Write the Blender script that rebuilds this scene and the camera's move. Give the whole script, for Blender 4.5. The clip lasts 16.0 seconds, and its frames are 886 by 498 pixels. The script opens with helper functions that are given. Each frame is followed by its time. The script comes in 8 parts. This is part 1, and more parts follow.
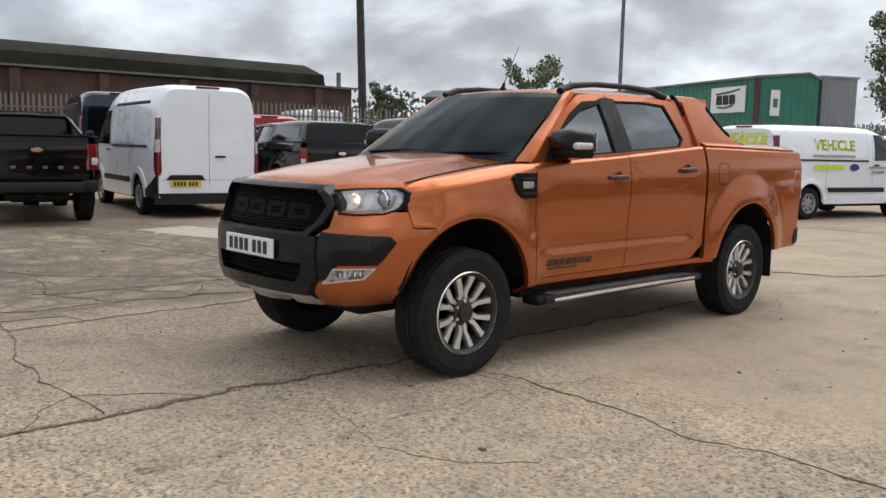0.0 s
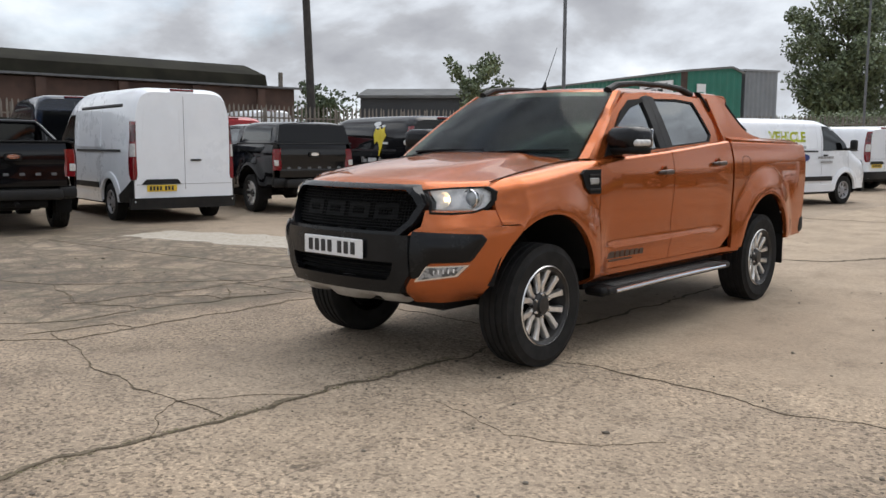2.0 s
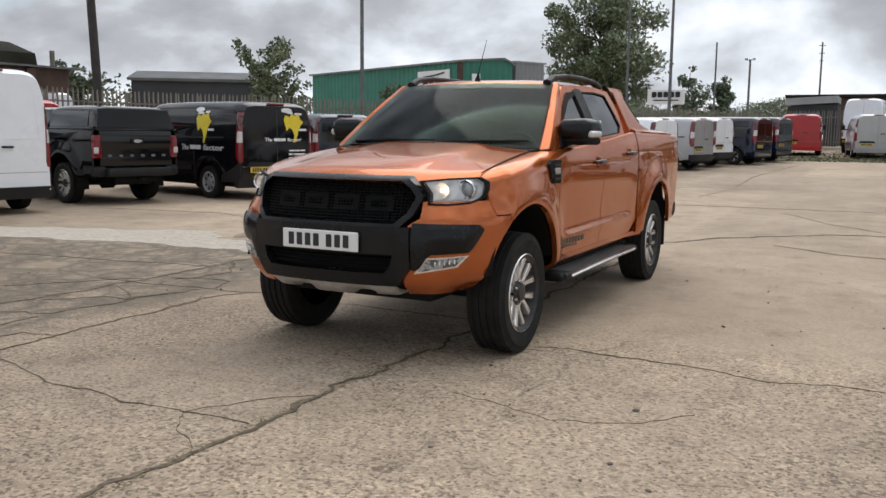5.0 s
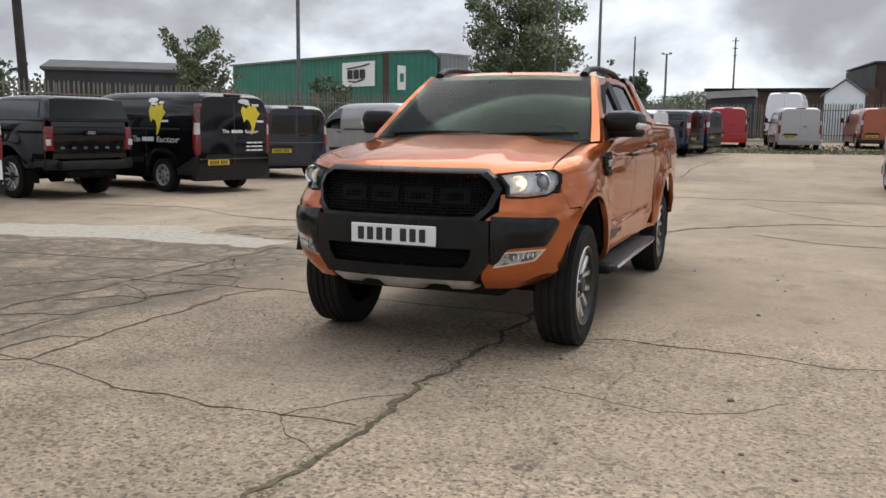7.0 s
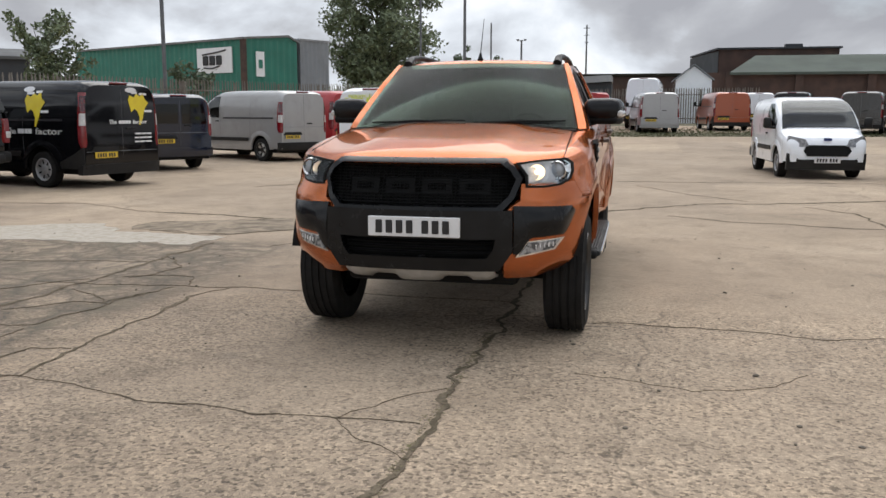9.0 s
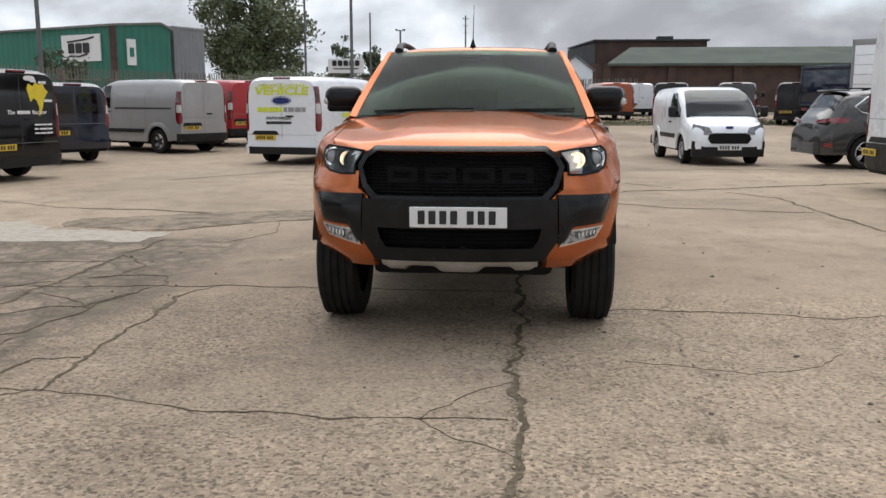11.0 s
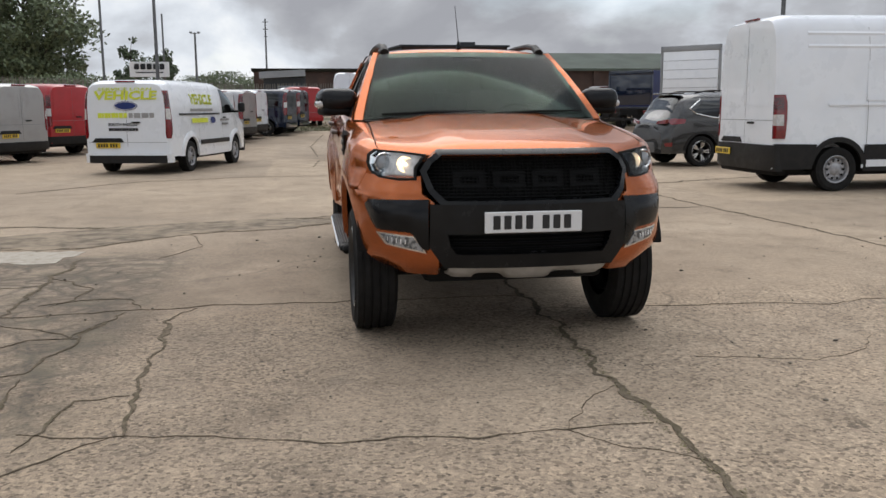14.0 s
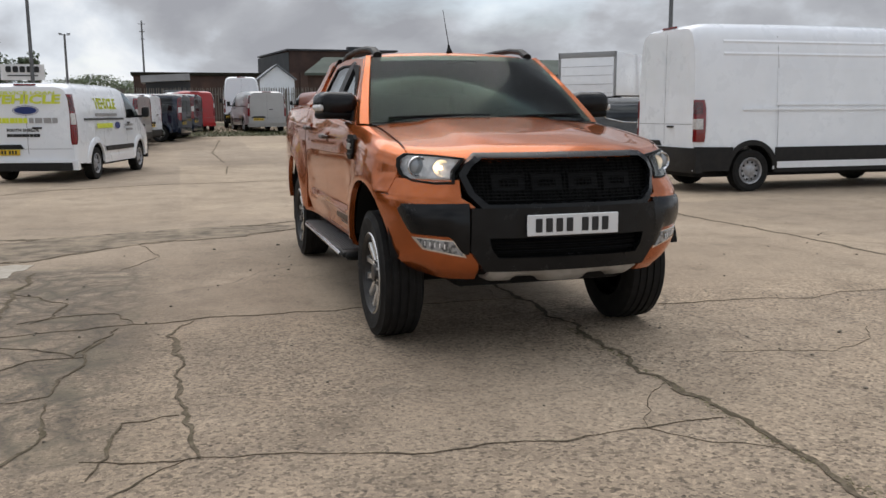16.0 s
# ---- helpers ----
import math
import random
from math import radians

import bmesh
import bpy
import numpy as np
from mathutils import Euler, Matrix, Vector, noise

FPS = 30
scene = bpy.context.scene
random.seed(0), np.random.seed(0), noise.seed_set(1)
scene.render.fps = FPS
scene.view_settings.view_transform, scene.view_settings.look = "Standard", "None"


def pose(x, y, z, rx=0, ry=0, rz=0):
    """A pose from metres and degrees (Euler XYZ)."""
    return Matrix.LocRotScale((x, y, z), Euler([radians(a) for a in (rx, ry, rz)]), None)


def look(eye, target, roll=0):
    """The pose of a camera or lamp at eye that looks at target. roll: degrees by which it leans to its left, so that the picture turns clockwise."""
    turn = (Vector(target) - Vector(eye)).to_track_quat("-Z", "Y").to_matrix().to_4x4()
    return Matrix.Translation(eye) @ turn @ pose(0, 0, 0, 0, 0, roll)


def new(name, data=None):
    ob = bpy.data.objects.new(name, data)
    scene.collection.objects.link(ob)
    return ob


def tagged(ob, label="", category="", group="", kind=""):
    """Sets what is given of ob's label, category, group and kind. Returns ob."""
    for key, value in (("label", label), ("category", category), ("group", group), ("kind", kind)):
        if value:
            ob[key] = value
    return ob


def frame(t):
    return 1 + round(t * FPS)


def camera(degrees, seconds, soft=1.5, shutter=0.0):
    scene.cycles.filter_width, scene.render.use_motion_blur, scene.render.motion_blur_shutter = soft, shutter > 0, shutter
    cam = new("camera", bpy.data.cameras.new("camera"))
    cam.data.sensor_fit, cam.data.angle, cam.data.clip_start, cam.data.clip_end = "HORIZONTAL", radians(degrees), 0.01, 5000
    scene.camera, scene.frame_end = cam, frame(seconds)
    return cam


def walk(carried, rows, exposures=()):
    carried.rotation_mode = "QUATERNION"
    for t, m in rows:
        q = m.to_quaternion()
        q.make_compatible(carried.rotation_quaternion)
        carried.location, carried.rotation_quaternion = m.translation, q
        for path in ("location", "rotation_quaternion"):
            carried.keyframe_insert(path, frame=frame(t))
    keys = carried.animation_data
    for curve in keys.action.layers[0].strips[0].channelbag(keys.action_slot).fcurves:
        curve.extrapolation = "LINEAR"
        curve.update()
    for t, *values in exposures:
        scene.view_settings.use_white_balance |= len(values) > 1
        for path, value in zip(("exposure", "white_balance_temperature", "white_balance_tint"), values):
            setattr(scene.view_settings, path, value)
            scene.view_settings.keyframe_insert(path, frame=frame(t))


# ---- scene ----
cam = camera(54.0, 16.0)
PATH = [
    (0, (4.455, -5.152, 1.349), (3.004, -3.795, 1.115), 1.3),
    (0.5, (4.403, -5.413, 1.357), (2.981, -4.027, 1.121), 0.9),
    (1, (4.284, -5.593, 1.353), (2.88, -4.189, 1.11), 0.5),
    (1.5, (4.089, -5.713, 1.332), (2.709, -4.285, 1.093), 0.3),
    (2, (3.94, -5.894, 1.351), (2.604, -4.425, 1.114), 0.2),
    (2.5, (3.862, -6.119, 1.372), (2.576, -4.608, 1.125), -0.1),
    (3, (3.686, -6.218, 1.357), (2.463, -4.657, 1.096), -0.4),
    (3.5, (3.436, -6.273, 1.347), (2.281, -4.66, 1.092), -0.3),
    (4, (3.273, -6.375, 1.362), (2.185, -4.715, 1.115), -0.1),
    (4.5, (3.096, -6.538, 1.364), (2.101, -4.823, 1.108), 0.3),
    (5, (2.897, -6.609, 1.367), (1.988, -4.847, 1.103), 0.6),
    (5.2, (2.804, -6.623, 1.352), (1.918, -4.848, 1.096), 0.6),
    (7.3, (1.903, -6.927, 1.359), (1.206, -5.073, 1.075), 0.7),
    (7.5, (1.79, -6.93, 1.367), (1.127, -5.064, 1.083), 0.7),
    (8, (1.593, -6.98, 1.367), (1.004, -5.089, 1.085), 0.9),
    (8.5, (1.398, -7.112, 1.382), (0.891, -5.2, 1.089), 0.7),
    (9, (1.187, -7.117, 1.369), (0.757, -5.188, 1.061), 0.1),
    (9.2, (1.093, -7.055, 1.344), (0.689, -5.121, 1.034), -0.1),
    (11.3, (0.136, -7.123, 1.356), (0.018, -5.154, 1.026), 0.3),
    (11.5, (0.041, -7.104, 1.363), (-0.056, -5.133, 1.035), 0.5),
    (12, (-0.207, -7.112, 1.355), (-0.235, -5.138, 1.035), 0.8),
    (12.5, (-0.438, -7.123, 1.366), (-0.381, -5.151, 1.04), 0.0),
    (13, (-0.685, -7.006, 1.334), (-0.53, -5.039, 1.007), -0.6),
    (13.5, (-0.915, -6.892, 1.339), (-0.68, -4.933, 1.013), -0.7),
    (14, (-1.162, -6.902, 1.342), (-0.857, -4.952, 1.022), -0.3),
    (14.5, (-1.386, -6.925, 1.368), (-1.009, -4.988, 1.039), -0.5),
    (15, (-1.546, -6.814, 1.343), (-1.098, -4.893, 1.009), -0.9),
    (15.5, (-1.745, -6.697, 1.333), (-1.238, -4.79, 1.006), -0.8),
    (16, (-1.957, -6.679, 1.336), (-1.39, -4.786, 1.026), -0.3),
]
walk(cam, [(t, look(eye, target, roll)) for t, eye, target, roll in PATH], [(0.0, 0.32), (5.0, 0.28), (10.0, 0.27), (13.0, 0.16), (16.0, 0.08)])

# ---- light ----
SUN_DIR = Vector((-0.05, 0.60, 0.83)).normalized()
world = bpy.data.worlds.new("overcast_sky")
scene.world = world
world.use_nodes = True
wn, wl = world.node_tree.nodes, world.node_tree.links
wn.clear()


def wnode(kind, **vals):
    n = wn.new(kind)
    for k, v in vals.items():
        n.inputs[k].default_value = v
    return n


w_out = wnode("ShaderNodeOutputWorld")
w_bg = wnode("ShaderNodeBackground", Strength=0.95)
sky = wnode("ShaderNodeTexSky")
sky.sky_type = "NISHITA"
sky.sun_disc = False
sky.sun_elevation = math.asin(SUN_DIR.z)
sky.sun_rotation = math.atan2(SUN_DIR.x, SUN_DIR.y)
sky_gain = wnode("ShaderNodeVectorMath")
sky_gain.operation = "SCALE"
sky_gain.inputs["Scale"].default_value = 0.13
wl.new(sky.outputs[0], sky_gain.inputs[0])
co = wnode("ShaderNodeTexCoord")
squash = wnode("ShaderNodeMapping")
squash.inputs["Scale"].default_value = (1.0, 1.0, 1.9)
squash.inputs["Rotation"].default_value = (0.0, 0.0, radians(23))
squash.inputs["Location"].default_value = (2.15, 0.7, 0.4)
wl.new(co.outputs["Generated"], squash.inputs[0])


def wmath(op, a, b=0.0, c=0.0, clamp=False):
    n = wn.new("ShaderNodeMath")
    n.operation, n.use_clamp = op, clamp
    for i, v in enumerate((a, b, c)):
        if hasattr(v, "is_linked"):
            wl.new(v, n.inputs[i])
        else:
            n.inputs[i].default_value = v
    return n.outputs[0]


def wramp(src, stops):
    r = wnode("ShaderNodeValToRGB")
    while len(r.color_ramp.elements) < len(stops):
        r.color_ramp.elements.new(0.5)
    for e, (p, c) in zip(r.color_ramp.elements, stops):
        e.position, e.color = p, (*c, 1)
    wl.new(src, r.inputs[0])
    return r.outputs[0]


def wmix(f, a, b):
    n = wnode("ShaderNodeMix")
    n.data_type = "RGBA"
    for k, v in (("Factor", f), ("A", a), ("B", b)):
        if hasattr(v, "is_linked"):
            wl.new(v, n.inputs[k])
        else:
            n.inputs[k].default_value = (*v, 1)
    return n.outputs["Result"]


def wnoise(scale, detail, rough, dist=0.0):
    n = wnode("ShaderNodeTexNoise", Scale=scale, Detail=detail, Roughness=rough, Distortion=dist)
    wl.new(squash.outputs[0], n.inputs["Vector"])
    return n.outputs["Fac"]


heavy = wnoise(1.9, 8.0, 0.58, 0.3)     # dark-bellied cloud banks
puffs = wnoise(4.6, 7.0, 0.50, 0.2)     # smaller bright heads
rifts = wnoise(2.7, 7.0, 0.55, 0.4)     # where the blue shows
body = wmath("MULTIPLY_ADD", puffs, 0.72, wmath("MULTIPLY", heavy, 0.48))
clouds = wramp(body, [(0.50, (0.90, 0.925, 0.95)), (0.545, (0.74, 0.785, 0.845)), (0.59, (0.595, 0.63, 0.685)), (0.635, (0.45, 0.465, 0.50)), (0.70, (0.36, 0.37, 0.405))])
cover = wramp(rifts, [(0.40, (0.62, 0.62, 0.62)), (0.50, (1, 1, 1))])
sky_mix = wmix(cover, sky_gain.outputs[0], clouds)
aim = wnode("ShaderNodeVectorMath")
aim.operation = "DOT_PRODUCT"
wl.new(co.outputs["Generated"], aim.inputs[0])
aim.inputs[1].default_value = SUN_DIR
toward = wmath("MAXIMUM", aim.outputs["Value"], 0.0)
lobe = wmath("ADD", wmath("MULTIPLY", wmath("POWER", toward, 8.0), 0.12), wmath("MULTIPLY", wmath("POWER", toward, 50.0), 0.7))
w_scale = wnode("ShaderNodeVectorMath")
w_scale.operation = "SCALE"
wl.new(sky_mix, w_scale.inputs[0])
split = wnode("ShaderNodeSeparateXYZ")
wl.new(co.outputs["Generated"], split.inputs[0])
high = wmath("MULTIPLY", wmath("MAXIMUM", wmath("SUBTRACT", split.outputs[2], 0.45), 0.0), 1.8)     # an overcast sky is brighter overhead
wl.new(wmath("ADD", wmath("ADD", lobe, 1.0), high), w_scale.inputs["Scale"])
wl.new(w_scale.outputs[0], w_bg.inputs["Color"])
wl.new(w_bg.outputs[0], w_out.inputs["Surface"])

sun = new("sun", bpy.data.lights.new("sun", "SUN"))
sun.data.energy, sun.data.angle, sun.data.color = 1.1, radians(58), (1.0, 0.95, 0.88)
sun.matrix_world = look(SUN_DIR * 60, (0, 0, 0))


# ---- materials ----
def mat(name, c1, c2=None, scale=6.0, rough=0.5, metal=0.0, bump=0.0, bump_scale=60.0, coat=0.0, spread=0.12, grime=None, spec=0.5):
    """A surface of two colours in soft patches, with fine relief; grime: (colour, amount, scale)."""
    m = bpy.data.materials.new(name)
    m.use_nodes = True
    nt = m.node_tree
    n, l = nt.nodes, nt.links
    bsdf = n["Principled BSDF"]
    bsdf.inputs["Roughness"].default_value = rough
    bsdf.inputs["Metallic"].default_value = metal
    bsdf.inputs["Specular IOR Level"].default_value = spec
    bsdf.inputs["Coat Weight"].default_value = coat
    bsdf.inputs["Coat Roughness"].default_value = 0.04
    tc = n.new("ShaderNodeTexCoord")
    c2 = c2 or tuple(v * 0.8 for v in c1)
    noi = n.new("ShaderNodeTexNoise")
    noi.inputs["Scale"].default_value, noi.inputs["Detail"].default_value = scale, 6.0
    l.new(tc.outputs["Object"], noi.inputs["Vector"])
    ramp = n.new("ShaderNodeValToRGB")
    ramp.color_ramp.elements[0].position, ramp.color_ramp.elements[1].position = 0.5 - spread, 0.5 + spread
    ramp.color_ramp.elements[0].color, ramp.color_ramp.elements[1].color = (*c1, 1), (*c2, 1)
    l.new(noi.outputs["Fac"], ramp.inputs[0])
    col = ramp.outputs[0]
    if grime:
        g = n.new("ShaderNodeTexNoise")
        g.inputs["Scale"].default_value, g.inputs["Detail"].default_value, g.inputs["Roughness"].default_value = grime[2], 10.0, 0.7
        l.new(tc.outputs["Object"], g.inputs["Vector"])
        gr = n.new("ShaderNodeMapRange")
        gr.inputs["From Min"].default_value, gr.inputs["From Max"].default_value, gr.inputs["To Max"].default_value = 0.48, 0.72, grime[1]
        l.new(g.outputs["Fac"], gr.inputs["Value"])
        mx = n.new("ShaderNodeMix")
        mx.data_type = "RGBA"
        l.new(gr.outputs[0], mx.inputs["Factor"])
        l.new(col, mx.inputs["A"])
        mx.inputs["B"].default_value = (*grime[0], 1)
        col = mx.outputs["Result"]
        rr = n.new("ShaderNodeMapRange")
        rr.inputs["From Min"].default_value, rr.inputs["From Max"].default_value = 0.4, 0.75
        rr.inputs["To Min"].default_value, rr.inputs["To Max"].default_value = rough, min(1.0, rough + 0.25)
        l.new(g.outputs["Fac"], rr.inputs["Value"])
        l.new(rr.outputs[0], bsdf.inputs["Roughness"])
    l.new(col, bsdf.inputs["Base Color"])
    if bump:
        fine = n.new("ShaderNodeTexNoise")
        fine.inputs["Scale"].default_value, fine.inputs["Detail"].default_value = bump_scale, 4.0
        l.new(tc.outputs["Object"], fine.inputs["Vector"])
        b = n.new("ShaderNodeBump")
        b.inputs["Strength"].default_value, b.inputs["Distance"].default_value = bump, 0.01
        l.new(fine.outputs["Fac"], b.inputs["Height"])
        l.new(b.outputs[0], bsdf.inputs["Normal"])
    return m


def glass(name, tint, gloss=0.04, ior=1.75):
    """Vehicle glass: tinted, see-through, glossy at a glance."""
    m = bpy.data.materials.new(name)
    m.use_nodes = True
    n, l = m.node_tree.nodes, m.node_tree.links
    n.clear()
    out, mix, tr, gl, fr = (n.new(k) for k in ("ShaderNodeOutputMaterial", "ShaderNodeMixShader", "ShaderNodeBsdfTransparent", "ShaderNodeBsdfGlossy", "ShaderNodeFresnel"))
    tr.inputs["Color"].default_value = (*tint, 1)
    gl.inputs["Roughness"].default_value = gloss
    gl.inputs["Color"].default_value = (0.92, 0.95, 0.96, 1)
    fr.inputs["IOR"].default_value = ior
    l.new(fr.outputs[0], mix.inputs[0])
    l.new(tr.outputs[0], mix.inputs[1])
    l.new(gl.outputs[0], mix.inputs[2])
    l.new(mix.outputs[0], out.inputs[0])
    return m


def glow(name, colour, strength):
    m = bpy.data.materials.new(name)
    m.use_nodes = True
    b = m.node_tree.nodes["Principled BSDF"]
    b.inputs["Base Color"].default_value = (*colour, 1)
    b.inputs["Emission Color"].default_value = (*colour, 1)
    b.inputs["Emission Strength"].default_value = strength
    return m


DUST = ((0.20, 0.16, 0.12), 0.22, 3.0)
M_ORANGE = mat("orange_metallic_paint", (0.465, 0.121, 0.031), (0.385, 0.097, 0.025), scale=420, rough=0.25, metal=0.70, coat=0.8, spread=0.2)
M_ORANGE.node_tree.nodes["Principled BSDF"].inputs["Specular Tint"].default_value = (1.0, 0.55, 0.30, 1)
M_ORANGE.node_tree.nodes["Principled BSDF"].inputs["Coat IOR"].default_value = 1.45
M_ORANGE.node_tree.nodes["Principled BSDF"].inputs["Coat Roughness"].default_value = 0.02
M_BLACKP = mat("black_paint", (0.0035, 0.0035, 0.0045), (0.006, 0.006, 0.007), scale=3, rough=0.06, coat=0.35, spec=0.25)
M_WHITEP = mat("white_paint", (0.84, 0.865, 0.90), (0.81, 0.84, 0.88), scale=2, rough=0.25, coat=1.0, grime=((0.62, 0.62, 0.62), 0.16, 1.8))
M_SILVERP = mat("silver_paint", (0.42, 0.42, 0.42), (0.36, 0.36, 0.37), scale=300, rough=0.32, metal=0.6, coat=0.7, grime=((0.3, 0.28, 0.26), 0.25, 2.0))
M_GREYP = mat("grey_paint", (0.40, 0.395, 0.39), (0.36, 0.355, 0.35), scale=300, rough=0.32, metal=0.5, coat=0.7, grime=((0.25, 0.23, 0.2), 0.3, 2.0))
M_NAVYP = mat("navy_paint", (0.006, 0.012, 0.028), (0.008, 0.015, 0.033), scale=3, rough=0.10, coat=0.6)
M_REDP = mat("red_paint", (0.42, 0.012, 0.018), (0.36, 0.010, 0.015), scale=3, rough=0.3, coat=0.5)
M_DKGREYP = mat("dark_grey_paint", (0.045, 0.044, 0.042), (0.038, 0.037, 0.036), scale=300, rough=0.25, metal=0.4, coat=0.8)
M_PLASTIC = mat("dark_grey_plastic", (0.011, 0.011, 0.0115), (0.016, 0.0155, 0.015), scale=9, rough=0.45, bump=0.08, bump_scale=500, grime=((0.035, 0.031, 0.027), 0.25, 5.0), spec=0.28)
M_SATIN = mat("satin_graphite_plastic", (0.0070, 0.0075, 0.0085), (0.0098, 0.0103, 0.0113), scale=8, rough=0.15, grime=((0.016, 0.016, 0.0155), 0.10, 4.0), spec=0.25)
M_BLACK = mat("matt_black", (0.005, 0.005, 0.005), (0.007, 0.007, 0.007), scale=9, rough=0.7, spec=0.2)
M_RUBBER = mat("tyre_rubber", (0.010, 0.010, 0.010), (0.016, 0.0155, 0.015), scale=14, rough=0.7, bump=0.15, bump_scale=120, grime=((0.028, 0.025, 0.021), 0.3, 9.0), spec=0.22)
M_ALLOY = mat("machined_alloy", (0.80, 0.79, 0.77), (0.70, 0.69, 0.67), scale=40, rough=0.32, metal=0.9)
M_DALLOY = mat("dark_alloy", (0.035, 0.034, 0.034), (0.05, 0.048, 0.046), scale=20, rough=0.4, metal=0.6)
M_STEEL = mat("steel_wheel", (0.40, 0.40, 0.41), (0.32, 0.32, 0.33), scale=20, rough=0.42, metal=0.5, grime=DUST)
M_CHROME = mat("chrome", (0.80, 0.80, 0.80), (0.70, 0.70, 0.71), scale=20, rough=0.10, metal=1.0)
M_SILVERPL = mat("silver_plastic", (0.46, 0.45, 0.43), (0.38, 0.37, 0.35), scale=12, rough=0.38, metal=0.4, grime=DUST)
M_PLATEW = mat("white_number_plate", (0.72, 0.72, 0.72), (0.68, 0.68, 0.68), scale=5, rough=0.35)
M_PLATEY = mat("yellow_number_plate", (0.75, 0.52, 0.04), (0.68, 0.46, 0.04), scale=5, rough=0.35)
M_INK = mat("black_ink", (0.012, 0.012, 0.014), (0.016, 0.016, 0.018), scale=5, rough=0.4)
M_LAMPRED = mat("red_lamp_lens", (0.20, 0.006, 0.010), (0.13, 0.004, 0.008), scale=30, rough=0.12, coat=1.0)
M_LAMPDK = mat("dark_red_lens", (0.06, 0.003, 0.005), (0.09, 0.004, 0.006), scale=30, rough=0.10, coat=1.0)
M_SEAM = mat("panel_gap", (0.10, 0.10, 0.105), (0.08, 0.08, 0.085), scale=5, rough=0.8)
M_LAMPCLR = mat("clear_lamp_lens", (0.62, 0.60, 0.58), (0.45, 0.44, 0.43), scale=40, rough=0.12, coat=1.0)
M_GLASSD = glass("dark_tinted_glass", (0.06, 0.065, 0.065), ior=1.6)
M_PRIVACY = glass("privacy_glass", (0.12, 0.13, 0.13), ior=3.0)
M_GLASS = glass("clear_car_glass", (0.78, 0.83, 0.81), ior=3.8)
M_GLASSL = glass("lamp_cover_glass", (0.97, 0.97, 0.97), ior=1.35)
M_SEAT = mat("dark_seat_cloth", (0.022, 0.022, 0.024), (0.03, 0.03, 0.032), scale=30, rough=0.9, bump=0.2, bump_scale=300)
M_WHITE = mat("white_vinyl", (0.80, 0.80, 0.80), (0.76, 0.76, 0.76), scale=5, rough=0.4)
M_YELLOW = mat("yellow_vinyl", (0.78, 0.62, 0.03), (0.72, 0.55, 0.03), scale=5, rough=0.4)
M_LIME = mat("lime_yellow_vinyl", (0.70, 0.76, 0.06), (0.64, 0.70, 0.05), scale=5, rough=0.4)
M_BLUEV = mat("blue_vinyl", (0.012, 0.03, 0.16), (0.010, 0.025, 0.13), scale=5, rough=0.35)
M_BULB = glow("lit_bulb", (1.0, 0.72, 0.40), 10.0)

M_BRICK = mat("old_red_brick", (0.092, 0.055, 0.043), (0.062, 0.040, 0.033), scale=1.2, rough=0.9, bump=0.5, bump_scale=14, grime=((0.06, 0.045, 0.04), 0.7, 0.5))
M_ROOF = mat("mossy_dark_roof", (0.030, 0.028, 0.021), (0.019, 0.018, 0.014), scale=0.8, rough=0.95, bump=0.4, bump_scale=6, grime=((0.040, 0.041, 0.026), 0.6, 0.35), spec=0.12)
M_ROOFG = mat("grey_sheet_roof", (0.30, 0.31, 0.32), (0.24, 0.25, 0.26), scale=0.5, rough=0.55, grime=((0.18, 0.17, 0.15), 0.4, 0.4))
M_GREENCLAD = mat("green_cladding", (0.020, 0.155, 0.110), (0.026, 0.180, 0.128), scale=0.4, rough=0.45, grime=((0.05, 0.12, 0.09), 0.4, 0.5))
M_GREYCLAD = mat("grey_cladding", (0.23, 0.245, 0.26), (0.20, 0.215, 0.23), scale=0.4, rough=0.5, grime=((0.15, 0.15, 0.15), 0.4, 0.5))
M_DARKCLAD = mat("dark_slate_cladding", (0.034, 0.038, 0.043), (0.027, 0.030, 0.035), scale=0.4, rough=0.6, grime=((0.06, 0.06, 0.06), 0.3, 0.5))
M_FENCE = mat("weathered_galvanised_steel", (0.23, 0.212, 0.185), (0.165, 0.148, 0.125), scale=2.5, rough=0.65, metal=0.2, grime=((0.12, 0.075, 0.045), 0.5, 3.0))
M_POLE = mat("tarred_timber", (0.030, 0.028, 0.027), (0.045, 0.040, 0.036), scale=4, rough=0.8, bump=0.4, bump_scale=20)
M_POLEM = mat("galvanised_column", (0.16, 0.165, 0.17), (0.12, 0.125, 0.13), scale=3, rough=0.5, metal=0.5)
M_BARK = mat("tree_bark", (0.085, 0.068, 0.052), (0.055, 0.045, 0.036), scale=5, rough=0.9, bump=0.6, bump_scale=20)


def leaf_mat(name, a, b):
    m = mat(name, a, b, scale=0.9, rough=0.55, spread=0.2)
    n, l = m.node_tree.nodes, m.node_tree.links
    geo = n.new("ShaderNodeNewGeometry")
    hsv = n.new("ShaderNodeHueSaturation")
    mr = n.new("ShaderNodeMapRange")
    mr.inputs["To Min"].default_value, mr.inputs["To Max"].default_value = 0.55, 1.45
    bs = n["Principled BSDF"]
    src = bs.inputs["Base Color"].links[0].from_socket
    l.new(geo.outputs["Random Per Island"], mr.inputs["Value"])
    l.new(mr.outputs[0], hsv.inputs["Value"])
    l.new(src, hsv.inputs["Color"])
    l.new(hsv.outputs[0], bs.inputs["Base Color"])
    return m


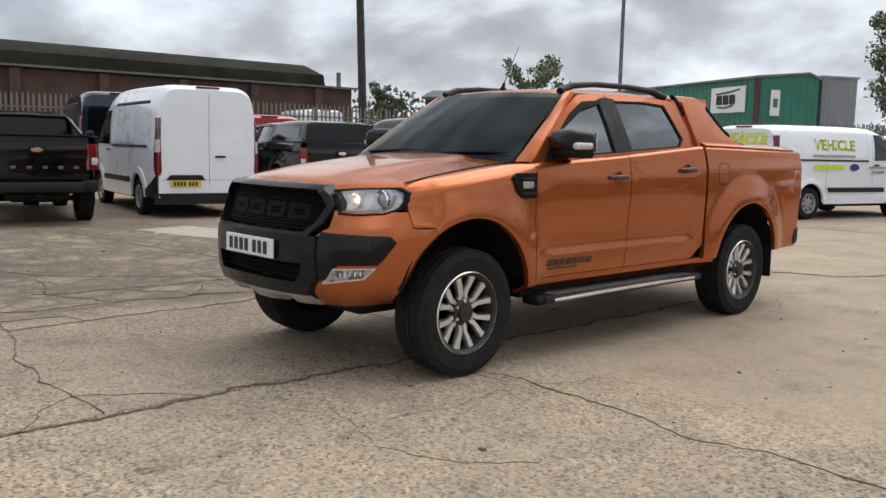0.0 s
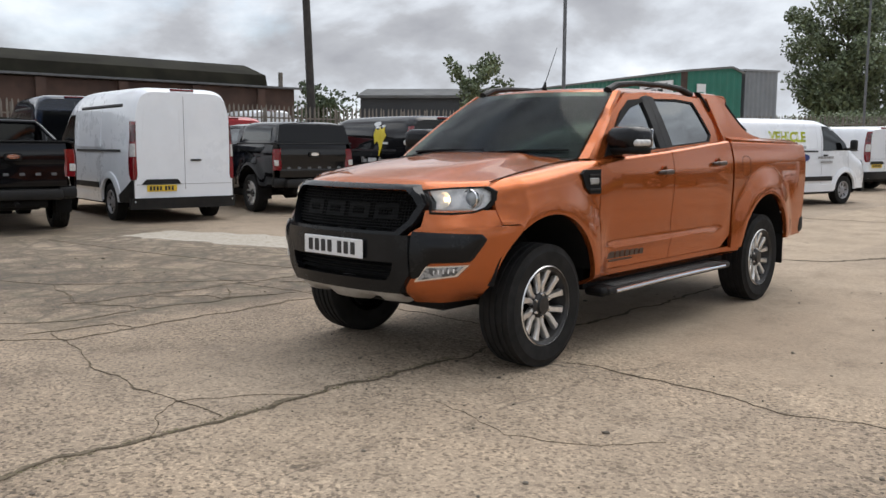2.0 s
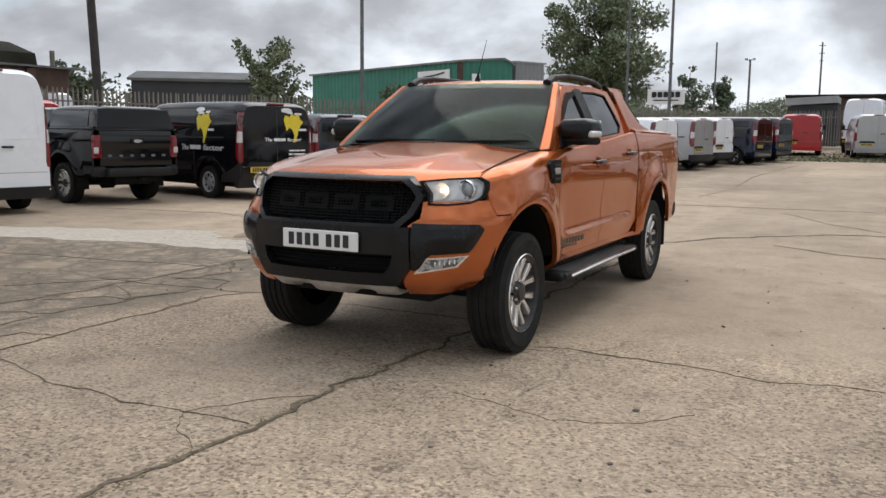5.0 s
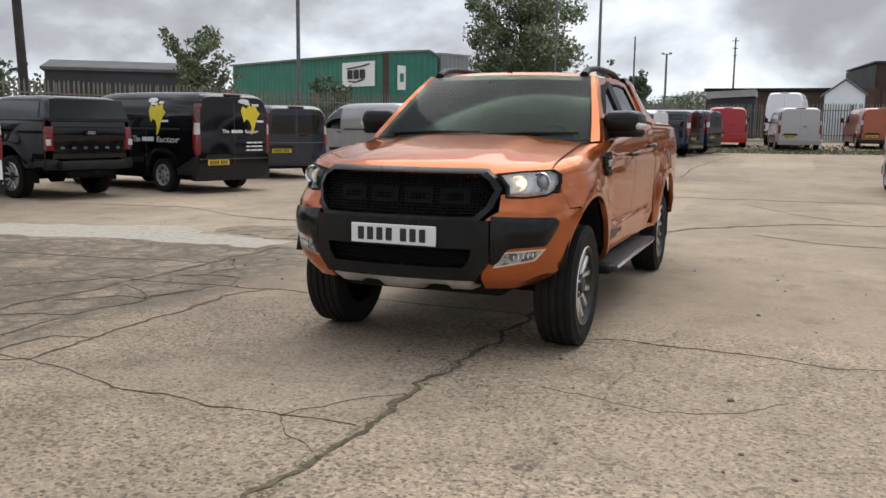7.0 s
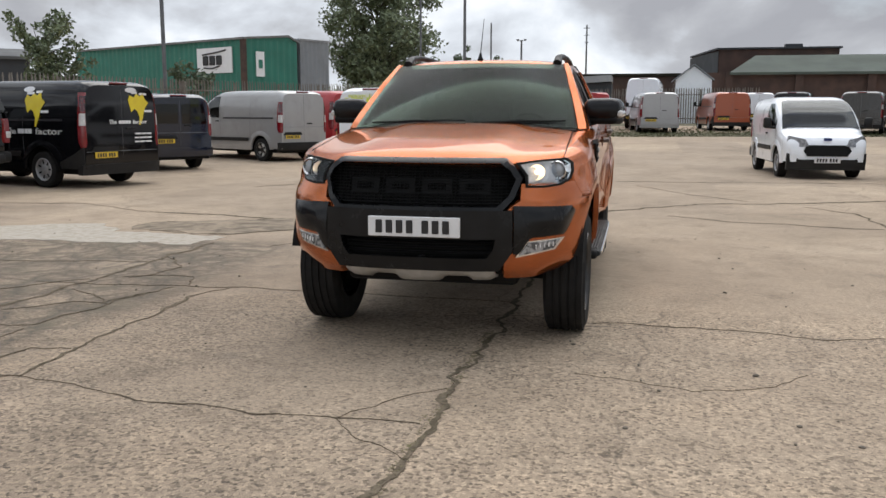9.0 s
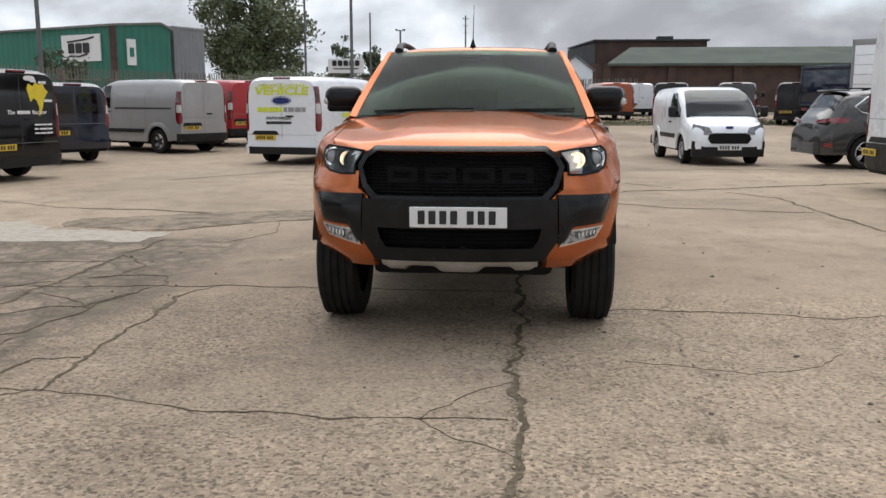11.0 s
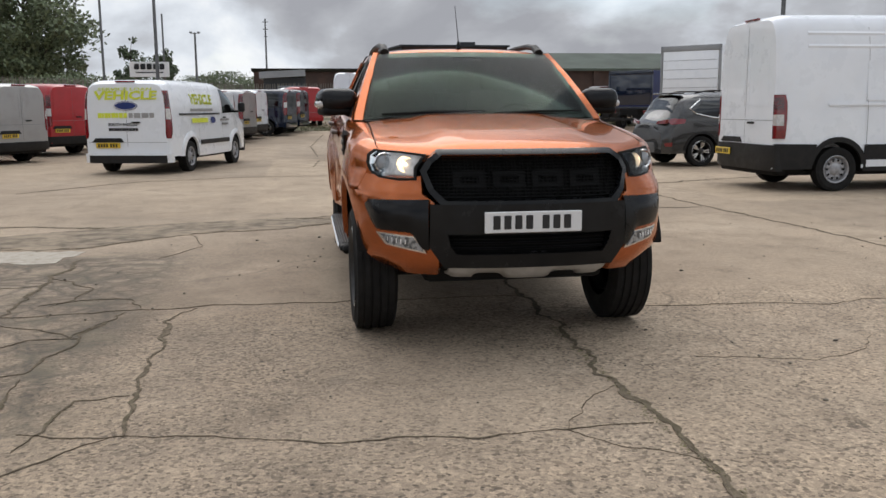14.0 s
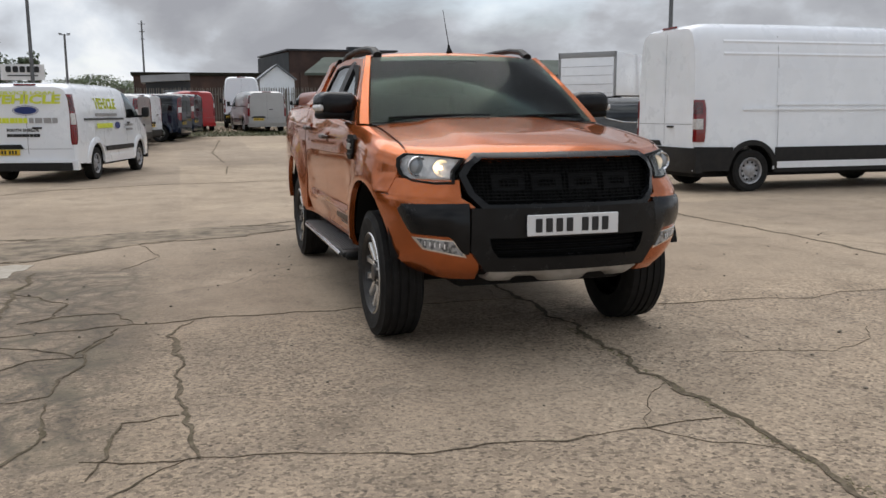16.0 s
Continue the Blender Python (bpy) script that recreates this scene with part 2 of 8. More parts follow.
# leaf green paled beyond its own tone: haze and backlight put into the colour
M_LEAFHAZE = leaf_mat("haze_paled_leaves", (0.140, 0.172, 0.088), (0.095, 0.122, 0.062))
M_LEAF2 = leaf_mat("hedge_leaves", (0.085, 0.112, 0.058), (0.060, 0.084, 0.044))
M_GRASS = leaf_mat("verge_grass", (0.075, 0.095, 0.030), (0.11, 0.10, 0.045))


# ---- mesh tools ----
def curve_fn(xs, ys):
    """A smooth curve through the given knots."""
    xs, ys = np.array(xs, float), np.array(ys, float)
    d = np.diff(ys) / np.diff(xs)
    m = np.zeros(len(xs))
    m[0], m[-1] = d[0], d[-1]
    for i in range(1, len(xs) - 1):
        m[i] = 0.0 if d[i - 1] * d[i] <= 0 else 2 * d[i - 1] * d[i] / (d[i - 1] + d[i])

    def f(x):
        x = np.clip(np.asarray(x, float), xs[0], xs[-1])
        i = np.clip(np.searchsorted(xs, x) - 1, 0, len(xs) - 2)
        h = xs[i + 1] - xs[i]
        t = (x - xs[i]) / h
        return (ys[i] * (1 + 2 * t) * (1 - t) ** 2 + ys[i + 1] * t * t * (3 - 2 * t) + h * (m[i] * t * (1 - t) ** 2 + m[i + 1] * t * t * (t - 1)))
    return f


def sstep(a, b, x):
    t = np.clip((np.asarray(x, float) - a) / (b - a), 0, 1)
    return t * t * (3 - 2 * t)


def part(name, bm, material, parent=None, label="", angle=32, smooth=True):
    """One mesh object from a bmesh, under a thing or a part of it."""
    bmesh.ops.recalc_face_normals(bm, faces=bm.faces)
    me = bpy.data.meshes.new(name)
    bm.to_mesh(me)
    bm.free()
    me.materials.append(material)
    if smooth:
        me.polygons.foreach_set("use_smooth", [True] * len(me.polygons))
        me.set_sharp_from_angle(angle=radians(angle))
    ob = new(name, me)
    ob.parent = parent
    if label:
        ob["label"] = label
    return ob


def thing(name, label, category, m=None, group="", kind=""):
    ob = new(name)
    ob.empty_display_size = 0.2
    if m is not None:
        ob.matrix_world = m
    return tagged(ob, label, category, group, kind)


def grid(bm, P):
    """Faces over an n x m lattice of points."""
    n, m = len(P), len(P[0])
    v = [[bm.verts.new(tuple(P[i][j])) for j in range(m)] for i in range(n)]
    for i in range(n - 1):
        for j in range(m - 1):
            bm.faces.new((v[i][j], v[i + 1][j], v[i + 1][j + 1], v[i][j + 1]))
    return v


def shell(bm, P, off):
    """A lattice with thickness: off is the way from its face to its back."""
    P = np.array(P, float)
    Q = P + np.array(off, float)
    a, b = grid(bm, P), grid(bm, Q)
    n, m = P.shape[:2]
    for i in range(n - 1):
        for j in (0, m - 1):
            bm.faces.new((a[i][j], a[i + 1][j], b[i + 1][j], b[i][j]))
    for j in range(m - 1):
        for i in (0, n - 1):
            bm.faces.new((a[i][j], a[i][j + 1], b[i][j + 1], b[i][j]))


def box(bm, c, size, bevel=0.0, m=None, seg=2):
    """A block about c, with rounded edges."""
    t = bmesh.new()
    bmesh.ops.create_cube(t, size=1.0, matrix=Matrix.Translation(c) @ Matrix.Diagonal((*size, 1)))
    if bevel:
        bmesh.ops.bevel(t, geom=t.edges[:], offset=bevel, segments=seg, affect="EDGES", profile=0.5)
    if m is not None:
        bmesh.ops.transform(t, matrix=m, verts=t.verts)
    merge(bm, t)


def merge(bm, t):
    vs = {v: bm.verts.new(v.co) for v in t.verts}
    for f in t.faces:
        try:
            bm.faces.new([vs[v] for v in f.verts])
        except ValueError:
            pass
    t.free()


def lathe(bm, prof, c=(0, 0, 0), n=32, axis="X", caps=True):
    """Turn a profile of (radius, along) about an axis through c."""
    rings = []
    for r, a in prof:
        ring = []
        for i in range(n):
            p, q = r * math.cos(2 * math.pi * i / n), r * math.sin(2 * math.pi * i / n)
            co = (a, p, q) if axis == "X" else (p, a, q) if axis == "Y" else (p, q, a)
            ring.append(bm.verts.new((co[0] + c[0], co[1] + c[1], co[2] + c[2])))
        rings.append(ring)
    for a, b in zip(rings, rings[1:]):
        for i in range(n):
            bm.faces.new((a[i], a[(i + 1) % n], b[(i + 1) % n], b[i]))
    if caps and prof[0][0] > 1e-4:
        bm.faces.new(rings[0][::-1])
    if caps and prof[-1][0] > 1e-4:
        bm.faces.new(rings[-1])


def tube(bm, pts, r, n=8, flat=1.0):
    """A round bar along a line of points; r may be one radius or one for each point."""
    pts = [Vector(p) for p in pts]
    rs = r if hasattr(r, "__len__") else [r] * len(pts)
    rings = []
    for i, p in enumerate(pts):
        d = (pts[min(i + 1, len(pts) - 1)] - pts[max(i - 1, 0)]).normalized()
        up = Vector((0, 0, 1)) if abs(d.z) < 0.9 else Vector((0, 1, 0))
        s = d.cross(up).normalized()
        u = s.cross(d)
        rings.append([bm.verts.new(p + (s * math.cos(2 * math.pi * k / n) + u * flat * math.sin(2 * math.pi * k / n)) * rs[i]) for k in range(n)])
    for a, b in zip(rings, rings[1:]):
        for k in range(n):
            bm.faces.new((a[k], a[(k + 1) % n], b[(k + 1) % n], b[k]))
    bm.faces.new(rings[0][::-1])
    bm.faces.new(rings[-1])


def prism(bm, poly, to3, d0, d1):
    """A flat outline given depth: to3(u, v, d) gives the place."""
    a = [bm.verts.new(to3(u, v, d0)) for u, v in poly]
    b = [bm.verts.new(to3(u, v, d1)) for u, v in poly]
    bm.faces.new(a)
    bm.faces.new(b[::-1])
    n = len(poly)
    for i in range(n):
        bm.faces.new((a[i], a[(i + 1) % n], b[(i + 1) % n], b[i]))


def fine(poly, k):
    """The outline with each edge cut into k."""
    out = []
    for (a, b), (c, d) in zip(poly, poly[1:] + poly[:1]):
        out += [(a + (c - a) * i / k, b + (d - b) * i / k) for i in range(k)]
    return out


def ring(bm, outer, inner, to3, d0, d1, k=6):
    """A frame between two outlines of as many corners, with depth."""
    o, i = fine(outer, k), fine(inner, k)
    n = len(o)
    A, B = [bm.verts.new(to3(u, v, d0)) for u, v in o], [bm.verts.new(to3(u, v, d0)) for u, v in i]
    C, D = [bm.verts.new(to3(u, v, d1)) for u, v in o], [bm.verts.new(to3(u, v, d1)) for u, v in i]
    for j in range(n):
        q = (j + 1) % n
        for w in ((A[j], A[q], B[q], B[j]), (C[j], C[q], D[q], D[j]), (A[j], A[q], C[q], C[j]), (B[j], B[q], D[q], D[j])):
            bm.faces.new(w)


def sheet(bm, outline, to3, d0, d1, k=6):
    """A filled outline on a curved surface: drawn in to its middle in rings, with depth."""
    o = fine(outline, k)
    cu, cv = sum(p[0] for p in o) / len(o), sum(p[1] for p in o) / len(o)
    n = len(o)
    for d in (d0, d1):
        prev = [bm.verts.new(to3(u, v, d)) for u, v in o]
        if d == d0:
            edge = prev
        else:
            for j in range(n):
                bm.faces.new((edge[j], edge[(j + 1) % n], prev[(j + 1) % n], prev[j]))
        for f in (0.66, 0.33):
            cur = [bm.verts.new(to3(cu + (u - cu) * f, cv + (v - cv) * f, d)) for u, v in o]
            for j in range(n):
                bm.faces.new((prev[j], prev[(j + 1) % n], cur[(j + 1) % n], cur[j]))
            prev = cur
        mid_v = bm.verts.new(to3(cu, cv, d))
        for j in range(n):
            bm.faces.new((prev[j], prev[(j + 1) % n], mid_v))


def lettering(name, body, size, material, parent, m, label="", depth=0.002, shear=0.0, width=None):
    """Words in the built-in font as a mesh; m lays its x along the line and its y up."""
    cu = bpy.data.curves.new(name, "FONT")
    cu.body, cu.size, cu.extrude, cu.align_x, cu.align_y, cu.shear = body, size, depth, "CENTER", "CENTER", shear
    cu.resolution_u = 2
    cu.offset = size * (0.035 if size > 0.2 else 0.012)
    tmp = new(name, cu)
    me = bpy.data.meshes.new_from_object(tmp.evaluated_get(bpy.context.evaluated_depsgraph_get()))
    bpy.data.objects.remove(tmp)
    me.materials.clear()
    me.materials.append(material)
    if width:
        w = max(v.co.x for v in me.vertices) - min(v.co.x for v in me.vertices)
        m = m @ Matrix.Diagonal((width / w, 1, 1, 1))
    me.transform(m)
    src = bmesh.new()
    src.from_mesh(me)
    word = new(name)
    word.empty_display_size = 0.1
    word.parent = parent
    if label:
        word["label"] = label
    todo = set(src.verts)
    while todo:
        stack, island = [todo.pop()], set()
        while stack:
            v = stack.pop()
            island.add(v)
            for e in v.link_edges:
                o = e.other_vert(v)
                if o in todo:
                    todo.discard(o)
                    stack.append(o)
        bm = bmesh.new()
        vs = {v: bm.verts.new(v.co) for v in island}
        for f in {f for v in island for f in v.link_faces}:
            bm.faces.new([vs[v] for v in f.verts])
        part("letter", bm, material, word, smooth=False)
    src.free()
    return word


def wrap(word, half, s, off):
    """Lay the letters of a word on a flank whose half width at (y, z) is half."""
    for ob in word.children:
        xs = [abs(v.co.x) for v in ob.data.vertices]
        mid_x = (min(xs) + max(xs)) / 2
        for v in ob.data.vertices:
            v.co.x = s * (half(v.co.y, v.co.z) + off + (0.002 if abs(v.co.x) > mid_x else -0.004))


def gz(x, y):
    """Height of the yard: level by the pickup, rising a little towards the far end and the fence."""
    return 0.022 * max(0.0, y - 17.0) * (1.0 - 0.5 * float(sstep(40, 80, y))) + 0.4 * float(sstep(-12, -24, x)) if y < 80 else 0.022 * 63 * 0.5 + 0.4 * float(sstep(-12, -24, x))


# ---- ground ----
def ground_material():
    m = bpy.data.materials.new("worn_concrete")
    m.use_nodes = True
    n, l = m.node_tree.nodes, m.node_tree.links
    bs = n["Principled BSDF"]
    bs.inputs["Roughness"].default_value = 0.88
    tc = n.new("ShaderNodeTexCoord")
    P = tc.outputs["Object"]

    def tex(kind, scale, **kw):
        t = n.new(kind)
        t.inputs["Scale"].default_value = scale
        for k, v in kw.items():
            t.inputs[k].default_value = v
        l.new(P, t.inputs["Vector"])
        return t

    def ramp(src, stops):
        r = n.new("ShaderNodeValToRGB")
        while len(r.color_ramp.elements) < len(stops):
            r.color_ramp.elements.new(0.5)
        for e, (p, c) in zip(r.color_ramp.elements, stops):
            e.position, e.color = p, (*c, 1)
        l.new(src, r.inputs[0])
        return r.outputs[0]

    def mixc(kind, f, a, b):
        x = n.new("ShaderNodeMix")
        x.data_type, x.blend_type = "RGBA", kind
        for s, v in (("Factor", f), ("A", a), ("B", b)):
            if hasattr(v, "is_linked"):
                l.new(v, x.inputs[s])
            else:
                x.inputs[s].default_value = v if s == "Factor" else (*v, 1)
        return x.outputs["Result"]

    def calc(op, a, b=0.0, clamp=False):
        x = n.new("ShaderNodeMath")
        x.operation, x.use_clamp = op, clamp
        for i, v in enumerate((a, b)):
            if hasattr(v, "is_linked"):
                l.new(v, x.inputs[i])
            else:
                x.inputs[i].default_value = v
        return x.outputs[0]

    broad = tex("ShaderNodeTexNoise", 0.32, Detail=7.0, Roughness=0.62, Distortion=0.4)
    base = ramp(broad.outputs["Fac"], [(0.30, (0.306, 0.238, 0.171)), (0.5, (0.396, 0.311, 0.226)), (0.70, (0.471, 0.376, 0.278))])
    blot = tex("ShaderNodeTexNoise", 2.1, Detail=9.0, Roughness=0.7)
    base = mixc("MULTIPLY", 0.75, base, ramp(blot.outputs["Fac"], [(0.30, (0.60, 0.58, 0.56)), (0.48, (0.98, 0.98, 0.98)), (0.68, (1.12, 1.10, 1.08))]))
    # slabs of slightly different tone
    sp = n.new("ShaderNodeSeparateXYZ")
    l.new(P, sp.inputs[0])
    cell = n.new("ShaderNodeCombineXYZ")
    l.new(calc("FLOOR", calc("MULTIPLY", calc("SUBTRACT", sp.outputs[0], 0.33), 0.43)), cell.inputs[0])
    l.new(calc("FLOOR", calc("MULTIPLY", calc("ADD", sp.outputs[1], 1.43), 0.165)), cell.inputs[1])
    wn_ = n.new("ShaderNodeTexWhiteNoise")
    l.new(cell.outputs[0], wn_.inputs["Vector"])
    base = mixc("MULTIPLY", 1.0, base, ramp(wn_.outputs["Value"], [(0.0, (0.86, 0.86, 0.87)), (1.0, (1.06, 1.05, 1.03))]))
    stones = tex("ShaderNodeTexVoronoi", 62.0, Randomness=1.0)
    speck = n.new("ShaderNodeSeparateColor")
    l.new(stones.outputs["Color"], speck.inputs[0])
    rawz = tex("ShaderNodeTexNoise", 0.42, Detail=5.0, Roughness=0.6)
    raw = n.new("ShaderNodeMapRange")      # where the surface has worn down to the stones
    raw.inputs["From Min"].default_value, raw.inputs["From Max"].default_value = 0.38, 0.58
    raw.inputs["To Min"].default_value, raw.inputs["To Max"].default_value = 0.50, 0.92
    l.new(rawz.outputs["Fac"], raw.inputs["Value"])
    slab = n.new("ShaderNodeMapRange")     # the slabs ahead of the pickup are worn most
    slab.interpolation_type = "SMOOTHSTEP"
    slab.inputs["From Min"].default_value, slab.inputs["From Max"].default_value = -0.5, -1.5
    slab.inputs["To Min"].default_value, slab.inputs["To Max"].default_value = 0.38, 1.0
    l.new(sp.outputs[1], slab.inputs["Value"])
    fore = n.new("ShaderNodeMapRange")     # and bare of skin further out
    fore.interpolation_type = "SMOOTHSTEP"
    fore.inputs["From Min"].default_value, fore.inputs["From Max"].default_value = -1.8, -4.2
    fore.inputs["To Max"].default_value = 0.9
    l.new(sp.outputs[1], fore.inputs["Value"])
    worn = calc("MAXIMUM", calc("MULTIPLY", raw.outputs[0], slab.outputs[0]), fore.outputs[0])
    pits = tex("ShaderNodeTexVoronoi", 26.0, Randomness=1.0)
    pit = n.new("ShaderNodeMapRange")
    pit.inputs["From Min"].default_value, pit.inputs["From Max"].default_value = 0.27, 0.12
    l.new(pits.outputs["Distance"], pit.inputs["Value"])
    pcol = n.new("ShaderNodeSeparateColor")
    l.new(pits.outputs["Color"], pcol.inputs[0])
    sparse = calc("GREATER_THAN", pcol.outputs[1], 0.36)
    base = mixc("MIX", calc("MULTIPLY", calc("MULTIPLY", pit.outputs[0], sparse), calc("MULTIPLY", worn, 0.95)), base, (0.095, 0.076, 0.055))
    base = mixc("MULTIPLY", worn, base, ramp(speck.outputs[0], [(0.0, (0.30, 0.285, 0.27)), (0.30, (0.88, 0.87, 0.86)), (0.7, (1.08, 1.07, 1.05)), (1.0, (1.50, 1.47, 1.42))]))
    grit = tex("ShaderNodeTexNoise", 190.0, Detail=2.0)
    base = mixc("MULTIPLY", 0.7, base, ramp(grit.outputs["Fac"], [(0.35, (0.62, 0.61, 0.60)), (0.62, (1.22, 1.22, 1.20))]))
    # crazed slab beside the pickup, and thin cracks elsewhere
    warp = n.new("ShaderNodeTexNoise")
    warp.inputs["Scale"].default_value, warp.inputs["Detail"].default_value = 1.6, 5.0
    l.new(P, warp.inputs["Vector"])
    wv = n.new("ShaderNodeVectorMath")
    wv.operation = "MULTIPLY_ADD"
    l.new(warp.outputs["Color"], wv.inputs[0])
    wv.inputs[1].default_value = (0.7, 0.7, 0.0)
    l.new(P, wv.inputs[2])

    def cracks(scale, width):
        v = n.new("ShaderNodeTexVoronoi")
        v.feature = "DISTANCE_TO_EDGE"
        v.inputs["Scale"].default_value = scale
        l.new(wv.outputs[0], v.inputs["Vector"])
        x = n.new("ShaderNodeMapRange")
        x.inputs["From Min"].default_value, x.inputs["From Max"].default_value = 0.0, width * scale
        x.inputs["To Min"].default_value, x.inputs["To Max"].default_value = 1.0, 0.0
        l.new(v.outputs["Distance"], x.inputs["Value"])
        return x.outputs[0]

    sep = n.new("ShaderNodeSeparateXYZ")
    l.new(P, sep.inputs[0])

    def band(src, a, b):
        x = n.new("ShaderNodeMapRange")
        x.interpolation_type = "SMOOTHSTEP"
        x.inputs["From Min"].default_value, x.inputs["From Max"].default_value = a, b
        l.new(src, x.inputs["Value"])
        return x.outputs[0]

    X, Y = sep.outputs[0], sep.outputs[1]
    zone = calc("MULTIPLY", calc("MULTIPLY", band(X, -2.02, -2.55), band(X, -11, -8)), calc("MULTIPLY", band(Y, -4.2, -2.6), band(Y, 1.6, 1.2)))
    patchy = band(blot.outputs["Fac"], 0.40, 0.56)
    crazed = calc("MULTIPLY", cracks(1.9, 0.060), calc("MULTIPLY", zone, calc("ADD", calc("MULTIPLY", patchy, 0.5), 0.5)))
    fine_c = calc("MULTIPLY", cracks(4.6, 0.034), calc("MULTIPLY", zone, band(warp.outputs["Fac"], 0.40, 0.52)))
    crazed = calc("MAXIMUM", crazed, calc("MULTIPLY", fine_c, 0.8))
    crumb = tex("ShaderNodeTexNoise", 11.0, Detail=6.0, Roughness=0.72)
    crumble = calc("MULTIPLY", calc("MULTIPLY", cracks(1.9, 0.16), zone), band(crumb.outputs["Fac"], 0.46, 0.56))
    crazed = calc("MAXIMUM", crazed, calc("MULTIPLY", crumble, 0.8))
    hair = calc("MULTIPLY", cracks(0.36, 0.012), calc("MULTIPLY", band(broad.outputs["Fac"], 0.47, 0.56), 0.55))
    lines = calc("MAXIMUM", crazed, hair, True)
    grey_zone = calc("MULTIPLY", calc("MULTIPLY", band(X, 0.2, -2.6), band(X, -11, -8)), calc("MULTIPLY", band(Y, -4.4, -2.6), band(Y, 2.4, 1.2)))
    base = mixc("MULTIPLY", calc("MULTIPLY", grey_zone, band(warp.outputs["Fac"], 0.26, 0.56)), base, (0.70, 0.69, 0.68))
    base = mixc("MIX", calc("MULTIPLY", lines, 0.95), base, (0.075, 0.062, 0.045))
    moss = calc("MULTIPLY", calc("MULTIPLY", zone, band(blot.outputs["Fac"], 0.50, 0.60)), 0.5)
    base = mixc("MIX", moss, base, (0.155, 0.130, 0.088))
    # oil spots
    drops = tex("ShaderNodeTexVoronoi", 0.9, Randomness=1.0)
    dr = n.new("ShaderNodeMapRange")
    dr.inputs["From Min"].default_value, dr.inputs["From Max"].default_value = 0.10, 0.03
    l.new(drops.outputs["Distance"], dr.inputs["Value"])
    base = mixc("MIX", calc("MULTIPLY", dr.outputs[0], 0.35), base, (0.12, 0.10, 0.08))
    l.new(base, bs.inputs["Base Color"])
    h = calc("SUBTRACT", calc("ADD", calc("MULTIPLY", speck.outputs[0], 0.35), calc("MULTIPLY", grit.outputs["Fac"], 0.6)), calc("MULTIPLY", lines, 2.0))
    b = n.new("ShaderNodeBump")
    b.inputs["Strength"].default_value, b.inputs["Distance"].default_value = 0.55, 0.004
    l.new(h, b.inputs["Height"])
    l.new(b.outputs[0], bs.inputs["Normal"])
    return m


M_GROUND = ground_material()
steps = [-2600, -900, -400, -200, -120, -90, -70] + list(range(-60, -26, 4)) + [v * 2.0 for v in range(-12, 13)] + list(range(28, 62, 4)) + [70, 90, 120, 200, 400, 900, 2600]
bm = bmesh.new()
grid(bm, [[(x, y, gz(x, y)) for y in steps] for x in steps])
ground = tagged(part("ground", bm, M_GROUND), "worn beige concrete yard with cracks and stains", "ground", kind="structure")

M_CRACK = mat("dirt_filled_joint", (0.112, 0.090, 0.064), (0.188, 0.153, 0.110), scale=22, rough=0.95, bump=0.6, bump_scale=90, grime=((0.10, 0.088, 0.052), 0.7, 2.2), spec=0.1)
M_PALE = mat("pale_cement_patch", (0.48, 0.435, 0.365), (0.40, 0.352, 0.288), scale=16.0, rough=0.9, bump=0.5, bump_scale=90, grime=((0.30, 0.25, 0.19), 0.8, 7.0))
M_TARRED = mat("dark_repair_patch", (0.290, 0.228, 0.160), (0.115, 0.090, 0.062), scale=6.0, rough=0.9, bump=0.5, bump_scale=40, grime=((0.40, 0.318, 0.228), 0.9, 2.2), spread=0.16)


def crack(points, width, seed, rough=0.03):
    """A crooked dirt-filled crack along a line."""
    rnd = random.Random(seed)
    line = []
    for (a, b), (c, d) in zip(points, points[1:]):
        k = max(2, int(math.hypot(c - a, d - b) / 0.022))
        line += [(a + (c - a) * i / k, b + (d - b) * i / k) for i in range(k)]
    line.append(points[-1])
    bm = bmesh.new()
    prev = None
    for i, (x, y) in enumerate(line):
        q, p = line[min(i + 1, len(line) - 1)], line[max(i - 1, 0)]
        dx, dy = q[0] - p[0], q[1] - p[1]
        s = math.hypot(dx, dy) or 1
        j = noise.noise((x * 3.1, y * 3.1, seed)) * rough * 2 + noise.noise((x * 11, y * 11, seed)) * rough * 0.8 + noise.noise((x * 37, y * 37, seed)) * (0.005 + rough * 0.10)
        w = width * (0.30 + 0.95 * abs(noise.noise((x * 2.7, y * 2.7, seed + 9))) + 0.10 * rnd.random()) * (0.50 + 0.70 * abs(noise.noise((x * 9, y * 9, seed + 4))) + 0.9 * abs(noise.noise((x * 26, y * 26, seed + 6))) + 0.2 * rnd.random())
        if width < 0.012 and noise.noise((x * 1.7, y * 1.7, seed + 30)) < -0.22:
            w *= 0.25
        w *= min(1.0, 0.25 + min(i, len(line) - 1 - i) * 0.04)
        nx, ny = -dy / s, dx / s
        z = gz(x, y) + 0.004
        cur = [bm.verts.new((x + nx * (j + k * w), y + ny * (j + k * w), z - 0.003 * (1 - abs(k)))) for k in (-1, 0, 1)]
        if prev:
            for k in (0, 1):
                bm.faces.new((prev[k], cur[k], cur[k + 1], prev[k + 1]))
        prev = cur
    return part("crack", bm, M_CRACK, ground)


